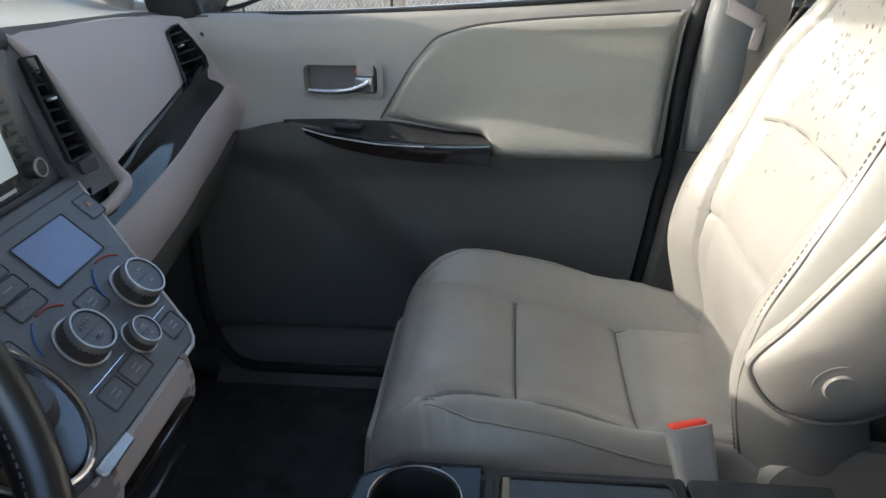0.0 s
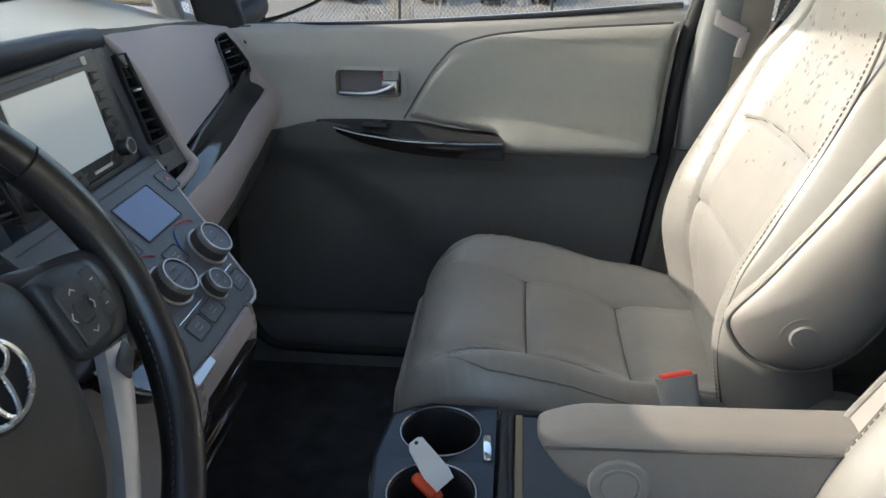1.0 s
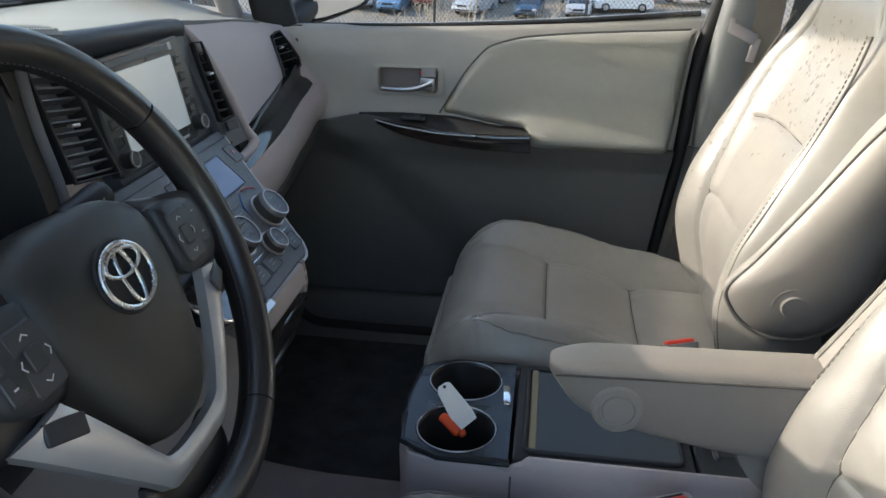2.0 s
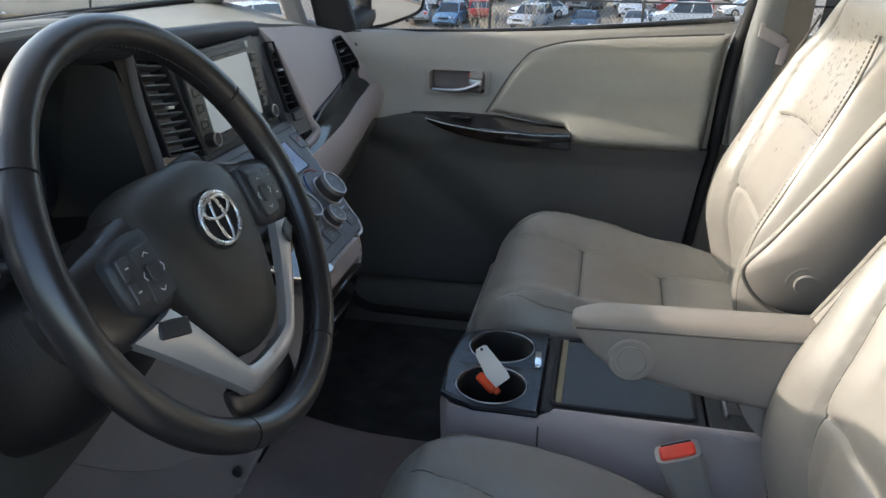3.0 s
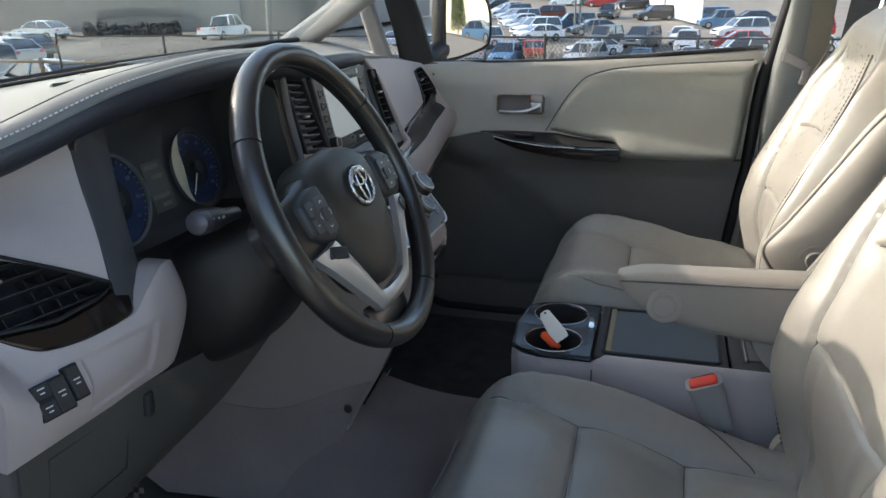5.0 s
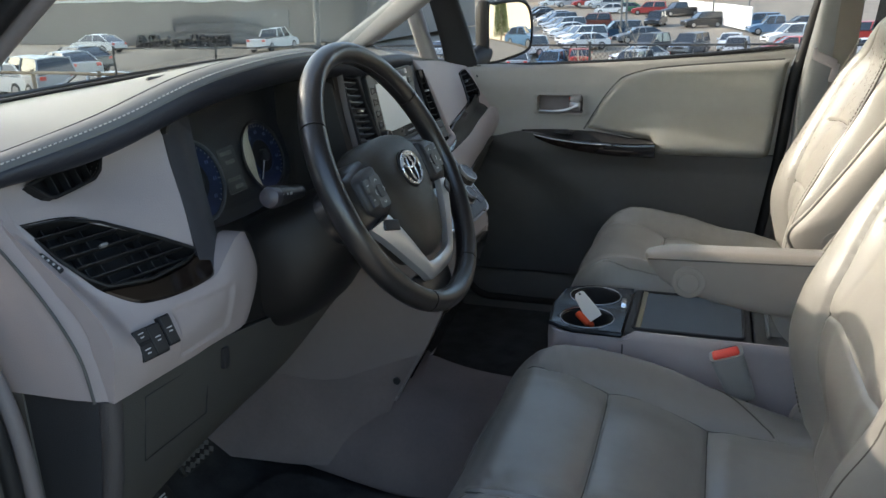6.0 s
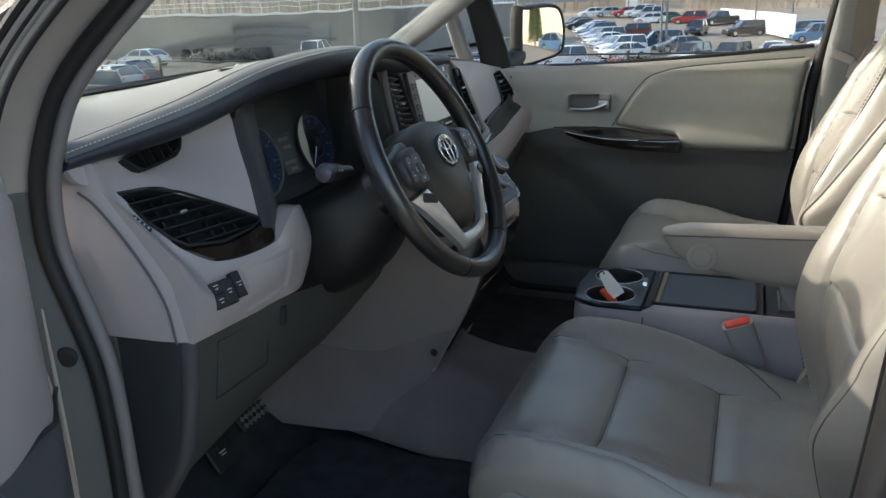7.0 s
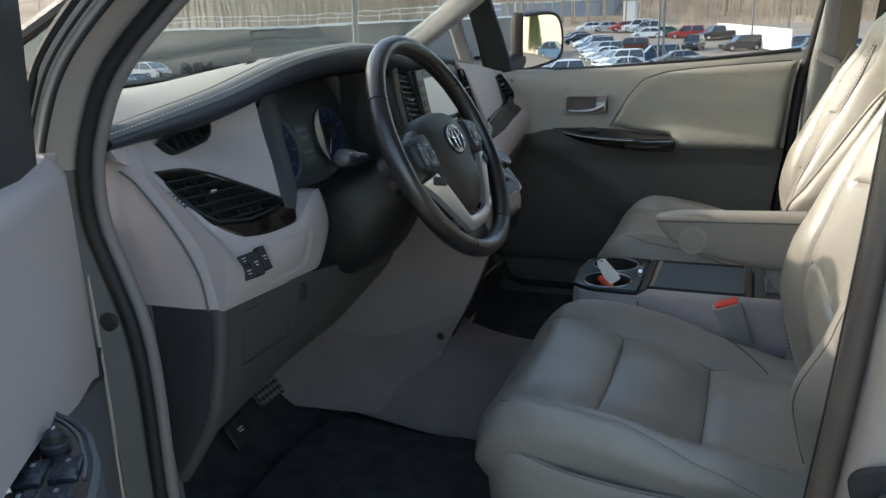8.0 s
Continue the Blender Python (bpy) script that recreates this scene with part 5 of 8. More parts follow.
part("end_roll", tube(cr([(-0.497, -0.799, 0.906), (-0.501, -0.799, 0.862), (-0.513, -0.799, 0.796), (-0.532, -0.799, 0.73), (-0.557, -0.799, 0.686), (-0.603, -0.799, 0.62)], 40), 0.013, 12), ROUNDEDGE, dash, "rounded mauve-grey edge of the knee panel")
part("fuse_hatch", tube([(-0.487, -0.755, 0.885), (-0.484, -0.635, 0.880), (-0.496, -0.640, 0.80), (-0.499, -0.758, 0.80)], 0.0008, 6, True), ENDDARK, dash)
part("bonnet_release", rbox(0.010, 0.014, 0.030, 0.003, 2, Matrix.Translation((-0.482, -0.605, 0.866))), BLACK, dash, "black bonnet release")

# driver's switch block: a wide unit and a tall one beside it
msb = axes((-0.4685, -0.741, 0.957), (0.20, 1, 0), (0.86, -0.20, 0.44))
sw = part("switch_block", merge(prism(rrect(0.036, 0.036, 0.002), 0.012, msb @ Matrix.Translation((-0.010, -0.002, 0)), 0.001), prism(rrect(0.0155, 0.036, 0.002), 0.012, msb @ Matrix.Translation((0.0175, 0.002, 0)), 0.001)), MATTBLACK, dash, "black switch block with white legends")
for cx, cy, w, h in ((-0.019, 0.0085, 0.0165, 0.0135), (-0.019, -0.0105, 0.0165, 0.0165), (-0.0010, -0.002, 0.0165, 0.032), (0.0175, 0.002, 0.0125, 0.032)):
    ms_ = msb @ Matrix.Translation((cx, cy, 0.0012))
    b = part("push_switch", prism(rrect(w, h, 0.0015), 0.003, ms_, 0.0006), BLACK, sw)
    part("legend", merge(rbox(0.0075, 0.0014, 0.0004, 0.0001, 1, ms_ @ Matrix.Translation((0, 0.0025, 0.0002))), rbox(0.0050, 0.0014, 0.0004, 0.0001, 1, ms_ @ Matrix.Translation((0, -0.002, 0.0002)))), INK, b)
slot = part("slot_marks", rbox(0.030, 0.009, 0.006, 0.002, 1, axes((-0.5515, -0.792, 1.054), (0.6, 0.25, -0.62), (0.739, -0.178, 0.65))), BLACK, dash, "black slotted wheel")
ms_ = axes((-0.5515, -0.792, 1.054), (0.6, 0.25, -0.62), (0.739, -0.178, 0.65))
part("legend", merge(*[rbox(0.0028, 0.0030, 0.0006, 0.0002, 1, ms_ @ Matrix.Translation((-0.010 + 0.0066 * k_, 0, 0.0032))) for k_ in range(4)]), INK, slot)

# instrument cluster in its dark hood
hood = []
for i in range(30):
    y = lerp(-0.595, -0.205, i / 29)
    e = min(1, min(y + 0.595, -0.205 - y) / 0.06)
    zt = lerp(1.160, 1.205, math.sqrt(max(0, 1 - (1 - e) ** 2)))
    xl = curve1([(-0.595, -0.535), (-0.54, -0.49), (-0.40, -0.475), (-0.205, -0.49)], y)
    hood.append([(xl, y, zt), (xl - 0.04, y, zt - 0.008), (-0.590, y, zt - 0.02)])
part("hood_lining", sheet(hood, 0.006, (0, 0, 1)), SHROUD, dash, "dark cluster hood")
edge_l = cr([(-0.556, -0.574, 1.228), (-0.548, -0.580, 1.206), (-0.541, -0.583, 1.174), (-0.526, -0.590, 1.130), (-0.505, -0.601, 1.072), (-0.486, -0.614, 1.018), (-0.472, -0.622, 0.985)], 24)
part("hood_side", sheet([[p + Vector((-0.004, -0.010, 0)), p + Vector((0.001, 0.004, 0)), p + Vector((-0.003, 0.024, 0)), p + Vector((-0.009, 0.044, 0)), Vector((lerp(p.x, -0.58, 0.28), p.y + 0.058, p.z)), Vector((lerp(p.x, -0.58, 0.65), p.y + 0.068, p.z)), Vector((-0.588, p.y + 0.076, p.z))] for p in edge_l], 0.006), HOODSLATE, dash, "slate side of the cluster hood")
edge_r = cr([(-0.500, -0.205, 1.205), (-0.492, -0.205, 1.14), (-0.478, -0.203, 1.07), (-0.468, -0.20, 0.99)], 16)
part("hood_side", sheet([[p + Vector((0.0, 0.010, 0)), p + Vector((0.0, -0.004, 0)), p + Vector((-0.03, -0.016, 0)), Vector((-0.588, p.y - 0.03, p.z))] for p in edge_r], 0.006), SHROUD, dash, "dark side of the cluster hood")
part("vent_frame_edge", tube([p + Vector((0.006, 0.016, 0)) for p in edge_r], 0.0085, 10, flat=0.5), EDGETRIM, dash, "grey edge beside the centre vent")
clus = part("instrument_panel", prism([(p.x, p.y) for p in cr([(-0.165, -0.06, 0), (-0.16, 0.06, 0), (-0.10, 0.10, 0), (0.05, 0.105, 0), (0.14, 0.07, 0), (0.155, -0.05, 0), (0.08, -0.088, 0), (-0.08, -0.103, 0)], 48, True)], 0.01, axes((-0.580, -0.400, 1.098), (0, 1, 0), (0.96, 0, 0.28))), mat("instrument_black", (0.018, 0.018, 0.022), 0.5, var=0.2), dash, "black instrument face with blue lit dials")
BLUE = mat("blue_dial", (0.010, 0.022, 0.075), 0.6, var=0.3, scale=30)
BLUEINK = mat("pale_blue_legend", (0.12, 0.17, 0.32), 0.5, var=0.1)
mk = axes((-0.580, -0.400, 1.098), (0, 1, 0), (0.96, 0, 0.28))
for cx, cy, r, n_marks in ((0.080, -0.022, 0.052, 9), (-0.098, -0.024, 0.054, 8)):
    md_ = mk @ Matrix.Translation((cx, cy, 0))
    d = part("dial", disc(r, 0.003, 0.001, 48, md_, r * 0.50), BLUE, clus, "navy blue dial ring")
    part("dial_centre", disc(r * 0.50, 0.002, 0.0005, 40, md_), MATTBLACK, d, "black dial centre")
    ticks, figures = [], []
    for i in range(4 * (n_marks - 1) + 1):
        a = radians(225 - 270 * i / (4 * (n_marks - 1)))
        turn_ = md_ @ Matrix.Rotation(a - math.pi / 2, 4, "Z")
        ticks.append(rbox(0.0012 if i % 4 else 0.0018, 0.0028 if i % 4 else 0.005, 0.001, 0.0002, 1, turn_ @ Matrix.Translation((0, r * 0.93, 0.0034))))
        if i % 4 == 0:
            figures += [rbox(0.0022, 0.0052, 0.0008, 0.0003, 1, md_ @ Matrix.Translation((r * 0.74 * math.cos(a) + o_, r * 0.74 * math.sin(a), 0.0034))) for o_ in ((-0.0022, 0.0022) if i > 4 else (0.0,))]
    part("dial_ticks", merge(*ticks), DIMINK, d, "pale graduations")
    part("dial_figures", merge(*figures), BLUEINK, d, "pale blue figures")
    a = radians(232)
    part("needle", rbox(0.046, 0.0026, 0.002, 0.0008, 1, md_ @ Matrix.Translation((0.021 * math.cos(a), 0.021 * math.sin(a), 0.006)) @ Matrix.Rotation(a, 4, "Z")), WHITE, d, "white needle")
    part("dial_hub", disc(0.010, 0.008, 0.002, 20, md_ @ Matrix.Translation((0, 0, 0.002))), BLACK, d)
    part("dial_shroud", tube([md_ @ Vector(((r + 0.003) * math.cos(t), (r + 0.003) * math.sin(t), 0.005)) for t in [2 * math.pi * i / 48 for i in range(48)]], 0.0028, 6, True), DASHDARK if cx < 0 else BLACK, d, "raised dial surround")
# pale crescent plate: light on the speedometer's ring, built as a part
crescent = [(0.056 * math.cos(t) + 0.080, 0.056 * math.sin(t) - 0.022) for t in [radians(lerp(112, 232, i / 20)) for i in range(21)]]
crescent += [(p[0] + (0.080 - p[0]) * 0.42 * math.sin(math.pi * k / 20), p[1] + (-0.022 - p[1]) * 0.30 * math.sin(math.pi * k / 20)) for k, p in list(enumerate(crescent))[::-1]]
part("dial_reflection", prism(crescent, 0.004, mk @ Matrix.Translation((0, 0, 0.008)), 0.0006), mat("champagne_light_patch", (0.52, 0.47, 0.36), 0.35, metal=0.3, var=0.08, scale=20), clus, "pale champagne crescent standing in for light on the speedometer")
disp = part("trip_display", rbox(0.046, 0.070, 0.002, 0.001, 1, mk @ Matrix.Translation((-0.010, -0.026, 0.001))), mat("grey_display", (0.055, 0.058, 0.057), 0.35, spec=0.3), clus, "grey trip display")
part("display_rows", merge(*[rbox(w_, 0.006, 0.0006, 0.0002, 1, mk @ Matrix.Translation((-0.012 + o_, y_, 0.0022))) for w_, o_, y_ in ((0.030, 0.0, 0.000), (0.024, 0.004, -0.014), (0.034, 0.0, -0.040), (0.020, 0.006, -0.052))]), mat("faded_segments", (0.15, 0.15, 0.135), 0.5, var=0.2, scale=60), disp, "faint lit segments")
lens = part("cluster_lens", patch([[(-0.566, -0.578, 1.008), (-0.560, -0.40, 1.000), (-0.566, -0.212, 1.008)], [(-0.562, -0.575, 1.09), (-0.556, -0.40, 1.09), (-0.562, -0.215, 1.09)], [(-0.546, -0.572, 1.170), (-0.534, -0.40, 1.196), (-0.546, -0.215, 1.170)]], 10, 10, 0.002), LENSGLASS, clus, "clear instrument lens")
lens.visible_shadow = False
part("cluster_sill", patch([[(-0.595, -0.60, 1.01), (-0.595, -0.40, 1.0), (-0.595, -0.20, 1.01)], [(-0.53, -0.60, 1.012), (-0.52, -0.40, 1.004), (-0.52, -0.20, 1.012)], [(-0.485, -0.60, 0.995), (-0.47, -0.40, 0.985), (-0.475, -0.20, 0.99)], [(-0.49, -0.60, 0.90), (-0.48, -0.40, 0.87), (-0.49, -0.17, 0.90)]], 14, 14, 0.01, (-1, 0, -1)), SHROUD, dash)

# ---- centre stack ----
stack = thing("centre_stack", "slate centre stack with touchscreen and climate controls", "console", (-0.42, 0.025, 0.9))
ms = axes((-0.483, 0.025, 1.12), (0, 1, 0), (0.98, 0, 0.21))
part("screen_surround", prism([(p.x, p.y) for p in [Vector((-0.132, 0.088, 0)), Vector((-0.10, 0.094, 0)), Vector((0.135, 0.082, 0)), Vector((0.150, 0.070, 0)), Vector((0.172, -0.085, 0)), Vector((0.10, -0.10, 0)), Vector((-0.10, -0.10, 0)), Vector((-0.102, -0.09, 0))]], 0.06, ms @ Matrix.Translation((0, 0, -0.004)), 0.003), DASHDARK, stack, "slate screen surround")
part("vent_frame", prism([(-0.232, 0.078), (-0.205, 0.086), (-0.128, 0.076), (-0.098, -0.072), (-0.102, -0.09), (-0.20, -0.09), (-0.203, -0.07)], 0.008, ms @ Matrix.Translation((0, 0, -0.022)), 0.002), SILVERPAINT, stack, "satin grey vent frame")
scr = part("display", prism(rrect(0.226, 0.132, 0.006), 0.012, ms @ Matrix.Translation((0.002, -0.006, 0.006)), 0.002), SLATEGLOSS, stack, "wide display unit with glossy grey bezel")
part("touch_screen", rbox(0.155, 0.092, 0.002, 0.001, 1, ms @ Matrix.Translation((0.0, -0.006, 0.0065))), SCREEN, scr, "pale reflecting touchscreen")
part("disc_slot", rbox(0.150, 0.009, 0.002, 0.001, 1, ms @ Matrix.Translation((0.0, 0.050, 0.0065))), DASHDARK, scr)
part("slot_icon", rbox(0.010, 0.010, 0.002, 0.002, 1, ms @ Matrix.Translation((0.082, 0.050, 0.0068))), INK, scr)
for sg in (-1, 1):
    for i in range(4):
        b = part("screen_button", rbox(0.018, 0.013, 0.002, 0.001, 1, ms @ Matrix.Translation((sg * 0.0935, 0.030 - 0.021 * i, 0.0064))), SLATEGLOSS, scr)
        part("legend", merge(rbox(0.012, 0.0014, 0.0006, 0.0002, 1, ms @ Matrix.Translation((sg * 0.0935, 0.034 - 0.021 * i, 0.0076))), rbox(0.012, 0.0014, 0.0006, 0.0002, 1, ms @ Matrix.Translation((sg * 0.0935, 0.026 - 0.021 * i, 0.0076))), rbox(0.0014, 0.008, 0.0006, 0.0002, 1, ms @ Matrix.Translation((sg * 0.0875, 0.030 - 0.021 * i, 0.0076)))), MATTBLACK, b)
    kb = part("audio_knob", merge(disc(0.0098, 0.016, 0.002, 28, ms @ Matrix.Translation((sg * 0.095, -0.054, 0.004)))), BLACK, scr, "black audio knob")
    part("knob_ring", disc(0.0099, 0.0025, 0.0007, 28, ms @ Matrix.Translation((sg * 0.095, -0.054, 0.0182)), 0.0080), SILVER, kb, "satin ring")
part("mark_bar", rbox(0.040, 0.0035, 0.001, 0.0003, 1, ms @ Matrix.Translation((0.045, -0.064, 0.0068))), INK, scr)

mh = axes((-0.375, 0.025, 0.965), (0, 1, 0), (0.677, 0, 0.735))
hv = [(-0.16, 0.118), (0.150, 0.118), (0.154, 0.106), (0.080, -0.064), (0.076, -0.074), (0.066, -0.085), (0.056, -0.090), (-0.150, -0.090), (-0.158, -0.07)]
panel = part("climate_panel", prism(hv, 0.03, mh, 0.003), DASHDARK, stack, "slate sloping climate control panel")
part("panel_edge", tube([mh @ Vector((x, y, -0.003)) for x, y in [(0.156, 0.106), (0.0825, -0.064), (0.078, -0.077), (0.067, -0.088), (0.056, -0.0925), (-0.150, -0.0925)]], 0.0022, 6), SILVERPAINT, panel, "thin silver edge")
part("panel_split", tube([mh @ Vector((-0.15, 0.104, 0.0)), mh @ Vector((0.150, 0.104, 0.0))], 0.0012, 5), BLACK, panel)
part("climate_display", prism(rrect(0.086, 0.051, 0.002), 0.002, mh @ Matrix.Translation((0.045, 0.062, 0.0012)), 0.0005), LCD, panel, "pale blue-grey climate display")
part("display_edge", tube([mh @ Vector((0.045 + x, 0.062 + y, 0.001)) for x, y in rrect(0.088, 0.053, 0.002)], 0.0008, 5, True), BLACK, panel)


def knob(x, y, r, h, text=()):
    """A tapered knob: satin foot, fluted flank, ring and dark cap."""
    k = part("climate_knob", loft([[mh @ Vector((x + q * math.cos(2 * math.pi * j / 40), y + q * math.sin(2 * math.pi * j / 40), z)) for j in range(40)] for q, z in ((r * 1.10, 0.0), (r * 1.06, h * 0.5), (r * 0.97, h * 0.90))]), KNOBSIDE, panel, "round climate knob with satin ring")
    part("knob_base", disc(r * 1.22, 0.003, 0.001, 40, mh @ Matrix.Translation((x, y, 0)), r * 1.05), KNOBRING, k, "satin foot ring")
    n = 60
    rings = []
    for rr, zz, fl in ((r * 1.02, h * 0.62, 1), (r, h * 0.94, 1), (r * 0.97, h, 0), (r * 0.89, h, 0), (r * 0.88, h * 0.93, 0)):
        rings.append([mh @ Vector((x + rr * (1 + 0.014 * fl * (j % 2)) * math.cos(2 * math.pi * j / n), y + rr * (1 + 0.014 * fl * (j % 2)) * math.sin(2 * math.pi * j / n), zz)) for j in range(n)])
    part("knob_ring", loft(rings, False), KNOBRING, k, "satin fluted ring")
    part("knob_cap", disc(r * 0.88, h * 0.93, 0.0012, 36, mh @ Matrix.Translation((x, y, 0))), DASHDARK, k)
    face_z = h * 0.93 + 0.0002
    lines = [words(tx, r * 0.30, mh @ Matrix.Translation((x, y + dy * r, face_z))) for tx, dy in zip(text, (0.36, -0.36))] if text else [rbox(r * 0.36, 0.0016, 0.0006, 0.0002, 1, mh @ Matrix.Translation((x, y + 0.36 * r, face_z))), rbox(r * 0.30, 0.0016, 0.0006, 0.0002, 1, mh @ Matrix.Translation((x, y - 0.36 * r, face_z)))]
    part("legend", merge(*lines), DIMINK, k)
    part("cap_split", rbox(r * 1.6, 0.0007, 0.0006, 0.0002, 1, mh @ Matrix.Translation((x, y, face_z))), BLACK, k)
    return k


knob(-0.037, -0.012, 0.0222, 0.021, ("AUTO", "OFF"))
knob(0.069, -0.012, 0.0222, 0.021)
knob(0.0125, -0.047, 0.0155, 0.016)
for cx in (-0.038, 0.068):
    for c0, c1, m_ in ((95, 150, mat("blue_mark", (0.03, 0.12, 0.4), 0.5)), (30, 85, mat("red_mark", (0.4, 0.05, 0.03), 0.5))):
        part("temperature_arc", tube([mh @ Vector((cx + 0.039 * math.cos(radians(a)), -0.008 + 0.039 * math.sin(radians(a)), 0.0006)) for a in range(c0 + 20, c1 + 20, 5)], 0.0010, 5), m_, panel)
for x, y, w, h, bars in ((0.130, 0.078, 0.026, 0.026, 1), (-0.040, 0.042, 0.040, 0.016, 1), (-0.040, 0.062, 0.040, 0.016, 1), (-0.040, 0.082, 0.040, 0.016, 1), (0.013, 0.006, 0.032, 0.022, 2), (-0.062, -0.062, 0.032, 0.020, 2), (-0.022, -0.062, 0.034, 0.020, 2), (0.058, -0.064, 0.030, 0.020, 2), (-0.10, 0.02, 0.03, 0.02, 1)):
    b = part("climate_button", prism(rrect(w, h, 0.002), 0.004, mh @ Matrix.Translation((x, y, 0.0010)), 0.0005), DASHDARK, panel)
    if (x, y) == (-0.040, 0.042):
        part("legend", words("MODE", 0.0056, mh @ Matrix.Translation((x, y, 0.0010))), DIMINK, b)
    else:
        part("legend", merge(*[rbox(w * 0.34, 0.0016, 0.0006, 0.0002, 1, mh @ Matrix.Translation((x, y + (0.0025 if bars > 1 else 0) - 0.005 * k, 0.0012))) for k in range(bars)]), DIMINK, b)
    part("button_gap", tube([mh @ Vector((x + a, y + c, 0.0004)) for a, c in rrect(w + 0.002, h + 0.002, 0.003)], 0.0008, 5, True), BLACK, b)
part("hazard_mark", prism([(-0.004, -0.003), (0.004, -0.003), (0, 0.004)], 0.001, mh @ Matrix.Translation((0.130, 0.080, 0.0022))), mat("faded_red_mark", (0.50, 0.20, 0.18), 0.5), panel, "hazard triangle")
for x0_, x1_ in ((-0.080, -0.014), (0.036, 0.072)):
    part("silver_line", rbox(x1_ - x0_, 0.0015, 0.0012, 0.0005, 1, mh @ Matrix.Translation(((x0_ + x1_) / 2, -0.046, 0.0006))), CHROME, panel, "thin bright line")
mg = mh @ Matrix.Translation((-0.150, -0.012, 0.004))
shift = part("shifter_plate", prism([(0.056 * math.cos(t), 0.066 * math.sin(t)) for t in [2 * math.pi * k / 40 for k in range(40)]], 0.02, mg, 0.003), GLOSSWOOD, stack, "glossy dark shifter plate")
part("shifter_ring", tube([mg @ Vector((0.058 * math.cos(t), 0.068 * math.sin(t), 0.001)) for t in [2 * math.pi * k / 60 for k in range(60)]], 0.003, 8, True), CHROME, shift, "chrome ring")
part("shifter_boot", disc(0.030, 0.030, 0.012, 28, mg), WHEELHIDE, shift, "black leather boot")
part("shifter_tab", rbox(0.05, 0.012, 0.006, 0.002, 1, mg @ Matrix.Translation((0.03, -0.080, 0.0))), SILVER, shift)
# pale sides of the stack running down to the tunnel
for sg, y0 in ((1, 0.085), (-1, -0.135)):
    rows = []
    for k in range(26):
        t = k / 25
        z = lerp(0.905, 0.57, t)
        xr = curve1([(0.43, -0.475), (0.55, -0.440), (0.70, -0.365), (0.80, -0.325), (0.88, -0.302), (0.905, -0.305)], z)
        yy = y0 + sg * curve1([(0.43, 0.05), (0.6, 0.015), (0.8, 0.0), (0.9, -0.012)], z)
        row = []
        for j in range(14):
            f = j / 13
            row.append((lerp(xr, -0.98, f), yy + sg * (0.030 * smooth(0, 0.35, f) + 0.025 * smooth(0.2, 1.0, f)) - sg * 0.016 * (1 - min(1, f / 0.06)) ** 2, z))
        rows.append(row)
    part("side_panel", sheet(rows, 0.008, (0, -sg, 0)), STACKSIDE, stack, "pale grey side panel of the stack")
front = []
for k in range(26):
    z = lerp(0.903, 0.56, k / 25)
    xr = curve1([(0.43, -0.475), (0.55, -0.440), (0.70, -0.365), (0.80, -0.325), (0.88, -0.302), (0.905, -0.305)], z)
    ya = 0.085 + curve1([(0.43, 0.05), (0.6, 0.015), (0.8, 0.0), (0.9, -0.012)], z) - 0.016
    yb = -0.135 - curve1([(0.43, 0.05), (0.6, 0.015), (0.8, 0.0), (0.9, -0.012)], z) + 0.016
    front.append([(xr - 0.02 * (abs(2 * f - 1) < 0.7) * (0.55 < z < 0.87), lerp(yb, ya, f), z) for f in [j / 12 for j in range(13)]])
part("stack_face", sheet(front, 0.01, (-1, 0, 0)), PANEL, stack, "pale grey lower face of the stack")
inset = [[(r[j][0] + (0.022 if 2 <= j <= 10 else 0.002) + 0.003, r[j][1], r[j][2]) for j in range(1, 12)] for r in front if 0.60 < r[0][2] < 0.862]
part("stack_pocket", sheet(inset, 0.01, (-1, 0, 0)), GLOSSWOOD, stack, "glossy black pocket at the foot of the stack")
for zz in (0.86, 0.80, 0.74):
    part("pocket_trim", rbox(0.012, 0.15, 0.006, 0.002, 1, Matrix.Translation((curve1([(0.70, -0.365), (0.80, -0.325), (0.88, -0.302)], zz) + 0.002, -0.025, zz))), GLOSSWOOD, stack)
part("side_clip", disc(0.0075, 0.004, 0.001, 20, axes((-0.425, -0.158, 0.615), (1, 0, 0), (0, -1, 0))), BLACK, stack, "black plastic plug")

# ---- steering wheel and column ----
wheel = thing("steering_wheel", "black leather steering wheel with silver lower spokes", "steering wheel", (-0.34, -0.397, 1.05))
RW, rw = 0.1876, 0.0150
mw = axes((-0.319, -0.396, 1.069), (0, 1, 0), (0.899, 0, 0.438))

mr = mw @ Matrix.Translation((0.002, 0, 0.010))


def rim_arc(a0, a1, n):
    rings = []
    for i in range(n):
        a = radians(lerp(a0, a1, i / (n - 1)))
        c, s = math.cos(a), math.sin(a)
        thick = 1.0 + 0.10 * math.exp(-((math.degrees(a) % 360 - 20) / 18) ** 2) + 0.10 * math.exp(-((math.degrees(a) % 360 - 160) / 18) ** 2)
        rings.append([mr @ Vector(((RW + rw * thick * math.cos(t)) * c, (RW + rw * thick * math.cos(t)) * s, rw * 1.12 * math.sin(t))) for t in [2 * math.pi * j / 18 for j in range(18)]])
    return loft(rings)


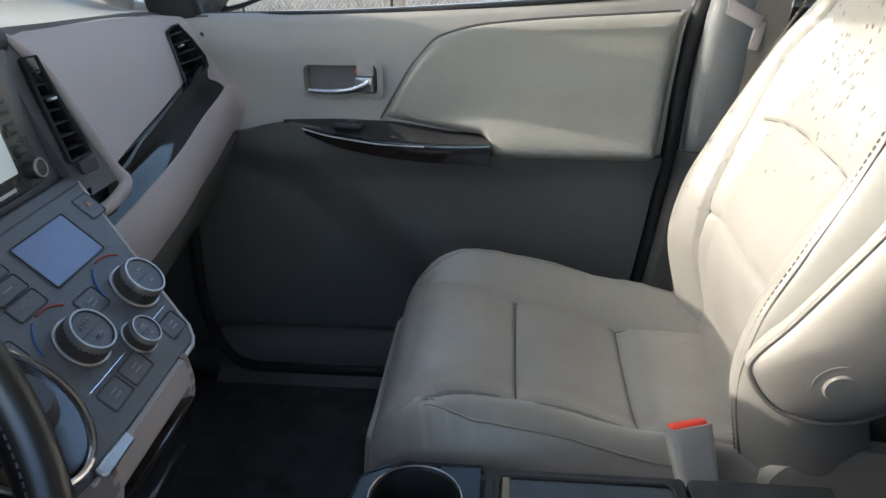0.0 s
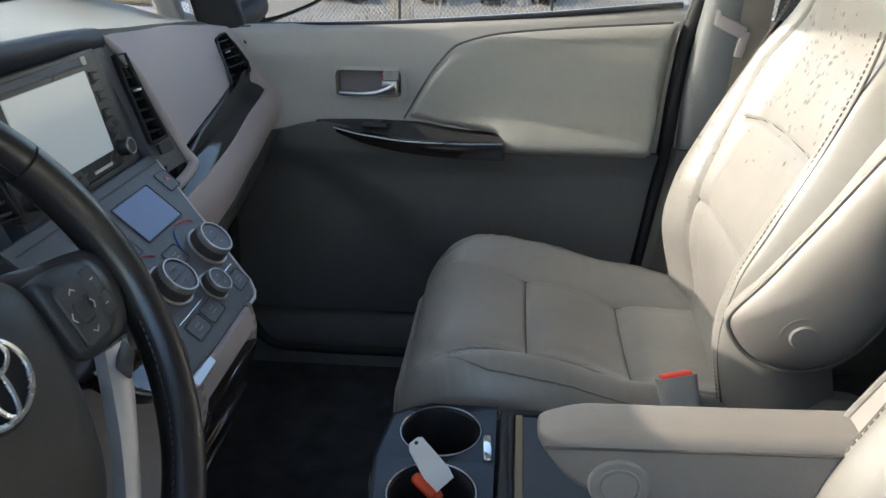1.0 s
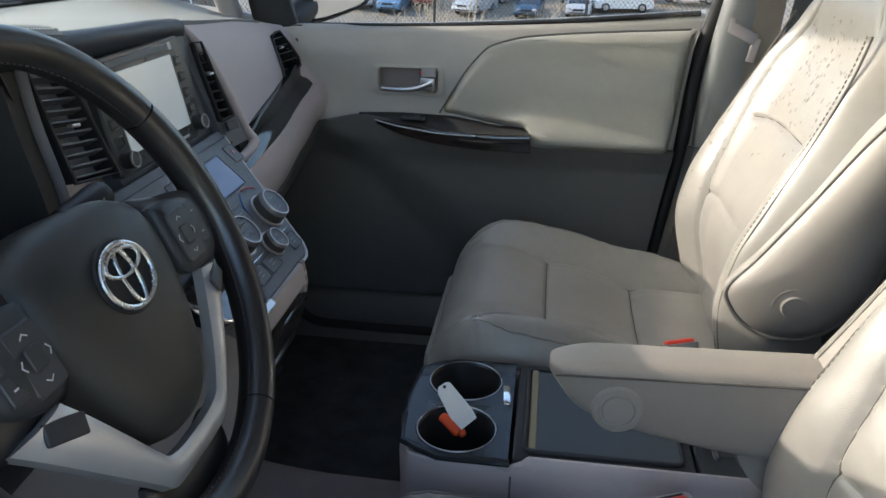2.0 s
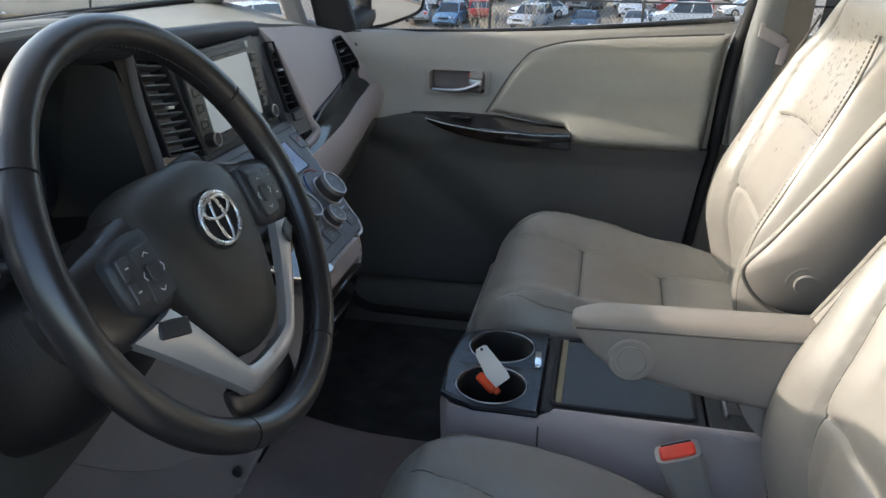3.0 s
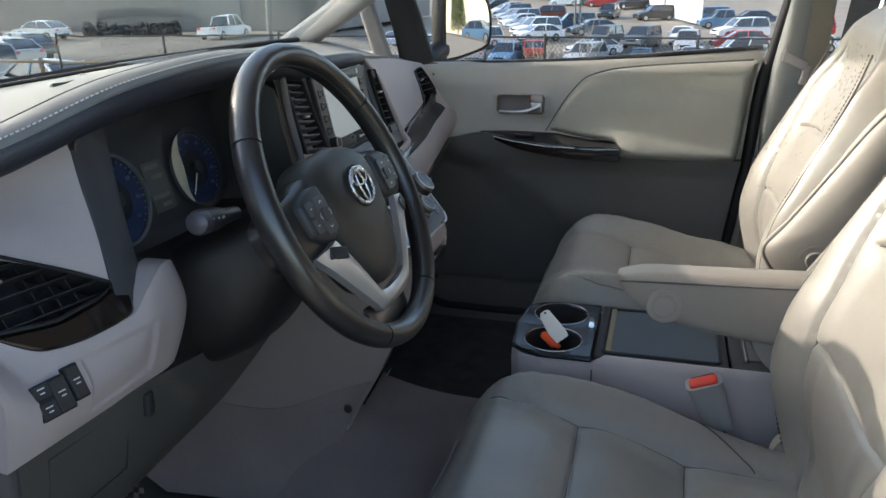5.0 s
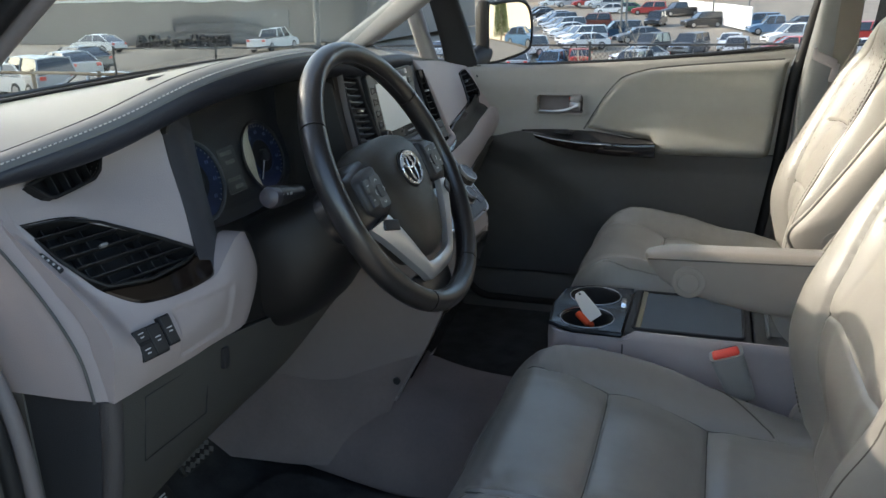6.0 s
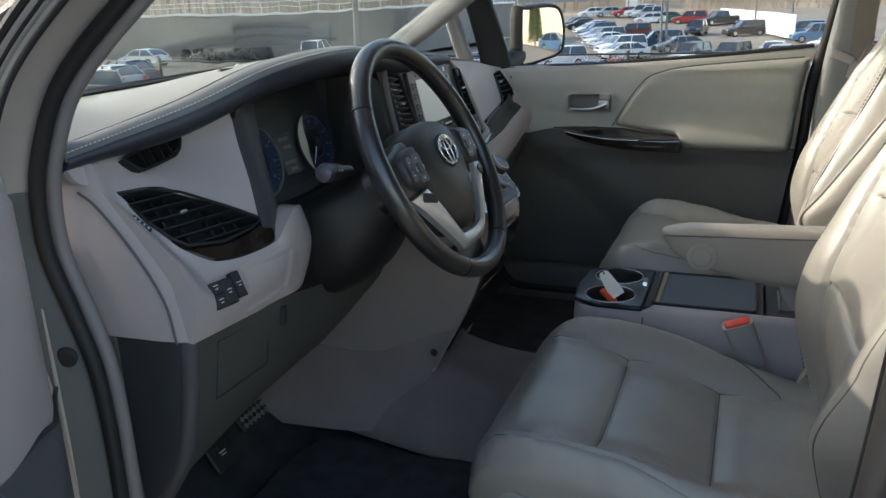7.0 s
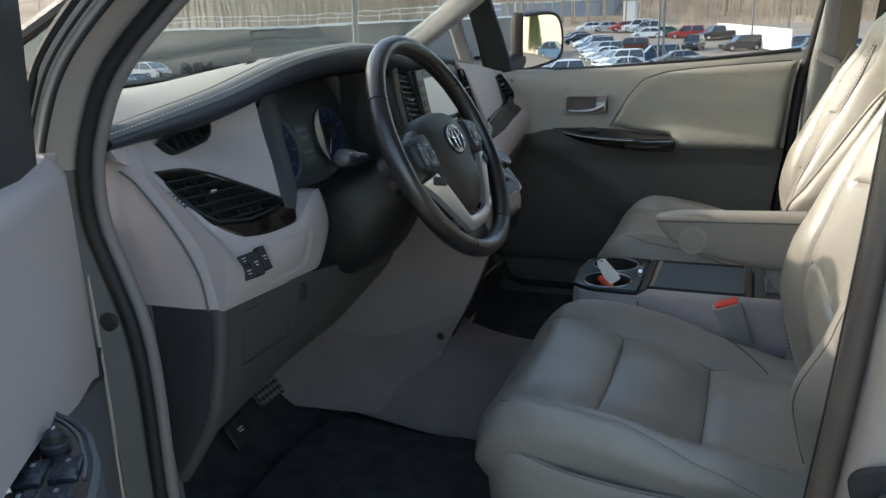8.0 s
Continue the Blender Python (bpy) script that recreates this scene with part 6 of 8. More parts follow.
joints = [32, 148, 242, 298]
for a, b in zip(joints, joints[1:] + [joints[0] + 360]):
    part("rim_section", rim_arc(a + 0.35, b - 0.35, max(12, int((b - a) / 3))), WHEELHIDE, wheel, "black leather rim section")
part("rim_core", tube([mr @ Vector((RW * math.cos(a), RW * math.sin(a), 0)) for a in [2 * math.pi * i / 90 for i in range(90)]], rw * 0.93, 14, True), BLACK, wheel)
part("rim_stitching", stitches([mr @ Vector(((RW - rw * 0.99) * math.cos(a), (RW - rw * 0.99) * math.sin(a), 0.002)) for a in [2 * math.pi * i / 180 for i in range(181)]], 0.006, 0.0010), BLACK, wheel)


def dome(outline, base, top, k=5, power=2.0):
    """A cushion-like cap over an outline in the wheel's plane."""
    c = sum((Vector((*p, 0)) for p in outline), Vector()) / len(outline)
    rings = [[mw @ Vector((p[0], p[1], base)) for p in outline]]
    for i in range(k + 1):
        f = i / k
        sc = math.cos(f * math.pi / 2 * 0.92)
        rings.append([mw @ Vector((c.x + (p[0] - c.x) * lerp(1, sc, 0.93), c.y + (p[1] - c.y) * lerp(1, sc, 0.93), lerp(base + 0.006, top, math.sin(f * math.pi / 2) ** (1 / power)))) for p in outline])
    return loft(rings)


hub = [(p.x, p.y) for p in cr([(-0.085, 0.036, 0), (-0.055, 0.056, 0), (0, 0.062, 0), (0.055, 0.056, 0), (0.085, 0.036, 0), (0.088, 0.0, 0), (0.080, -0.038, 0), (0.061, -0.083, 0), (0.037, -0.113, 0), (0, -0.123, 0), (-0.037, -0.113, 0), (-0.061, -0.083, 0), (-0.078, -0.035, 0), (-0.088, 0, 0)], 64, True)]
part("airbag_cover", dome(hub, -0.03, 0.034, 8, 2.6), HUBSKIN, wheel, "black airbag cover")
for sg in (-1, 1):
    sp = [(sg * x, y) for x, y in ((0.070, 0.040), (0.120, 0.036), (0.178, 0.020), (0.180, -0.020), (0.155, -0.045), (0.10, -0.048), (0.065, -0.03))]
    part("spoke", dome([(p.x, p.y) for p in cr([(x, y, 0) for x, y in sp], 40, True)], -0.025, 0.017, 5, 3.5), WHEELHIDE, wheel)
    pad = [(sg * x, y) for x, y in ((0.083, 0.024), (0.090, 0.031), (0.118, 0.029), (0.139, 0.022), (0.144, 0.012), (0.143, -0.014), (0.136, -0.026), (0.112, -0.036), (0.092, -0.034), (0.083, -0.022))]
    pd = part("switch_pad", dome([(p.x, p.y) for p in cr([(x, y, 0) for x, y in pad], 40, True)], -0.01, 0.029, 6, 5), BLACK, wheel, "black thumb switches")
    pad_at = mw @ Matrix.Translation((sg * 0.104, -0.004, 0.0290))
    ring_button = part("thumb_button", prism(rrect(0.030, 0.046, 0.005), 0.006, pad_at, 0.0012), THUMBGREY, pd, "four-way thumb button")
    part("centre_button", prism(rrect(0.014, 0.017, 0.003), 0.003, pad_at @ Matrix.Translation((0, 0, 0.0014)), 0.0008), BLACK, ring_button)
    part("legend", merge(*[rbox(0.0050, 0.0010, 0.0004, 0.0001, 1, pad_at @ Matrix.Rotation(radians(90 * k), 4, "Z") @ Matrix.Translation((h_, 0.0155 if k % 2 == 0 else 0.0125, 0.0002)) @ Matrix.Rotation(radians(ang), 4, "Z")) for k in range(4) for h_, ang in ((-0.0016, 35), (0.0016, -35))]), INK, ring_button)
    for by in (0.009, -0.011):
        slim = part("thumb_button", prism(rrect(0.015, 0.018, 0.002), 0.005, mw @ Matrix.Translation((sg * 0.1290, by, 0.0285)), 0.001), THUMBGREY, pd)
        part("legend", rbox(0.004, 0.0012, 0.0004, 0.0001, 1, mw @ Matrix.Translation((sg * 0.1290, by, 0.0287))), INK, slim)
    # silver lower spoke from the side to the bottom
    a = cr([(sg * 0.146, -0.042, 0.014), (sg * 0.124, -0.066, 0.016), (sg * 0.090, -0.102, 0.014), (sg * 0.059, -0.134, 0.011), (sg * 0.046, -0.147, 0.008), (sg * 0.030, -0.151, 0.006), (sg * 0.0, -0.152, 0.005)], 30)
    b = cr([(sg * 0.104, -0.036, 0.024), (sg * 0.090, -0.056, 0.024), (sg * 0.070, -0.086, 0.022), (sg * 0.050, -0.114, 0.018), (sg * 0.040, -0.124, 0.016), (sg * 0.020, -0.128, 0.015), (sg * 0.0, -0.129, 0.014)], 30)
    rows = [[mw @ a[i].lerp(b[i], t) + (mw.to_3x3() @ Vector((0, 0, 0.006 * math.sin(math.pi * t)))) for t in [k / 6 for k in range(7)]] for i in range(30)]
    part("silver_spoke", sheet(rows, 0.010, mw.to_3x3() @ Vector((0, 0, -1))), SPOKESILVER, wheel, "satin silver lower spoke")
    part("spoke_switch", rbox(0.030, 0.015, 0.004, 0.004, 3, mw @ Matrix.Translation((sg * 0.114, -0.0495, 0.0262)) @ Matrix.Rotation(radians(sg * 20), 4, "Z") @ Matrix.Rotation(radians(sg * 12), 4, "Y")), BLACK, wheel)
part("bottom_bridge", dome([(p.x, p.y) for p in cr([(-0.054, -0.136, 0), (0, -0.147, 0), (0.054, -0.136, 0), (0.05, -0.178, 0), (0, -0.186, 0), (-0.05, -0.178, 0)], 30, True)], -0.014, -0.004, 4), WHEELHIDE, wheel)
badge = part("badge", merge(tube([mw @ Vector((0.029 * math.cos(a), 0.002 + 0.0235 * math.sin(a), 0.0370)) for a in [2 * math.pi * i / 48 for i in range(48)]], 0.0020, 8, True),
                            tube([mw @ Vector((0.0085 * math.cos(a), 0.001 + 0.021 * math.sin(a), 0.0375)) for a in [2 * math.pi * i / 36 for i in range(36)]], 0.0016, 8, True),
                            tube([mw @ Vector((0.021 * math.cos(a), 0.012 + 0.0095 * math.sin(a), 0.0378)) for a in [2 * math.pi * i / 36 for i in range(36)]], 0.0016, 8, True)), BADGE, wheel, "chrome oval badge")
part("badge_well", disc(0.033, 0.003, 0.001, 40, mw @ Matrix.Translation((0, 0.002, 0.0325)) @ Matrix.Diagonal((1, 0.85, 1, 1))), MATTBLACK, wheel)

column = thing("steering_column", "black plastic steering column shroud with control stalks", "steering column", (-0.45, -0.397, 0.98))
rings = []
ax = Vector((0.899, 0, 0.438))
for i in range(14):
    f = i / 13
    c = Vector((-0.345, -0.396, 1.050)) - ax * 0.20 * f + Vector((0, 0, -0.012 * f))
    w, hu, hd = lerp(0.060, 0.115, smooth(0, 0.7, f)), lerp(0.040, 0.055, f), lerp(0.050, 0.120, smooth(0, 0.8, f))
    up = Vector((-0.438, 0, 0.899))
    rings.append([c + Vector((0, 1, 0)) * w * math.copysign(abs(math.cos(u)) ** 0.7, math.cos(u)) + up * (hu if math.sin(u) > 0 else hd) * math.copysign(abs(math.sin(u)) ** 0.7, math.sin(u)) for u in [2 * math.pi * j / 32 for j in range(32)]])
part("shroud", loft(rings), SHROUD, column, "black plastic shroud")
for sg, lab in ((-1, "lamp stalk with grey tip"), (1, "wiper stalk with white legends")):
    root, tip = Vector((-0.425, -0.396 + sg * 0.075, 1.062)), Vector((-0.410, -0.396 + sg * 0.175, 1.080))
    st = part("stalk", merge(tube([root, root.lerp(tip, 0.55)], [0.009, 0.010], 14), tube([root.lerp(tip, 0.5), root.lerp(tip, 0.9), tip], [0.0125, 0.0145, 0.0135], 18)), BLACK, column, lab)
    tipo = part("stalk_tip", tube([tip - (tip - root) * 0.10, tip - (tip - root) * 0.02, tip + (tip - root).normalized() * 0.006, tip + (tip - root).normalized() * 0.010], [0.0140, 0.0145, 0.0125, 0.007], 20), STALKTIP if sg < 0 else BLACK, st)
    part("legend", merge(*[rbox(0.002, 0.006, 0.003, 0.0004, 1, Matrix.Translation(root.lerp(tip, 0.62 + 0.14 * k) + Vector((0.0128, 0, 0.003)))) for k in range(3)]), INK, st)

# ---- centre console between the seats ----
CONSOLEGREY = mat("mauve_grey_console_plastic", (0.46, 0.405, 0.400), 0.46, var=0.05, scale=5, bump=0.18, bscale=700, kind="grain")
con = thing("centre_console", "grey centre console with slate top and twin cup holders", "centre console", (0.1, 0, 0.44))
Y0, Y1, ZT = -0.112, 0.112, 0.742
rings = []
prof = cr([(0.36, Y1, 0), (0.10, Y1, 0), (-0.10, Y1 - 0.004, 0), (-0.145, Y1 - 0.03, 0), (-0.158, 0.0, 0), (-0.145, Y0 + 0.03, 0), (-0.10, Y0 + 0.004, 0), (0.10, Y0, 0), (0.36, Y0, 0)], 80)
rows = []
for z, k, b in ((ZT + 0.0005, 0.905, 0), (ZT + 0.0038, 0.925, 0), (ZT + 0.0036, 0.955, 0), (ZT - 0.001, 0.985, 0), (ZT - 0.012, 1.0, 0), (0.70, 1.015, 0), (0.62, 1.0, 0.0), (0.55, 0.96, 0), (0.47, 0.93, 0), (0.42, 0.92, 0)):
    row = []
    for p in prof:
        g = 1.0 if p.y > 0 else smooth(0.0, -0.02, p.x)
        kk, zz = lerp(k, max(k, 0.985), g), lerp(z, min(z, ZT - 0.010), g)
        row.append((0.1 + (p.x - 0.1) * (1 + (kk - 1) * 0.5), p.y * kk, zz))
    rows.append(row)
part("console_body", sheet(rows, 0.008), CONSOLEGREY, con, "pale grey console sides")
part("side_split", tube([(-0.012, Y0 * 1.012 - 0.001, z) for z in (ZT - 0.02, 0.70, 0.66)], 0.0014, 5), DARKDOOR, con)


def holed(x0, x1, y0, y1, cx, cy, r, z, n=40, lip=0.0):
    """A plate with a round hole, as a ring of quads."""
    V, F = [], []
    for j in range(n):
        a = 2 * math.pi * j / n
        c, s = math.cos(a), math.sin(a)
        t = min((x1 - cx) / c if c > 1e-6 else 1e9, (x0 - cx) / c if c < -1e-6 else 1e9, (y1 - cy) / s if s > 1e-6 else 1e9, (y0 - cy) / s if s < -1e-6 else 1e9)
        V += [(cx + c * t, cy + s * t, z), (cx + c * (r + 0.004), cy + s * (r + 0.004), z + 0.001), (cx + c * r, cy + s * r, z - 0.003)]
    for j in range(n):
        k = (j + 1) % n
        F += [[3 * j, 3 * k, 3 * k + 1, 3 * j + 1], [3 * j + 1, 3 * k + 1, 3 * k + 2, 3 * j + 2]]
    # corners of the plate
    for px, py in ((x0, y0), (x1, y0), (x1, y1), (x0, y1)):
        a = math.atan2(py - cy, px - cx) % (2 * math.pi)
        j = int(a / (2 * math.pi) * n)
        V.append((px, py, z))
        F.append([3 * j, len(V) - 1, 3 * ((j + 1) % n)])
    # rounded front corner on the outer side
    out = 1 if abs(y1) > abs(y0) else -1
    kx, ky, kr = x0 + 0.048, (y1 if out > 0 else y0) - out * 0.048, 0.048
    for q, (px, py, pz) in enumerate(V):
        d = math.hypot(px - kx, py - ky)
        if px < kx and (py - ky) * out > 0 and d > kr:
            V[q] = (kx + (px - kx) * kr / d, ky + (py - ky) * kr / d, pz)
    return V, F


RC = 0.047
cups = ((-0.083, -0.056), (-0.083, 0.056))
part("cup_plate", merge(holed(-0.150, -0.016, -0.108, 0.0, *cups[0], RC, ZT), holed(-0.150, -0.016, 0.0, 0.108, *cups[1], RC, ZT)), CONSOLETOP, con, "glossy black cup holder plate")
part("plate_rim", tube([(-0.014, -0.110, ZT - 0.004), (-0.10, -0.110, ZT - 0.004), (-0.145, -0.085, ZT - 0.004), (-0.153, 0, ZT - 0.004), (-0.145, 0.085, ZT - 0.004), (-0.10, 0.110, ZT - 0.004), (-0.014, 0.110, ZT - 0.004)], 0.005, 8), CONSOLETOP, con)
for cx, cy in cups:
    prof2 = [(RC + 0.001, ZT - 0.002), (RC - 0.002, ZT - 0.012), (RC - 0.005, ZT - 0.075), (RC - 0.012, ZT - 0.082), (0.001, ZT - 0.083)]
    part("cup_well", loft([[(cx + r * math.cos(2 * math.pi * j / 40), cy + r * math.sin(2 * math.pi * j / 40), z) for j in range(40)] for r, z in prof2], False), RUBBER, con, "deep black cup well")
    part("cup_ring", tube([(cx + (RC + 0.002) * math.cos(2 * math.pi * j / 48), cy + (RC + 0.002) * math.sin(2 * math.pi * j / 48), ZT + 0.001) for j in range(48)], 0.0009, 7, True), SILVER, con, "thin silver ring")
part("release_tab", rbox(0.010, 0.046, 0.006, 0.002, 2, Matrix.Translation((-0.025, 0.024, ZT + 0.002)) @ Matrix.Rotation(radians(4), 4, "Z")), CHROME, con, "bright release tab")
lid = part("lid", prism(rrect(0.212, 0.216, 0.006), 0.025, axes((0.095, 0, ZT + 0.002), (1, 0, 0), (0, 0, 1)), 0.002), ENDDARK, con, "slate sliding tray lid")
m_l = axes((0.095, 0, ZT + 0.003), (1, 0, 0), (0, 0, 1))
O = rrect(0.186, 0.186, 0.010)
part("tray_edge", tube([m_l @ Vector((x, y, 0.001)) for x, y in O], 0.0028, 7, True), ENDDARK, lid)
part("tray_mat", prism(rrect(0.178, 0.178, 0.008), 0.002, axes((0.097, 0, ZT + 0.0035), (1, 0, 0), (0, 0, 1)), 0.0005), mat("slate_rubber", (0.032, 0.040, 0.047), 0.42, var=0.12, scale=5, bump=0.08, bscale=500), lid, "slate rubber tray mat")
part("brass_strip", rbox(0.0090, 0.180, 0.003, 0.001, 1, Matrix.Translation((0.0115, 0, ZT + 0.0045))), GOLD, lid, "dull brass strip")
rear = part("rear_tray", prism(rrect(0.15, 0.216, 0.006), 0.025, axes((0.280, 0, ZT + 0.002), (1, 0, 0), (0, 0, 1)), 0.002), ENDDARK, con, "slate rear tray")
part("rear_socket", rbox(0.030, 0.10, 0.006, 0.003, 1, Matrix.Translation((0.242, -0.02, ZT + 0.001))), BLACK, rear)
part("socket_lip", rbox(0.006, 0.11, 0.008, 0.002, 1, Matrix.Translation((0.228, -0.02, ZT + 0.004))), DASHDARK, rear)

tag = thing("key_tag", "white card tag with orange-red clip standing in the cup holder", "key tag", (-0.075, -0.05, 0.665))
mt = axes((-0.090, -0.014, 0.748), (0.050, -0.040, -0.042), (0.15, -0.72, 0.68)) @ Matrix.Scale(0.86, 4)
part("card", prism([(-0.036, 0.008), (-0.032, 0.013), (0.020, 0.018), (0.034, 0.016), (0.036, -0.016), (0.020, -0.018), (-0.028, -0.012), (-0.036, -0.006)], 0.0012, mt, 0.0003), PAPER, tag, "white card")
part("card_hole", disc(0.0026, 0.0006, 0.0001, 16, mt @ Matrix.Translation((-0.031, 0.002, 0.0001))), BLACK, tag)
part("clip", merge(rbox(0.040, 0.016, 0.012, 0.006, 3, mt @ Matrix.Translation((0.020, -0.022, -0.004)) @ Matrix.Rotation(radians(10), 4, "Z")), rbox(0.020, 0.012, 0.010, 0.004, 2, mt @ Matrix.Translation((0.036, -0.014, -0.006)))), ORANGE, tag, "orange-red plastic clip")

# carpeted tunnel between the stack and the console
rows = []
for i in range(30):
    x = lerp(-0.98, -0.10, i / 29)
    top = curve1([(-0.98, 0.60), (-0.60, 0.60), (-0.46, 0.58), (-0.38, 0.552), (-0.30, 0.538), (-0.10, 0.53)], x)
    foot = curve1([(-0.98, 0.11), (-0.817, 0.125), (-0.582, 0.178), (-0.348, 0.218), (-0.10, 0.225)], x)
    rows.append([(x, -0.022 + foot * u, 0.425 + (top - 0.425) * (1 - abs(u) ** 3.4) ** 1.2) for u in [lerp(-1, 1, j / 36) for j in range(37)]])
flank = []
for sg, y0 in ((1, 0.085), (-1, -0.135)):
    skin = []
    for k in range(16):
        row = []
        for j in range(16):
            f = j / 15
            z = lerp(0.66 - 0.055 * smooth(0.0, 0.25, f) + 0.03 * smooth(0.3, 0.8, f), 0.43, k / 15)
            xr = curve1([(0.43, -0.475), (0.55, -0.440), (0.70, -0.365)], z) - 0.004
            yy = y0 + sg * curve1([(0.43, 0.05), (0.6, 0.015), (0.8, 0.0)], z)
            row.append((lerp(xr, -0.98, f), yy + sg * (0.0018 + 0.030 * smooth(0, 0.35, f) + 0.025 * smooth(0.2, 1.0, f)) - sg * 0.012 * (1 - min(1, f / 0.08)) ** 2, z))
        skin.append(row)
    flank.append(sheet(skin, 0.003, (0, -sg, 0)))
tagged(part("tunnel", merge(sheet(rows, 0.01, (0, 0, -1)), *flank), TUNNELPILE), "mid-grey carpeted tunnel between the footwells", "tunnel", kind="structure")

# ---- footwells ----
def floor_mat(label, outline, z):
    O = [(p.x, p.y) for p in cr([(a, b, 0) for a, b in outline], 50, True)]
    m = tagged(part("floor_mat", prism(O, 0.012, Matrix.Translation((0, 0, z)), 0.003), MATPILE), label, "floor mat")
    return m


floor_mat("black carpet mat in the passenger footwell", [(-0.58, 0.18), (-0.40, 0.17), (-0.20, 0.17), (-0.05, 0.20), (-0.05, 0.66), (-0.25, 0.70), (-0.50, 0.71), (-0.66, 0.66), (-0.68, 0.30)], 0.424)
floor_mat("black carpet mat in the driver footwell", [(-0.64, -0.24), (-0.45, -0.25), (-0.20, -0.22), (-0.08, -0.28), (-0.08, -0.66), (-0.30, -0.71), (-0.50, -0.71), (-0.64, -0.68), (-0.68, -0.40)], 0.424)

brake = thing("brake_pedal", "grey rubber brake pedal with diamond studs", "pedal", (-0.72, -0.44, 0.62))
mb = axes((-0.695, -0.435, 0.585), (0, 1, 0), (0.80, 0, 0.60))
part("pedal_pad", prism(rrect(0.085, 0.060, 0.010), 0.012, mb, 0.003), RUBBER, brake, "ribbed rubber pad")
for i in range(6):
    for j in range(4):
        part("stud", rbox(0.009, 0.009, 0.004, 0.001, 1, mb @ Matrix.Translation((-0.033 + 0.0132 * i, -0.021 + 0.014 * j, 0.0015)) @ Matrix.Rotation(radians(45), 4, "Z")), PEDALSTUD, brake)
part("pedal_arm", tube(cr([(-0.705, -0.435, 0.59), (-0.76, -0.44, 0.66), (-0.80, -0.44, 0.78), (-0.82, -0.44, 0.95)], 12), 0.009, 8), BLACK, brake)
acc = thing("foot_pedal", "small black foot pedal with pale bars", "pedal", (-0.75, -0.46, 0.45))
ma = axes((-0.745, -0.468, 0.495), (0, 1, 0), (0.80, -0.1, 0.55))
part("pedal_pad", prism(rrect(0.055, 0.060, 0.010), 0.014, ma, 0.003), RUBBER, acc)
part("pad_mark", merge(rbox(0.016, 0.003, 0.002, 0.0005, 1, ma @ Matrix.Translation((0.004, 0.006, 0.0005))), rbox(0.012, 0.003, 0.002, 0.0005, 1, ma @ Matrix.Translation((0.004, 0.0, 0.0005)))), INK, acc)
part("pedal_arm", tube(cr([(-0.755, -0.468, 0.50), (-0.80, -0.47, 0.56), (-0.82, -0.47, 0.70)], 10), 0.007, 8), BLACK, acc)


# ---- driver's door opening ----
SEAL = [(0.30, -0.745, 1.60), (0.05, -0.765, 1.59), (-0.16, -0.785, 1.545), (-0.34, -0.815, 1.435), (-0.485, -0.845, 1.318), (-0.572, -0.858, 1.238), (-0.615, -0.862, 1.167), (-0.636, -0.863, 1.105), (-0.638, -0.863, 1.030),
        (-0.614, -0.863, 0.953), (-0.594, -0.863, 0.880), (-0.588, -0.863, 0.787), (-0.590, -0.863, 0.640), (-0.585, -0.863, 0.53), (-0.55, -0.863, 0.475), (-0.40, -0.863, 0.462), (0.10, -0.863, 0.462), (0.20, -0.863, 0.49), (0.245, -0.863, 0.60), (0.262, -0.862, 0.79),
        (0.275, -0.860, 0.92), (0.287, -0.855, 1.06), (0.297, -0.845, 1.18), (0.315, -0.82, 1.36), (0.325, -0.78, 1.50)]
seal = cr(SEAL, 150, True)
frame_body = thing("door_frame", "champagne painted driver door opening with black rubber seal", "car body", (-0.2, -0.88, 0.40), kind="structure")
part("door_seal", tube(seal, 0.0095, 10, True), RUBBER, frame_body, "black rubber door seal")
part("seal_lip", tube([p + Vector((p.x + 0.15, 0, p.z - 1.0)).normalized() * -0.007 + Vector((0, 0.018, 0)) for p in cr(SEAL[1:15], 120)], 0.0095, 10), EDGETRIM, frame_body, "mauve-grey trim edge inside the seal")
part("inner_seal", tube([p + Vector((0, 0.013, 0)) for p in cr(SEAL[14:] + SEAL[:2], 80)], 0.0065, 8), RUBBER, frame_body, "dark inner edge of the seal")
# brown tube over the black seal: sunlight on rubber put into its colour
part("sunlit_pillar_seal", tube([p + Vector((0.004, -0.010, 0)) for p in cr(SEAL[17:24], 60)], 0.0125, 12), mat("sunlit_rubber_brown", (0.085, 0.070, 0.060), 0.38, var=0.1, scale=8, spec=0.6), frame_body, "centre pillar seal toned brown as if in sun")
# painted rebate all round: from the seal outwards
mid = Vector((-0.15, -0.863, 1.0))
rows = []
for p in seal:
    o = Vector((p.x - mid.x, 0, p.z - mid.z))
    o = o.normalized()
    wide = 1.0 if p.x > 0 else lerp(1.0, 0.10, smooth(1.12, 1.22, p.z))
    rows.append([p + Vector((0, 0.010, 0)) + o * 0.006, p + o * 0.010, p + o * 0.016 + Vector((0, -0.012, 0)), p + o * 0.022 + Vector((0, -0.035, 0)), p + o * 0.026 + Vector((0, -0.048, 0)), p + o * 0.034 + Vector((0, -0.054, 0)), p + o * (0.034 + 0.066 * wide) + Vector((0, -0.060, 0)), p + o * (0.034 + 0.126 * wide) + Vector((0, -0.055, 0))])
rows.append(rows[0])
part("painted_rebate", sheet(rows), PAINT, frame_body, "champagne painted metal rebate")
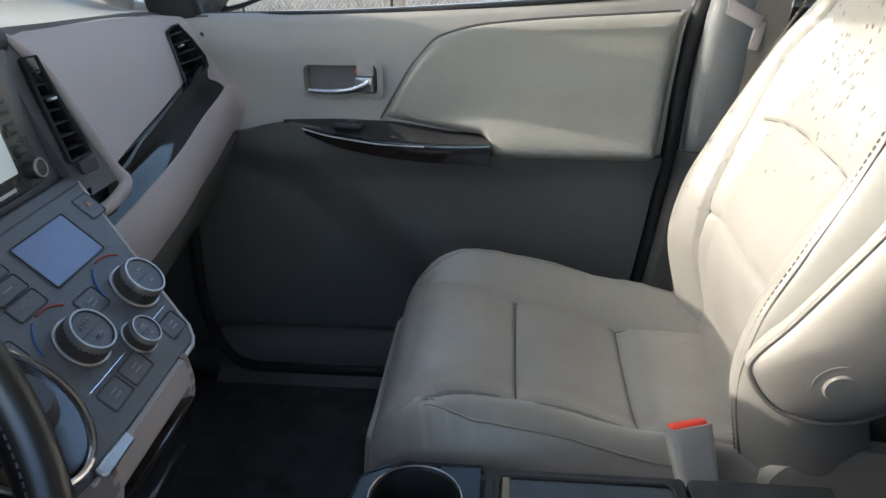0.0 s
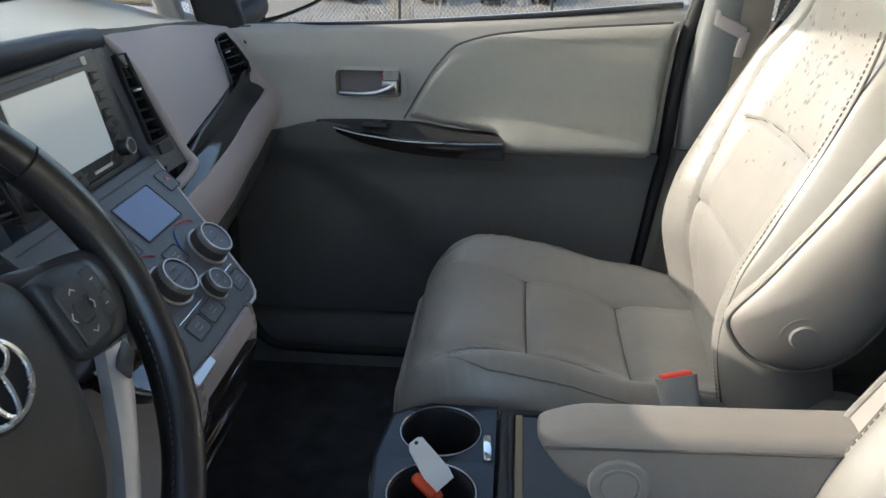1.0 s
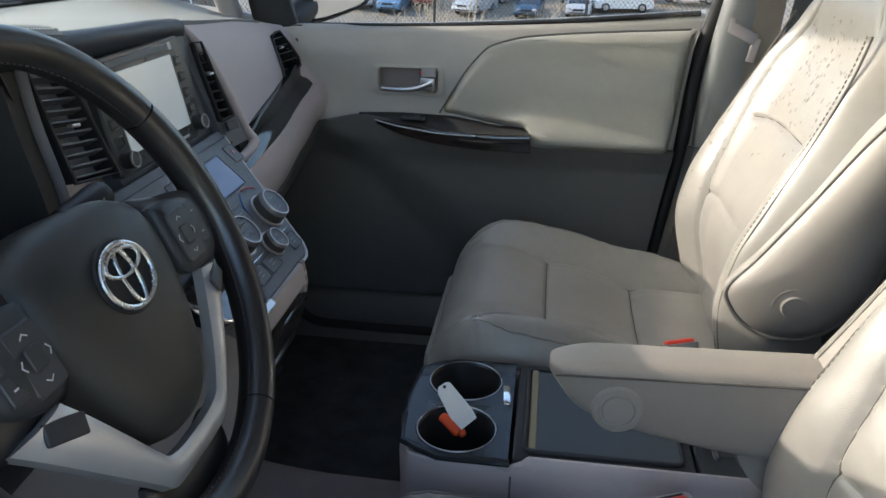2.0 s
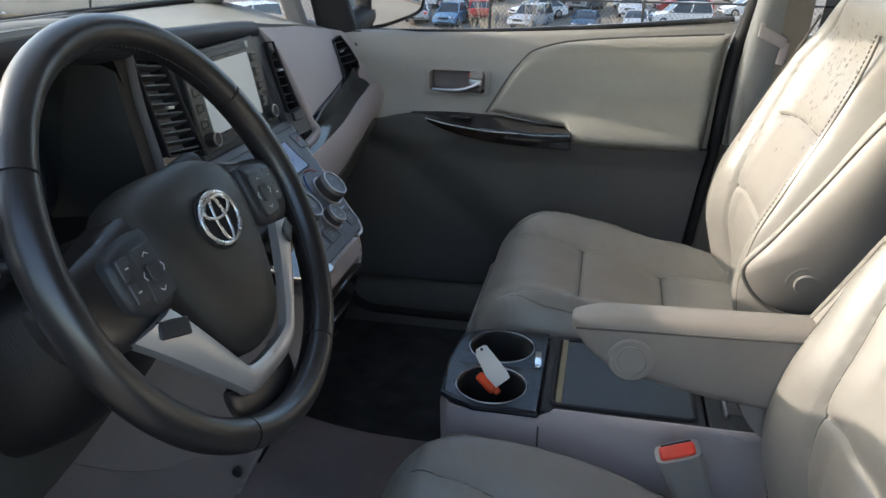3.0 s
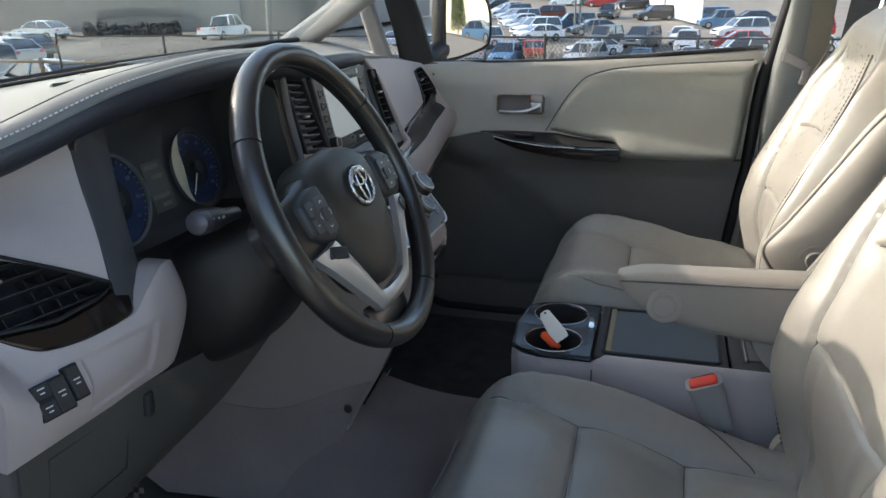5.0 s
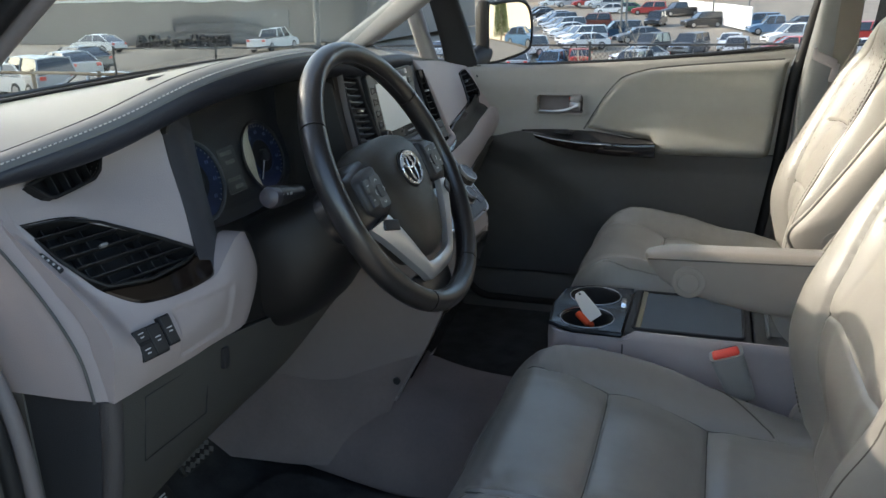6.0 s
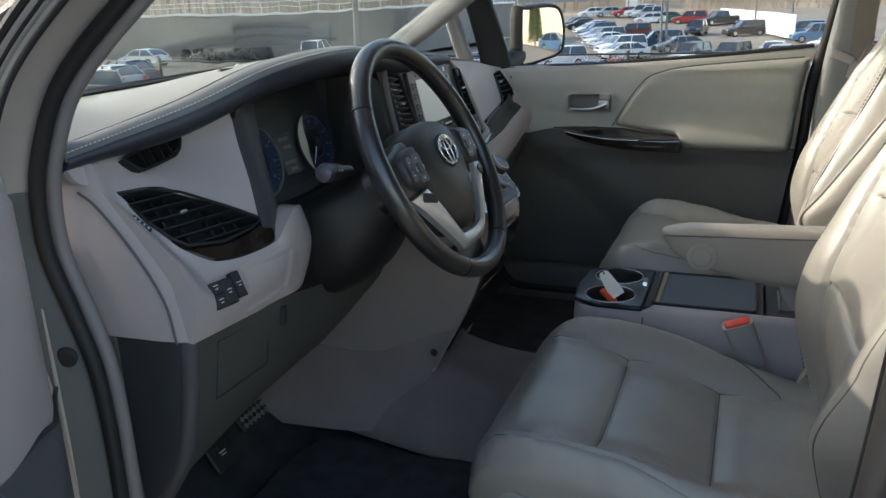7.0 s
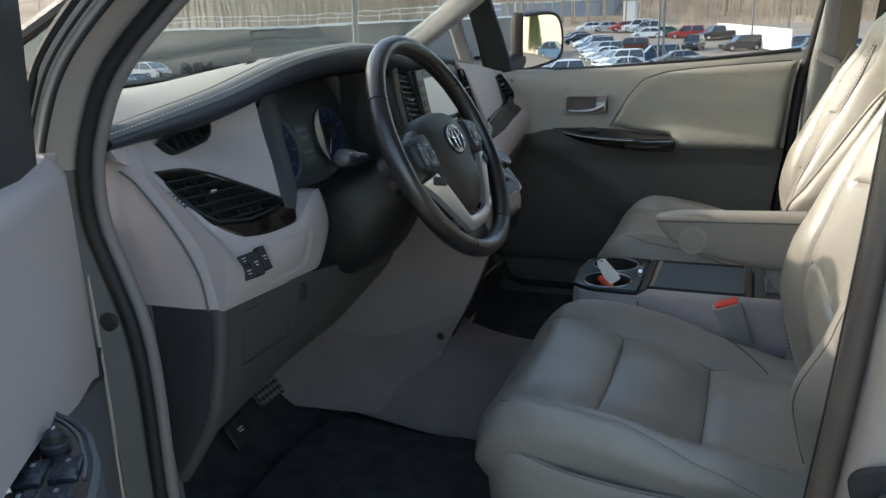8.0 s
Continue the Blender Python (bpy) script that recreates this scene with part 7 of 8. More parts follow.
# dark sheet for the shade in the hinge rebate, and the dark edge strip up the windscreen pillar
rows = []
for p in cr(SEAL[7:15], 40):
    o = Vector((p.x - mid.x, 0, p.z - mid.z)).normalized()
    rows.append([p + o * 0.0115 + Vector((0, -0.002, 0)), p + o * 0.0185 + Vector((0.002, -0.013, 0)), p + o * 0.0235 + Vector((0.003, -0.034, 0)), p + o * 0.0270 + Vector((0.003, -0.047, 0))])
part("hinge_rebate_shade", sheet(rows, 0.002), DARKDOOR, frame_body, "dark sheet standing in for shade in the hinge rebate")
part("pillar_edge_strip", tube([p + Vector((p.x - mid.x, 0, p.z - mid.z)).normalized() * 0.047 + Vector((0, -0.058, 0)) for p in cr(SEAL[1:7], 50)], 0.007, 8), RUBBER, frame_body, "black edge strip")
for reach_, r_, mat_, lab_ in ((0.026, 0.0045, PAINT, "pressed ridge of the painted pillar"), (0.0335, 0.0022, RUBBER, "dark groove of the painted pillar"), (0.0185, 0.0030, RUBBER, "dark groove beside the seal")):
    part("pillar_ridge", tube([p + Vector((p.x - mid.x, 0, p.z - mid.z)).normalized() * reach_ + Vector((0, -0.049 if reach_ < 0.03 else -0.056, 0)) for p in cr(SEAL[1:9], 60)], r_, 8), mat_, frame_body, lab_)
# inner trim between seal and dash, up the windscreen pillar
rows = []
for p in cr(SEAL[1:8], 40):
    o = Vector((-0.35, 0.0, 0.25)) if p.z > 1.2 else Vector((-0.3, 0, 0.05))
    rows.append([p + Vector((0.004, 0.020, -0.002)), p + Vector((-0.004, 0.035, 0.0)), p + o * 0.10 + Vector((0, 0.050, 0.0)), p + o * 0.20 + Vector((0, 0.052, 0.0)), p + o * 0.27 + Vector((0, 0.035, 0.0))])
part("pillar_trim", sheet(rows, 0.004), PILLAR, frame_body, "mauve-grey windscreen pillar trim")
part("pillar_plug", disc(0.013, 0.006, 0.003, 24, axes((-0.612, -0.885, 0.905), (1, 0, 0), (0.4, -0.9, 0))), RUBBER, frame_body, "black rubber plug")
rows = []
for i in range(12):
    x = lerp(-0.60, 0.26, i / 11)
    rows.append([(x, -0.70, 0.43), (x, -0.74, 0.466), (x, -0.80, 0.474), (x, -0.845, 0.470), (x, -0.86, 0.45), (x, -0.86, 0.40)])
part("scuff_plate", sheet(rows, 0.006, (0, 0, -1)), DARKDOOR, frame_body, "charcoal sill scuff plate")
# kick panel beside the driver's foot
part("kick_panel", sheet([[(x, -0.80 + 0.01 * math.sin(z * 6), z) for x in (-1.0, -0.85, -0.70, -0.60)] for z in (0.40, 0.5, 0.6, 0.75, 0.92)], 0.01, (0, -1, 0)), DARKDOOR, frame_body)
# striker on the centre pillar
st = part("striker", prism(rrect(0.060, 0.075, 0.018), 0.006, axes((0.318, -0.928, 0.842), (0.95, -0.1, 0.3), (-0.05, -1, 0)), 0.002), MATTBLACK, frame_body, "black striker plate")
part("striker_bolt", merge(disc(0.011, 0.012, 0.002, 6, axes((0.316, -0.930, 0.846), (1, 0, 0), (-0.05, -1, 0))), tube([(0.316, -0.940, 0.846), (0.312, -0.960, 0.850)], 0.005, 10)), SILVER, st, "bright bolt")
# centre pillar trim inside, driver's side
rows = []
for i in range(16):
    z = lerp(0.46, 1.56, i / 15)
    yy = -0.84 + 0.10 * smooth(1.0, 1.6, z)
    xx = curve1([(0.46, 0.25), (0.8, 0.275), (1.06, 0.30), (1.3, 0.325), (1.56, 0.345)], z)
    rows.append([(xx, yy, z), (xx + 0.02, yy + 0.035, z), (xx + 0.10, yy + 0.045, z), (xx + 0.16, yy + 0.03, z)])
part("centre_pillar_trim", sheet(rows, 0.008), PILLAR, frame_body, "grey centre pillar trim")
# fixed quarter glass ahead of the driver's door, with its black frame
quarter = tagged(part("window_quarter_left", patch([[(-0.718, -0.845, 1.168), (-0.90, -0.845, 1.150), (-1.06, -0.835, 1.135)], [(-0.682, -0.845, 1.247), (-0.80, -0.840, 1.205), (-1.06, -0.832, 1.140)], [(-0.648, -0.842, 1.309), (-0.78, -0.836, 1.254), (-1.06, -0.830, 1.145)]], 8, 8, 0.004), PRIVACY), "dark quarter window reflecting the sky", "window", kind="structure")
part("frame", tube(cr([(-0.725, -0.846, 1.112), (-0.702, -0.847, 1.185), (-0.668, -0.847, 1.255), (-0.636, -0.845, 1.309)], 24), 0.0085, 8), RUBBER, quarter, "black rubber frame")
part("frame", tube(cr([(-0.620, -0.843, 1.326), (-0.76, -0.838, 1.268), (-1.06, -0.832, 1.152)], 24), 0.010, 8), ROUNDEDGE, quarter, "dark upper frame")
# rear body side and sill of the passenger side
tagged(part("body_side_left", sheet([[(x, -0.915 - 0.02 * math.sin((z - 0.3) * 3.3), z) for x in (0.42, 0.9, 1.5, 2.3)] for z in [0.28 + 0.85 * i / 8 for i in range(9)]], 0.02, (0, 1, 0)), PAINT), "champagne painted body side", "car body", kind="structure")
tagged(part("sill_right", rbox(0.95, 0.15, 0.14, 0.02, 2, Matrix.Translation((-0.16, 0.835, 0.40))), DARKDOOR), "charcoal sill under the passenger door", "sill", kind="structure")
tagged(part("kick_panel_right", sheet([[(x, 0.782, z) for x in (-1.05, -0.85, -0.70, -0.52)] for z in (0.40, 0.5, 0.7, 0.92, 1.12)], 0.015, (0, 1, 0)), DARKDOOR), "charcoal kick panel in the passenger footwell", "wall", kind="structure")
tagged(part("dash_end_right", sheet([[(x, 0.778, z) for x in (-0.60, -0.53, -0.46)] for z in (0.42, 0.6, 0.8, 0.95)], 0.012, (0, 1, 0)), DARKDOOR), "charcoal panel closing the passenger footwell", "wall", kind="structure")
for s, nm in ((-1, "roof_rail_left"), (1, "roof_rail_right")):
    tagged(part(nm, tube(cr([(-0.50, s * 0.70, 1.50), (-0.30, s * 0.70, 1.585), (0.0, s * 0.715, 1.625), (0.6, s * 0.715, 1.63), (2.2, s * 0.70, 1.60)], 30), 0.045, 10, flat=0.8), HEADLINER), "grey roof rail lining", "roof rail", kind="structure")
# bonnet and wings ahead of the windscreen
rows = []
for i in range(14):
    f = i / 13
    x = lerp(-1.22, -2.15, f)
    rows.append([(x - 0.12 * math.cos(y / 0.9 * math.pi / 2) * (1 if i else 1), y, 1.06 - 0.20 * f ** 1.6 - 0.06 * abs(y / 0.9) ** 4) for y in [lerp(-0.9, 0.9, j / 20) for j in range(21)]])
tagged(part("bonnet", sheet(rows, 0.02, (0, 0, -1)), PAINT), "champagne painted bonnet", "bonnet", kind="structure")


# painted nose, wings and roof skin that close the body
rings = []
for i in range(12):
    f = i / 11
    x = lerp(-0.66, -2.20, f)
    w = 0.915 - 0.16 * smooth(0.55, 1.0, f) ** 2
    zt = lerp(1.02, 0.80, smooth(0.3, 1.0, f))
    rings.append([(x, -w, 0.30), (x, -w - 0.01, 0.60), (x, -w, zt - 0.10), (x, -w + 0.05, zt), (x, -w + 0.12, zt + 0.012)])
for sg, nm in ((1, "wing_left"), (-1, "wing_right")):
    rows = [[(x, y * sg, z) for x, y, z in r] for r in rings]
    tagged(part(nm, sheet(rows, 0.01, (0, sg, 0)), PAINT), "champagne painted front wing", "car body", kind="structure")
tagged(part("nose", sheet([[(-2.20 - 0.13 * math.cos(y / 0.8 * math.pi / 2), y, z) for y in [lerp(-0.76, 0.76, j / 14) for j in range(15)]] for z in (0.30, 0.5, 0.7, 0.82)], 0.02, (1, 0, 0)), PAINT), "champagne painted nose", "car body", kind="structure")
rows = []
for i in range(16):
    x = lerp(-0.34, 2.32, i / 15)
    rows.append([(x, y, 1.725 - 0.10 * abs(y / 0.78) ** 3 - 0.06 * smooth(-0.05, -0.34, x)) for y in [lerp(-0.74, 0.74, j / 14) for j in range(15)]])
tagged(part("roof_skin", sheet(rows, 0.012, (0, 0, -1)), PAINT), "champagne painted roof", "roof", kind="structure")
tagged(part("body_side_right", sheet([[(x, 0.915 + 0.02 * math.sin((z - 0.3) * 3.3), z) for x in (0.31, 0.9, 1.5, 2.3)] for z in [0.28 + 0.85 * i / 8 for i in range(9)]], 0.02, (0, -1, 0)), PAINT), "champagne painted rear side", "car body", kind="structure")


# ---- the open driver's door ----
def driver_door():
    a = radians(55)
    m = Matrix(((math.cos(a), math.sin(a), 0, -0.60), (-math.sin(a), math.cos(a), 0, -0.92), (0, 0, 1, 0), (0, 0, 0, 1)))
    # local x: away from the hinge; local y: towards the cabin; z up
    door = thing("driver_door", "driver door standing open, pale grey trim and slate lower panel", "car door", m @ Vector((0.3, -0.05, 0.45)))
    P = lambda x, y, z: m @ Vector((x, y, z))

    def low_edge(x):
        return curve1([(-0.01, 0.885), (0.03, 0.878), (0.06, 0.872), (0.12, 0.890), (0.25, 0.918), (0.40, 0.955), (1.02, 1.0)], x)

    rows = []
    for i in range(50):
        x = lerp(-0.005, 1.02, (i / 49) ** 1.3)
        r = []
        for k in range(24):
            f = k / 23
            z = lerp(low_edge(x), 1.142 + 0.02 * x, f)
            y = 0.0 + 0.012 * smooth(0, 0.10, x) - 0.02 * smooth(0.93, 1, f) - 0.02 * (1 - smooth(0, 0.03, x)) + 0.012 * smooth(1.10, 0.95, z) * smooth(0.05, 0.3, x)
            r.append(P(x, y, z))
        rows.append(r)
    part("upper_trim", sheet(rows, 0.012, m.to_3x3() @ Vector((0, -1, 0))), PANEL, door, "pale grey upper trim")
    part("trim_gap", tube([P(x, 0.016 * smooth(0, 0.1, x), low_edge(x) - 0.002) for x in [lerp(0.0, 1.0, i / 40) for i in range(41)]], 0.003, 6), BLACK, door)
    rows = []
    for i in range(30):
        x = lerp(-0.005, 1.02, i / 29)
        rows.append([P(x, -0.02 * (1 - smooth(0, 0.03, x)) + curve1([(0.45, 0.0), (0.7, 0.004), (0.85, 0.006), (0.95, 0.008)], z), z) for z in [lerp(0.46, low_edge(x) - 0.003, k / 12) for k in range(13)]])
    part("lower_panel", sheet(rows, 0.012, m.to_3x3() @ Vector((0, -1, 0))), DASHDARK, door, "slate lower panel")
    # armrest pod with switches
    O = cr([(0.300, 0.004, 0), (0.320, 0.020, 0), (0.355, 0.048, 0), (0.398, 0.066, 0), (0.48, 0.079, 0), (0.75, 0.078, 0), (0.80, 0.0, 0)], 50)
    rows = [[P(p.x, p.y, z) for p in O] for z in (0.946, 0.94, 0.90, 0.86)]
    rows.insert(0, [P(p.x, p.y - 0.004, 0.949) for p in O])
    rows.append([P(p.x + 0.01, p.y * 0.5, 0.80) for p in O])
    part("armrest_pod", sheet(rows, 0.003), DASHDARK, door, "slate armrest pod")
    top = [P(p.x, p.y - 0.003, 0.948) for p in O] + [P(p.x, -0.004, 0.948) for p in reversed(O)]
    k = len(O)
    V = top
    F = [[i, i + 1, 2 * k - 2 - i, 2 * k - 1 - i] for i in range(k - 1)]
    plate = part("switch_plate", (V, F), GLOSSWOOD, door, "gloss black switch plate")
    part("plate_line", tube([P(p.x, p.y - 0.008, 0.949) for p in O[10:32]], 0.0014, 6), EDGETRIM, plate, "thin grey line")
    for x, y in ((0.432, 0.053), (0.432, 0.027), (0.476, 0.053), (0.476, 0.027)):
        b = part("window_switch", rbox(0.036, 0.023, 0.010, 0.003, 2, m @ Matrix.Translation((x, y, 0.947))), SWITCHNAVY, plate, "window switch")
        part("legend", merge(rbox(0.005, 0.0035, 0.0008, 0.0003, 1, m @ Matrix.Translation((x - 0.008, y, 0.9523)))), DIMINK, b)
    kn = part("mirror_knob", merge(disc(0.0120, 0.007, 0.002, 24, m @ Matrix.Translation((0.392, 0.037, 0.948))), disc(0.0085, 0.017, 0.003, 24, m @ Matrix.Translation((0.392, 0.037, 0.948)))), BLACK, plate, "mirror adjusting knob")
    part("legend", rbox(0.006, 0.002, 0.0006, 0.0002, 1, m @ Matrix.Translation((0.389, 0.037, 0.9653))), INK, kn)
    # black mirror corner, glass, frame, outer skin
    rows = []
    for kk in range(10):
        z = lerp(1.14, 1.42, kk / 9)
        x0 = lerp(0.100, 0.028, kk / 9)
        rows.append([P(x0, -0.022, z), P(x0 + 0.01, -0.008, z), P(x0 + 0.10, -0.004, z), P(x0 + 0.24, -0.008, z)])
    part("mirror_corner", sheet(rows, 0.02, m.to_3x3() @ Vector((0, -1, 0))), BLACK, door, "black mirror corner cover")
    part("window_frame", tube(cr([P(0.05, -0.045, 1.14), P(0.06, -0.055, 1.30), P(0.25, -0.09, 1.50), P(0.6, -0.11, 1.56), P(0.98, -0.11, 1.55), P(1.02, -0.06, 1.15)], 40), 0.016, 8), BLACK, door)
    g = part("window_pane", patch([[P(0.30, -0.03, 1.13), P(0.65, -0.03, 1.13), P(1.0, -0.03, 1.13)], [P(0.30, -0.06, 1.35), P(0.65, -0.06, 1.35), P(1.0, -0.06, 1.35)], [P(0.32, -0.09, 1.5), P(0.65, -0.10, 1.54), P(1.0, -0.10, 1.54)]], 6, 6, 0.004), GLASS, door, "clear door glass")
    g.visible_shadow = False
    rows = [[P(x, -0.11 - 0.02 * math.sin((z - 0.4) * 3.5), z) for x in (-0.02, 0.3, 0.7, 1.03)] for z in [lerp(0.42, 1.13, i / 8) for i in range(9)]]
    part("outer_skin", sheet(rows, 0.008, m.to_3x3() @ Vector((0, 1, 0))), PAINT, door, "champagne painted outer skin")
    # tapering tube that stands in for the highlight on the painted edge
    part("edge_highlight", tube([P(-0.007, 0.000, z) for z in (0.73, 0.80, 0.90, 0.98)], [0.0008, 0.0022, 0.0024, 0.0012], 8), PAINT, door, "highlight on the door's front edge, built as a thin tube")
    part("door_shut_edge", sheet([[P(-0.012, -0.10, z), P(-0.016, -0.06, z), P(-0.008, -0.012, z)] for z in (0.44, 0.7, 0.95, 1.14)], 0.006), PAINT, door)
    return door


driver_door()


# ---- passenger side mirror ----
MIRRORBLACK = mat("smooth_black_housing", (0.006, 0.006, 0.007), 0.5, var=0.15, scale=10, spec=0.25)


def door_mirror():
    mir = thing("door_mirror", "black wing mirror outside the passenger window", "wing mirror", (-0.52, 0.85, 1.12))
    n = Vector((0.93, -0.37, 0.0))
    m = axes((-0.492, 0.985, 1.204), (0.37, 0.93, 0), n) @ Matrix.Diagonal((1.16, 1.03, 1, 1))
    O = [(p.x, p.y) for p in cr([(-0.094, 0.070, 0), (-0.070, 0.083, 0), (0.045, 0.088, 0), (0.092, 0.070, 0), (0.110, 0.020, 0), (0.108, -0.040, 0), (0.085, -0.066, 0), (0.0, -0.082, 0), (-0.075, -0.090, 0), (-0.095, -0.074, 0)], 56, True)]
    rings = [[m @ Vector((x * k, y * k, z)) for x, y in O] for k, z in ((0.90, -0.004), (0.945, 0.006), (1.0, 0.004), (1.045, -0.010), (1.03, -0.028), (0.85, -0.050), (0.45, -0.066), (0.1, -0.070))]
    part("housing", loft(rings), MIRRORBLACK, mir, "black mirror housing")
    gl = bpy.data.materials.new("mirror_glass")
    gl.use_nodes = True
    b = gl.node_tree.nodes["Principled BSDF"]
    b.inputs["Base Color"].default_value, b.inputs["Metallic"].default_value, b.inputs["Roughness"].default_value = (0.86, 0.87, 0.86, 1), 1.0, 0.015
    V, F = [], []
    for i in range(9):
        k = 0.89 * i / 8
        for x, y in O:
            V.append(m @ Vector((x * k, y * k, 0.008 - ((x * k) ** 2 + (y * k) ** 2) / 2.8)))
    N = len(O)
    for i in range(8):
        F += [[i * N + j, i * N + (j + 1) % N, (i + 1) * N + (j + 1) % N, (i + 1) * N + j] for j in range(N)]
    part("mirror_glass", (V, F), gl, mir, "clean convex mirror glass")
    part("mount", loft([[Vector((-0.57, 0.80, 1.11)) + Vector((0.03 * math.cos(t), 0, 0.035 * math.sin(t))) for t in [2 * math.pi * j / 16 for j in range(16)]],
                        [Vector((-0.545, 0.90, 1.145)) + Vector((0.028 * math.cos(t), 0, 0.030 * math.sin(t))) for t in [2 * math.pi * j / 16 for j in range(16)]]]), MIRRORBLACK, mir, "mirror arm")


door_mirror()


# ---- outside ----
DIRT = mat("dry_tan_ground", (0.32, 0.235, 0.15), 0.95, var=0.3, scale=0.6, bump=0.6, bscale=12)
LEAF = mat("brown_leaf_litter", (0.36, 0.27, 0.18), 0.95, var=0.35, scale=0.08, bump=0.5, bscale=2)
BARK = mat("pale_bark", (0.33, 0.26, 0.19), 0.9, var=0.3, scale=1.0)
TWIG = mat("dry_twig", (0.42, 0.36, 0.28), 0.9, var=0.2, scale=2)
WIRE = mat("dark_fence_metal", (0.05, 0.05, 0.05), 0.5, metal=0.6, var=0.2)
WHITEWALL = mat("white_wall_panel", (0.75, 0.74, 0.71), 0.7, var=0.06, scale=0.5)
TAUPEWALL = mat("taupe_building_wall", (0.17, 0.155, 0.14), 0.85, var=0.12, scale=0.3, bump=0.3, bscale=6)
CREAM = mat("cream_building_wall", (0.62, 0.55, 0.42), 0.85, var=0.06, scale=0.3)
STEELBLUE = mat("blue_grey_roof", (0.26, 0.30, 0.36), 0.7, var=0.08, scale=0.3)
GALV = mat("grey_galvanised_pole", (0.18, 0.18, 0.175), 0.55, metal=0.4, var=0.1)
TYRE = mat("tyre_rubber", (0.015, 0.015, 0.016), 0.8, var=0.2)
AUTOGLASS = mat("dark_car_glass", (0.02, 0.025, 0.03), 0.06, var=0.1, coat=0.5, rvar=0.02)
PINE = mat("evergreen_needles", (0.09, 0.13, 0.04), 0.8, var=0.35, scale=2)


EYE_X, EYE_Y, EYE_Z = 0.18, -1.65, 1.28
# the lot, stretched along sight lines to fit the camera's view: a dip, then a slow rise to the woods
NEAR_FAR = [(0, 0), (12, 12), (18, 20), (24, 34), (30, 50), (38, 63), (50, 69), (69, 80), (88, 97), (110, 107), (130, 115), (168, 129), (205, 190), (300, 300), (1000, 1000)]
FAR_NEAR = [(b, a) for a, b in NEAR_FAR]


def out(x, y):
    """A place in the lot, moved along its sight line from the camera's last position."""
    d = y - EYE_Y
    k = curve1(NEAR_FAR, d) / d
    return EYE_X + k * (x - EYE_X), EYE_Y + k * d


def yard_z(y):
    return -2.6 * smooth(6, 24, y) - 0.25 * smooth(40, 70, y) + 0.8 * smooth(125, 165, y)


def ground_z(x, y):
    lot = yard_z(y)
    if y > 0:
        d = curve1(FAR_NEAR, y - EYE_Y)
        lot = EYE_Z - (EYE_Z - yard_z(d + EYE_Y)) * (y - EYE_Y) / d
    return lerp(yard_z(y), lot, smooth(8, 24, y) * smooth(-0.46, -0.34, x / max(y, 1.0)))


def hill_z(x, y):
    return ground_z(x, y) - 0.4 + 31 * smooth(158, 305, y)


ys = [-900, -200, -50, -15, -6, -3] + [lerp(-2, 30, i / 32) for i in range(33)] + [33, 37, 41, 45, 50, 60, 70, 80, 90, 100, 110, 120, 130, 140, 150, 160, 170, 180, 190, 200, 210, 225, 250, 280, 310, 340, 420, 900]
xs = [-900, -400, -250, -150, -110] + [lerp(-90, 60, i / 30) for i in range(31)] + [100, 200, 400, 900]
tagged(part("ground", sheet([[(x, y, ground_z(x, y)) for x in xs] for y in ys]), ASPHALT), "pale worn asphalt sloping down to the parking lot", "ground", kind="structure")
tagged(part("verge", sheet([[(x, y, ground_z(x, y) + 0.06) for x in [lerp(-14, 40, i / 30) for i in range(31)]] for y in [lerp(9, 37, j / 28) for j in range(29)]], 0.05, (0, 0, -1)), DIRT), "strip of dry tan earth along the fence", "verge", kind="structure")
tagged(part("hillside", sheet([[(x, y, hill_z(x, y) + 1.2 * noise.noise((x * 0.03, y * 0.03, 2.0)) * smooth(170, 220, y)) for x in [lerp(-300, 200, i / 50) for i in range(51)]] for y in [lerp(160, 420, j / 44) for j in range(45)]], 0.04, (0, 0, -1)), LEAF), "wooded hillside covered with brown leaves", "hillside", kind="structure")

# bare woods on the hill
rng = random.Random(4)
geos = []
for i in range(2300):
    x, y = rng.uniform(-190, 110), rng.uniform(172, 300)
    z = hill_z(x, y)
    h = rng.uniform(13, 22)
    r = rng.uniform(0.10, 0.26)
    lean = rng.uniform(-0.6, 0.6)
    geos.append(tube([(x, y, z - 0.3), (x + lean * 0.4, y, z + h * 0.5), (x + lean, y, z + h)], [r, r * 0.7, 0.03], 5))
    for b in range(6):
        f = rng.uniform(0.2, 0.92)
        a = rng.uniform(0, 6.28)
        L = rng.uniform(1.2, 3.6) * (1.1 - f * 0.6)
        p = Vector((x + lean * f, y, z + h * f))
        geos.append(tube([p, p + Vector((math.cos(a) * L * 0.6, math.sin(a) * L * 0.6, L * 0.5)), p + Vector((math.cos(a) * L, math.sin(a) * L, L * 1.15))], [r * 0.35, r * 0.2, 0.012], 3))
for i in range(1700):
    x, y = rng.uniform(-120, 70), rng.uniform(150, 235)
    if y < 172 and x < -14 or -80 < x < -22 and y < 190:
        continue
    z = hill_z(x, y)
    h = rng.uniform(3.5, 9)
    p0 = Vector((x, y, z - 0.2))
    geos.append(tube([p0, p0 + Vector((rng.uniform(-0.4, 0.4), 0, h))], [0.06, 0.012], 4))
    for b in range(9):
        f = rng.uniform(0.05, 0.95)
        a = rng.uniform(0, 6.28)
        L = rng.uniform(0.8, 2.4)
        p = p0 + Vector((0, 0, h * f))
        geos.append(tube([p, p + Vector((math.cos(a) * L * 0.7, math.sin(a) * L * 0.7, L))], [0.03, 0.010], 3))
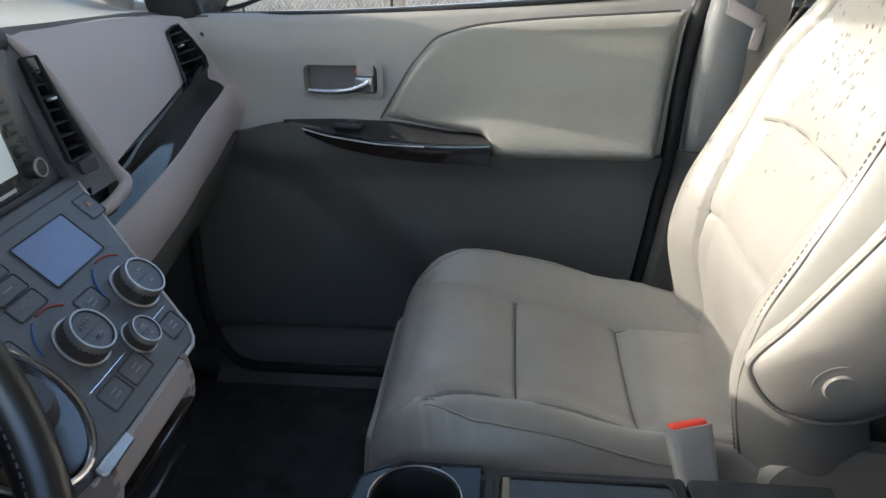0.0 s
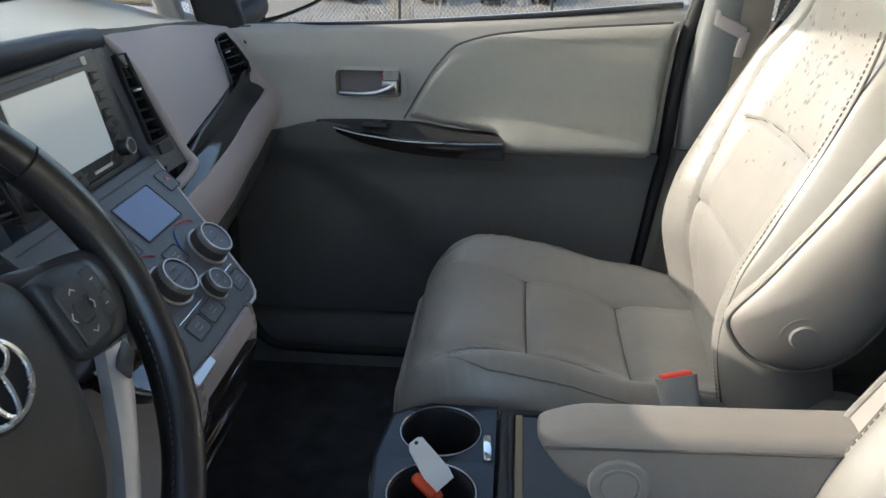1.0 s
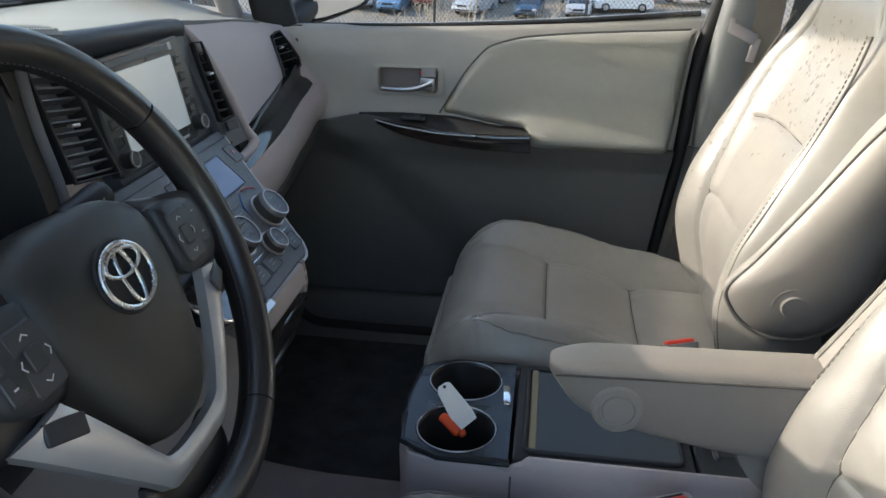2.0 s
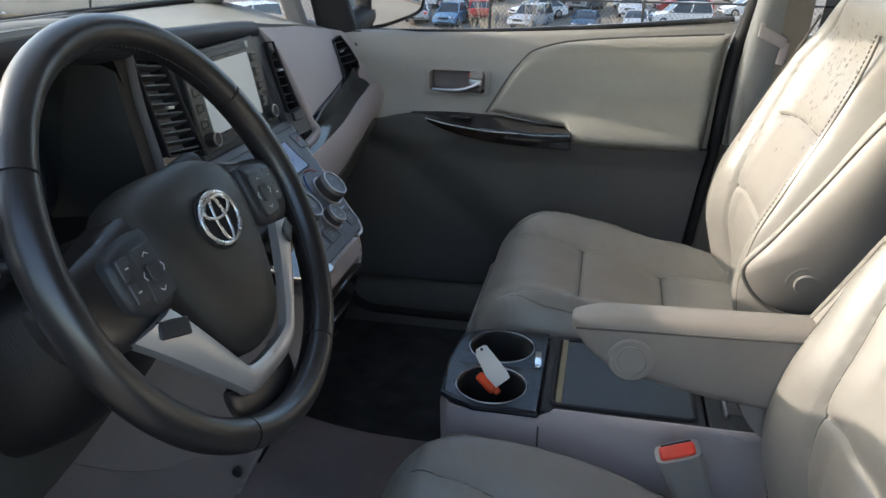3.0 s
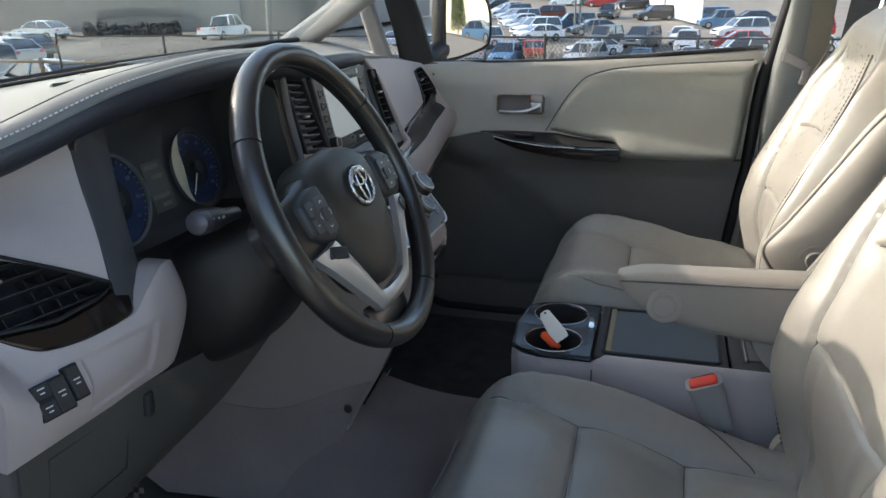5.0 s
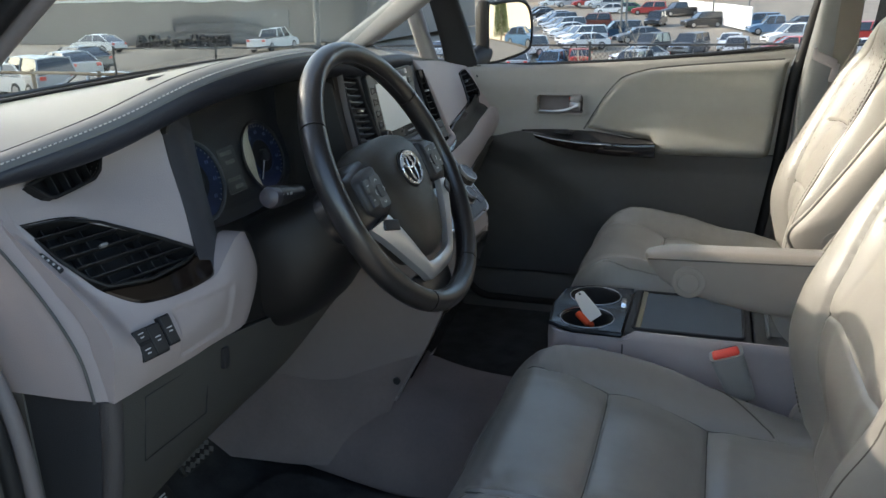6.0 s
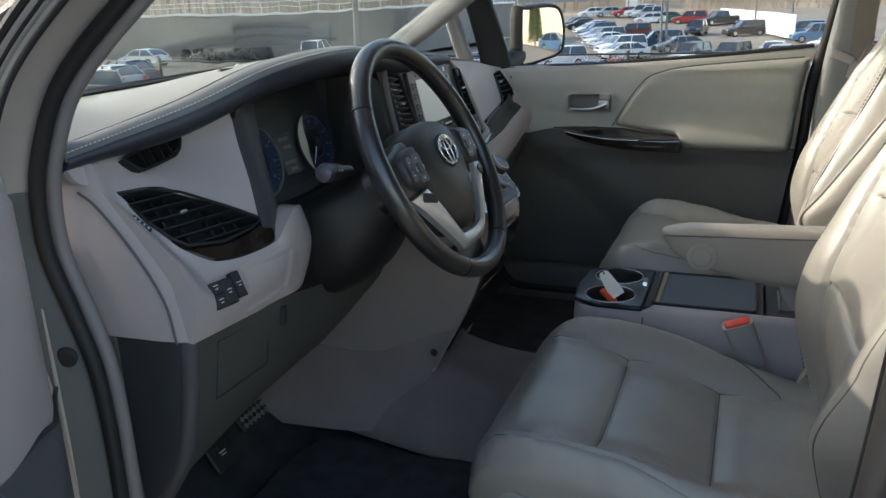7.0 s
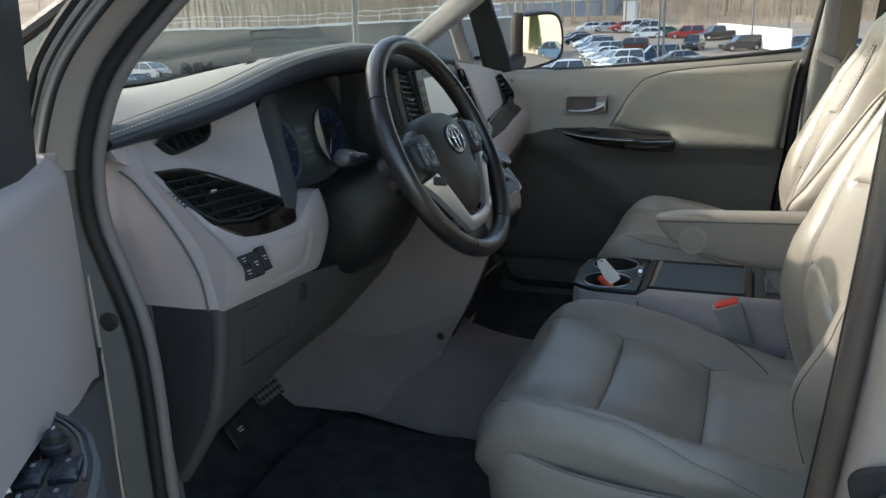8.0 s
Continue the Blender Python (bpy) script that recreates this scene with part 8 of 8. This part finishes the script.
tagged(part("bare_woods", merge(*geos), BARK), "bare winter trees on the hillside", "woods", kind="stuff")

# fence: posts, rails, mesh
fence = thing("fence", "dark chain-link fence beside the lot", "fence", (0, 16, -1.3))
FZ = 0.20
for i in range(-4, 9):
    x = -2.44 + 3.11 * i
    part("post", tube([(x, 16, ground_z(x, 16) - 0.2), (x, 16, FZ)], 0.03, 8), WIRE, fence)
    part("post_cap", disc(0.034, 0.04, 0.012, 10, Matrix.Translation((x, 16, FZ))), WIRE, fence)
part("top_rail", tube([(-14.9, 16, FZ - 0.03), (24, 16, FZ - 0.03)], 0.021, 8), WIRE, fence)
V, F = [], []
zb = ground_z(0, 16)
for k in range(int(38 / 0.09)):
    for s in (1, -1):
        x0 = -14.5 + 0.09 * k
        hgt = FZ - 0.04 - zb
        o = len(V)
        w = 0.0035
        V += [(x0 - w, 16, zb), (x0 + w, 16, zb), (x0 + s * hgt * 0.8 + w, 16, zb + hgt), (x0 + s * hgt * 0.8 - w, 16, zb + hgt), (x0, 16 + w, zb), (x0 + s * hgt * 0.8, 16 + w, zb + hgt)]
        F += [[o, o + 1, o + 2, o + 3], [o + 1, o + 4, o + 5, o + 2], [o + 4, o, o + 3, o + 5]]
tagged(part("mesh", (V, F), WIRE, fence), kind="stuff")

# dry brush along the fence
geos = []
for i in range(1500):
    x, y = rng.uniform(-15, 12), rng.uniform(16.4, 24)
    z = ground_z(x, y)
    for k in range(3):
        h = rng.uniform(0.3, 1.05)
        a = rng.uniform(0, 6.28)
        geos.append(tube([(x, y, z - 0.05), (x + math.cos(a) * h * 0.2, y + math.sin(a) * h * 0.2, z + h * 0.6), (x + math.cos(a) * h * 0.5, y + math.sin(a) * h * 0.5, z + h)], [0.013, 0.009, 0.004], 3))
tagged(part("dry_brush", merge(*geos), TWIG), "dry pale twigs and weeds behind the fence", "brush", kind="stuff")


# bare shrubs behind the fence
def shrub(x, y, h, stems, seed):
    r = random.Random(seed)
    geo = []
    for k in range(stems):
        a, lean = r.uniform(0, 6.28), r.uniform(0.05, 0.30)
        b = Vector((x + r.uniform(-0.15, 0.15), y + r.uniform(-0.15, 0.15), ground_z(x, y) - 0.05))
        hh = h * r.uniform(0.6, 1.0)
        mid = b + Vector((math.cos(a) * hh * lean * 0.4, math.sin(a) * hh * lean * 0.4, hh * 0.55))
        tip = b + Vector((math.cos(a) * hh * lean, math.sin(a) * hh * lean, hh))
        geo.append(tube([b, mid, tip], [0.016, 0.011, 0.004], 4))
        for q in range(8):
            f = r.uniform(0.2, 0.95)
            p = b.lerp(mid, f / 0.55) if f < 0.55 else mid.lerp(tip, (f - 0.55) / 0.45)
            c, L = r.uniform(0, 6.28), hh * r.uniform(0.10, 0.25)
            geo.append(tube([p, p + Vector((math.cos(c) * L * 0.6, math.sin(c) * L * 0.6, L))], [0.007, 0.003], 3))
    tagged(part("bare_shrub", merge(*geo), TWIG), "leafless pale shrub with thin stems behind the fence", "shrub", group="shrubs along the fence")


for k, (x, h, n) in enumerate(((-3.05, 2.5, 12), (-2.75, 1.9, 8), (-2.05, 2.9, 6), (-1.5, 1.6, 6), (-0.2, 1.7, 9), (0.5, 1.9, 9), (1.4, 1.5, 7), (-4.4, 1.4, 8), (-3.7, 1.7, 9))):
    shrub(x, 19.6 + 0.35 * (k % 3), h, n, 30 + k)


# ---- parked cars ----
def parked_car(label, colour, style, gl=None):
    """style: sedan, suv or pickup. Nose towards +x."""
    paint = mat(colour[0], colour[1], 0.32, metal=0.1, var=0.06, scale=2, coat=0.2)
    car = thing("car", label, "car", (0, 0, 0), group="cars in the lot")
    H = {"sedan": 1.45, "suv": 1.75, "pickup": 1.8}[style]
    L = {"sedan": 4.6, "suv": 4.7, "pickup": 5.4}[style]
    belt = 0.95 if style == "sedan" else 1.05
    prof = [(-L / 2, 0.45), (-L / 2 + 0.02, belt - 0.05), (-L / 2 + 0.10, belt), (L / 2 - 1.25, belt + 0.02), (L / 2 - 0.35, belt - 0.14), (L / 2 - 0.04, belt - 0.32), (L / 2, 0.42), (L / 2 - 0.15, 0.28), (-L / 2 + 0.15, 0.28)]
    rings = []
    for k in range(9):
        f = lerp(-1, 1, k / 8)
        y = 0.90 * f
        s = 1 - 0.10 * abs(f) ** 4
        rings.append([(x * (1 - 0.03 * abs(f) ** 3), y, 0.28 + (z - 0.28) * s) for x, z in prof])
    part("body", loft(rings), paint, car)
    x0, x1, x2, x3 = {"sedan": (-1.9, -1.15, 0.35, 1.15), "suv": (-2.25, -2.05, 0.35, 1.05), "pickup": (-0.75, -0.6, 0.75, 1.35)}[style]
    rings = []
    for k in range(7):
        f = lerp(-1, 1, k / 6)
        hh = (H - 0.02) - 0.05 * abs(f) ** 4
        rings.append([(x0, 0.84 * f, belt - 0.02), (x1, 0.70 * f, hh), (lerp(x1, x2, 0.5), 0.69 * f, hh + 0.02), (x2, 0.70 * f, hh), (x3, 0.84 * f, belt - 0.02)])
    part("glasshouse", loft(rings), AUTOGLASS, car, "dark windows")
    part("roof", patch([[(x1 - 0.03, -0.68, H - 0.06), (x1 - 0.03, 0, H), (x1 - 0.03, 0.68, H - 0.06)], [(lerp(x1, x2, 0.5), -0.69, H - 0.03), (lerp(x1, x2, 0.5), 0, H + 0.04), (lerp(x1, x2, 0.5), 0.69, H - 0.03)], [(x2 + 0.03, -0.68, H - 0.06), (x2 + 0.03, 0, H), (x2 + 0.03, 0.68, H - 0.06)]], 5, 5, 0.05, (0, 0, -1)), paint, car)
    for sg in (-1, 1):
        for xa, xb in ((x1, x0), (x2, x3), (lerp(x1, x2, 0.52), lerp(x0, x3, 0.50))):
            part("pillar", tube([(xa, sg * 0.705, H - 0.04), (xb, sg * 0.85, belt)], 0.045, 5), paint, car)
    if style == "pickup":
        part("bed", merge(rbox(1.75, 1.74, 0.06, 0.02, 1, Matrix.Translation((-1.65, 0, belt + 0.03)))), TYRE, car, "dark bed cover")
    for xx in (-L / 2 + 0.95, L / 2 - 0.95):
        for sg in (-1, 1):
            w = part("wheel", disc(0.34, 0.22, 0.03, 20, axes((xx, sg * 0.70, 0.34), (1, 0, 0), (0, sg, 0))), TYRE, car, "dark tyre")
            part("rim", disc(0.21, 0.02, 0.01, 14, axes((xx, sg * 0.915, 0.34), (1, 0, 0), (0, sg, 0))), SILVER, w)
    part("grille", rbox(0.06, 0.80, 0.16, 0.02, 1, Matrix.Translation((L / 2 - 0.03, 0, belt - 0.36))), TYRE, car, "dark grille")
    part("bumper_vent", rbox(0.05, 1.20, 0.10, 0.02, 1, Matrix.Translation((L / 2 - 0.02, 0, 0.40))), TYRE, car)
    part("rear_bumper", rbox(0.04, 1.10, 0.10, 0.02, 1, Matrix.Translation((-L / 2 + 0.02, 0, 0.42))), TYRE, car)
    for sg in (-1, 1):
        part("headlight", rbox(0.10, 0.34, 0.14, 0.03, 1, Matrix.Translation((L / 2 - 0.10, sg * 0.62, belt - 0.30))), CHROME, car)
        part("wing_mirror", rbox(0.12, 0.20, 0.13, 0.04, 1, Matrix.Translation((x3 - 0.25, sg * 0.98, belt + 0.08))), paint, car)
        part("tail_light", rbox(0.06, 0.26, 0.16, 0.02, 1, Matrix.Translation((-L / 2 + 0.01, sg * 0.66, belt - 0.14))), RED, car)
    return car


C = {"white": ("white_car_paint", (0.75, 0.75, 0.74)), "silver": ("silver_car_paint", (0.42, 0.43, 0.44)), "blue": ("dark_blue_car_paint", (0.02, 0.06, 0.11)), "red": ("red_car_paint", (0.42, 0.035, 0.03)),
     "black": ("black_car_paint", (0.012, 0.012, 0.014)), "maroon": ("maroon_car_paint", (0.16, 0.035, 0.02)), "green": ("green_car_paint", (0.03, 0.16, 0.07)), "grey": ("grey_car_paint", (0.11, 0.12, 0.13)), "steel": ("steel_blue_car_paint", (0.10, 0.20, 0.32))}
KINDS = {}


def put_car(colour, style, x, y, heading):
    """heading: degrees anticlockwise from the +x direction in which its nose points."""
    key = (colour, style)
    m = pose(x, y, ground_z(x, y) + 0.02, 0, 0, heading)
    if key not in KINDS:
        c = parked_car(f"{colour} {'saloon' if style == 'sedan' else style} parked in the asphalt lot", C[colour], style)
        c.matrix_world = m
        KINDS[key] = c
    else:
        copy_thing(KINDS[key], m)


for row in (("blue", "suv", -7.9, 69, 200), ("maroon", "suv", -12.9, 88.5, 185), ("black", "suv", -6.4, 92, 262), ("black", "suv", -1.4, 87.5, 205), ("black", "pickup", -5.3, 123, 212), ("red", "suv", -10.2, 130, 180),
            ("green", "sedan", -14.5, 137, 180), ("white", "sedan", -16.5, 134, 180), ("white", "suv", -21.5, 158, 185), ("red", "sedan", -24.5, 161, 200), ("silver", "sedan", -28.5, 164, 200), ("white", "sedan", -32.5, 168, 200), ("silver", "suv", -19, 150, 185),
            ("grey", "sedan", -27.1, 128, 210), ("black", "sedan", -24.5, 118, 210), ("silver", "sedan", -20.5, 108, 215), ("white", "sedan", -19.5, 100, 215), ("blue", "suv", -17.5, 93, 215), ("silver", "sedan", -16.2, 86, 215), ("silver", "suv", -14.2, 79, 215), ("white", "sedan", -13.0, 73, 215), ("silver", "sedan", -11.2, 66.5, 215), ("white", "suv", -9.7, 61, 215),
            ("grey", "sedan", -5.6, 63, 205), ("white", "sedan", -8.6, 55, 215), ("red", "sedan", -6.6, 41, 100), ("silver", "sedan", -9.4, 39, 100), ("white", "sedan", -3.7, 42.5, 215), ("grey", "suv", -3.7, 49.5, 250), ("grey", "suv", -1.4, 49.5, 250), ("silver", "suv", 1.2, 45.5, 265), ("white", "sedan", 1.0, 53, 265),
            ("red", "sedan", 4.2, 49, 190), ("white", "suv", 5.0, 60, 200), ("steel", "pickup", 4.8, 74, 190), ("white", "sedan", 7.6, 47, 190), ("silver", "sedan", -13.2, 44, 100), ("white", "suv", -11.4, 48, 215), ("steel", "suv", 3.6, 82, 190), ("blue", "sedan", 7.5, 80, 190), ("silver", "sedan", -16.2, 47, 100), ("red", "suv", 9.5, 62, 190)):
    put_car(row[0], row[1], *out(row[2], row[3]), row[4])
for row in (("steel", "suv", -7.4, 37.5, 265), ("blue", "sedan", -1.0, 37.0, 265), ("silver", "sedan", 1.3, 38.0, 265), ("white", "suv", 3.4, 40.5, 190), ("silver", "suv", -3.6, 37.6, 250)):
    put_car(row[0], row[1], *out(row[2], row[3]), row[4])
# cars beyond the windscreen
for row in (("white", "sedan", -20.6, 21.8, 165), ("silver", "suv", -27.0, 20.5, 165), ("silver", "sedan", -24.0, 15.5, 160), ("white", "suv", -12.8, 24.5, 250), ("white", "sedan", -29.5, 26.5, 170), ("silver", "sedan", -20.5, 12.5, 160), ("silver", "suv", -28.4, 26.5, 160), ("grey", "sedan", -36.0, 37.5, 165), ("silver", "sedan", -33.2, 33.5, 160), ("white", "sedan", -49.0, 54.0, 175), ("white", "pickup", -33.5, 56.0, 90)):
    put_car(*row)
# a car and trees behind, seen in the wing mirror
put_car("steel", "sedan", 15.6, 13.3, 150)
put_car("steel", "suv", 17.6, 16.8, 150)

# poles
for x, y in [out(a, b) for a, b in ((-7.3, 66.0), (-6.9, 66.0), (2.7, 79), (-0.5, 96))]:
    p = tagged(part("light_pole", tube([(x, y, ground_z(x, y) - 0.3), (x, y, 10.5)], [0.11, 0.075], 10), GALV), "tall grey light pole in the lot", "pole", group="poles in the lot")
tagged(part("light_pole", tube([(-16.1, 30, -3.0), (-16.1, 30, 8)], 0.13, 12), GALV), "tall grey pole before the building", "pole", group="poles in the lot")

# white boundary wall of the lot
wall = thing("boundary_wall", "white panelled wall at the edge of the lot", "wall", (-1.2, 100, -3.0))
A, B = Vector((-5.5, 126, -0.56)), Vector((3.2, 83.5, -0.64))
for i in range(14):
    a, b = A.lerp(B, i / 14), A.lerp(B, (i + 0.985) / 14)
    c = (a + b) / 2
    part("panel", rbox((b - a).length, 0.12, 2.3, 0.02, 1, axes((c.x, c.y, c.z - 1.15 - 0.05 * (i // 6)), (b - a).normalized(), (0, 0, 1))), WHITEWALL, wall)
# small house on the hill and low blue-grey roofs


def block(name, label, x0, x1, y0, y1, z0, z1, wallmat, roofmat, openings=()):
    h = thing(name, label, "building", ((x0 + x1) / 2, (y0 + y1) / 2, z0))
    part("wall", rbox(x1 - x0, y1 - y0, z1 - z0, 0.03, 1, Matrix.Translation(((x0 + x1) / 2, (y0 + y1) / 2, (z0 + z1) / 2))), wallmat, h)
    part("roof_edge", rbox(x1 - x0 + 0.4, y1 - y0 + 0.4, 0.22, 0.03, 1, Matrix.Translation(((x0 + x1) / 2, (y0 + y1) / 2, z1 + 0.11))), roofmat, h)
    for ox, oz, w, hh in openings:
        o = part("window", rbox(w, 0.12, hh, 0.02, 1, Matrix.Translation((ox, y0 - 0.02, oz))), AUTOGLASS, h)
        part("window_frame", tube([(ox - w / 2, y0 - 0.09, oz - hh / 2), (ox + w / 2, y0 - 0.09, oz - hh / 2), (ox + w / 2, y0 - 0.09, oz + hh / 2), (ox - w / 2, y0 - 0.09, oz + hh / 2)], 0.04, 5, True), WHITEWALL, o)
    return h


block("warehouse", "low blue-grey warehouse beyond the cars", -75, -31, 188, 215, 0.0, 4.6, STEELBLUE, WHITEWALL)
gb = block("house", "white house among the bare trees", 2.5, 11.5, 214, 223, 6.0, 11.0, WHITEWALL, STEELBLUE, ((4.5, 9.2, 1.1, 1.5), (7.0, 9.2, 1.1, 1.5), (9.5, 9.2, 1.1, 1.5)))
part("gable", ([(2.3, 214, 11), (11.7, 214, 11), (7, 214, 13.6), (2.3, 223, 11), (11.7, 223, 11), (7, 223, 13.6)], [[0, 1, 2], [3, 5, 4], [0, 2, 5, 3], [1, 4, 5, 2]]), STEELBLUE, gb)
block("shed", "small white shed beyond the row of cars", -27.0, -24.5, 176, 180, -1.6, 3.6, WHITEWALL, WHITEWALL)
depot = block("depot", "long taupe building with a grey door beyond the windscreen", -124, -29.5, 66, 100, -2.8, 1.24, TAUPEWALL, WHITEWALL)
part("roller_door", rbox(6.0, 0.14, 3.0, 0.02, 1, Matrix.Translation((-40.5, 65.95, -1.2))), GALV, depot, "blue-grey roller door")
tyres = []
for i in range(64):
    x, y = -50.5 + 0.15 * i + rng.uniform(-0.1, 0.1), 61 + rng.uniform(-0.8, 0.8)
    for k in range(rng.choice((1, 2, 2, 3))):
        tyres.append(disc(0.36, 0.24, 0.06, 12, pose(x, y, -2.6 + 0.34 * k, rng.uniform(60, 90), 0, rng.uniform(-40, 40)), 0.19))
tagged(part("tyre_pile", merge(*tyres), TYRE), "long pile of old dark tyres before the building", "tyres", kind="stuff")
guard = thing("guard_rail", "pale guard rail above the building", "rail", (-40, 102, 1.2))
for i in range(26):
    part("rail_post", tube([(-112 + 3.3 * i, 102, -2.6), (-112 + 3.3 * i, 102, 3.1)], 0.06, 6), WHITEWALL, guard)
for z in (3.05, 2.4):
    part("rail_bar", tube([(-114, 102, z), (-31.5, 102, z)], 0.06, 6), WHITEWALL, guard)
low_rail = thing("low_rail", "weathered timber rail at the edge of the lot", "rail", (-22, 18, -1))
for i in range(12):
    part("rail_post", tube([(-36 + 2.4 * i, 17.5, -2.4), (-36 + 2.4 * i, 17.5, -0.55)], 0.06, 6), DIRT, low_rail)
part("rail_bar", tube([(-37, 17.5, -0.65), (-8, 17.5, -0.65)], 0.05, 6), DIRT, low_rail)
block("cream_building", "cream rendered building behind the car", 25, 60, 3, 45, -2.0, 7.5, CREAM, WHITEWALL)


def evergreen(x, y, h):
    t = thing("evergreen_tree", "narrow dark green conifer", "tree", (x, y, ground_z(x, y)))
    z0 = ground_z(x, y)
    part("trunk", tube([(x, y, z0 - 0.2), (x, y, z0 + h * 0.95)], [0.16, 0.03], 8), BARK, t)
    V, F = [], []
    for i in range(5200):
        f = rng.random() ** 0.8
        a = rng.uniform(0, 6.28)
        r = h * 0.21 * (1 - f) ** 0.75 * rng.uniform(0.35, 1.08) + 0.05
        p = Vector((x + r * math.cos(a), y + r * math.sin(a), z0 + 0.5 + f * (h - 0.5) - 0.1 * r))
        d = Vector((math.cos(a), math.sin(a), rng.uniform(-0.5, 0.9))).normalized() * rng.uniform(0.15, 0.38)
        s = d.cross(Vector((rng.uniform(-1, 1), rng.uniform(-1, 1), 1))).normalized() * 0.06
        o = len(V)
        V += [p - s, p + s, p + d]
        F.append([o, o + 1, o + 2])
    tagged(part("crown", (V, F), PINE, t, "dark green needled crown"), kind="")


evergreen(18.6, 11.75, 4.9)
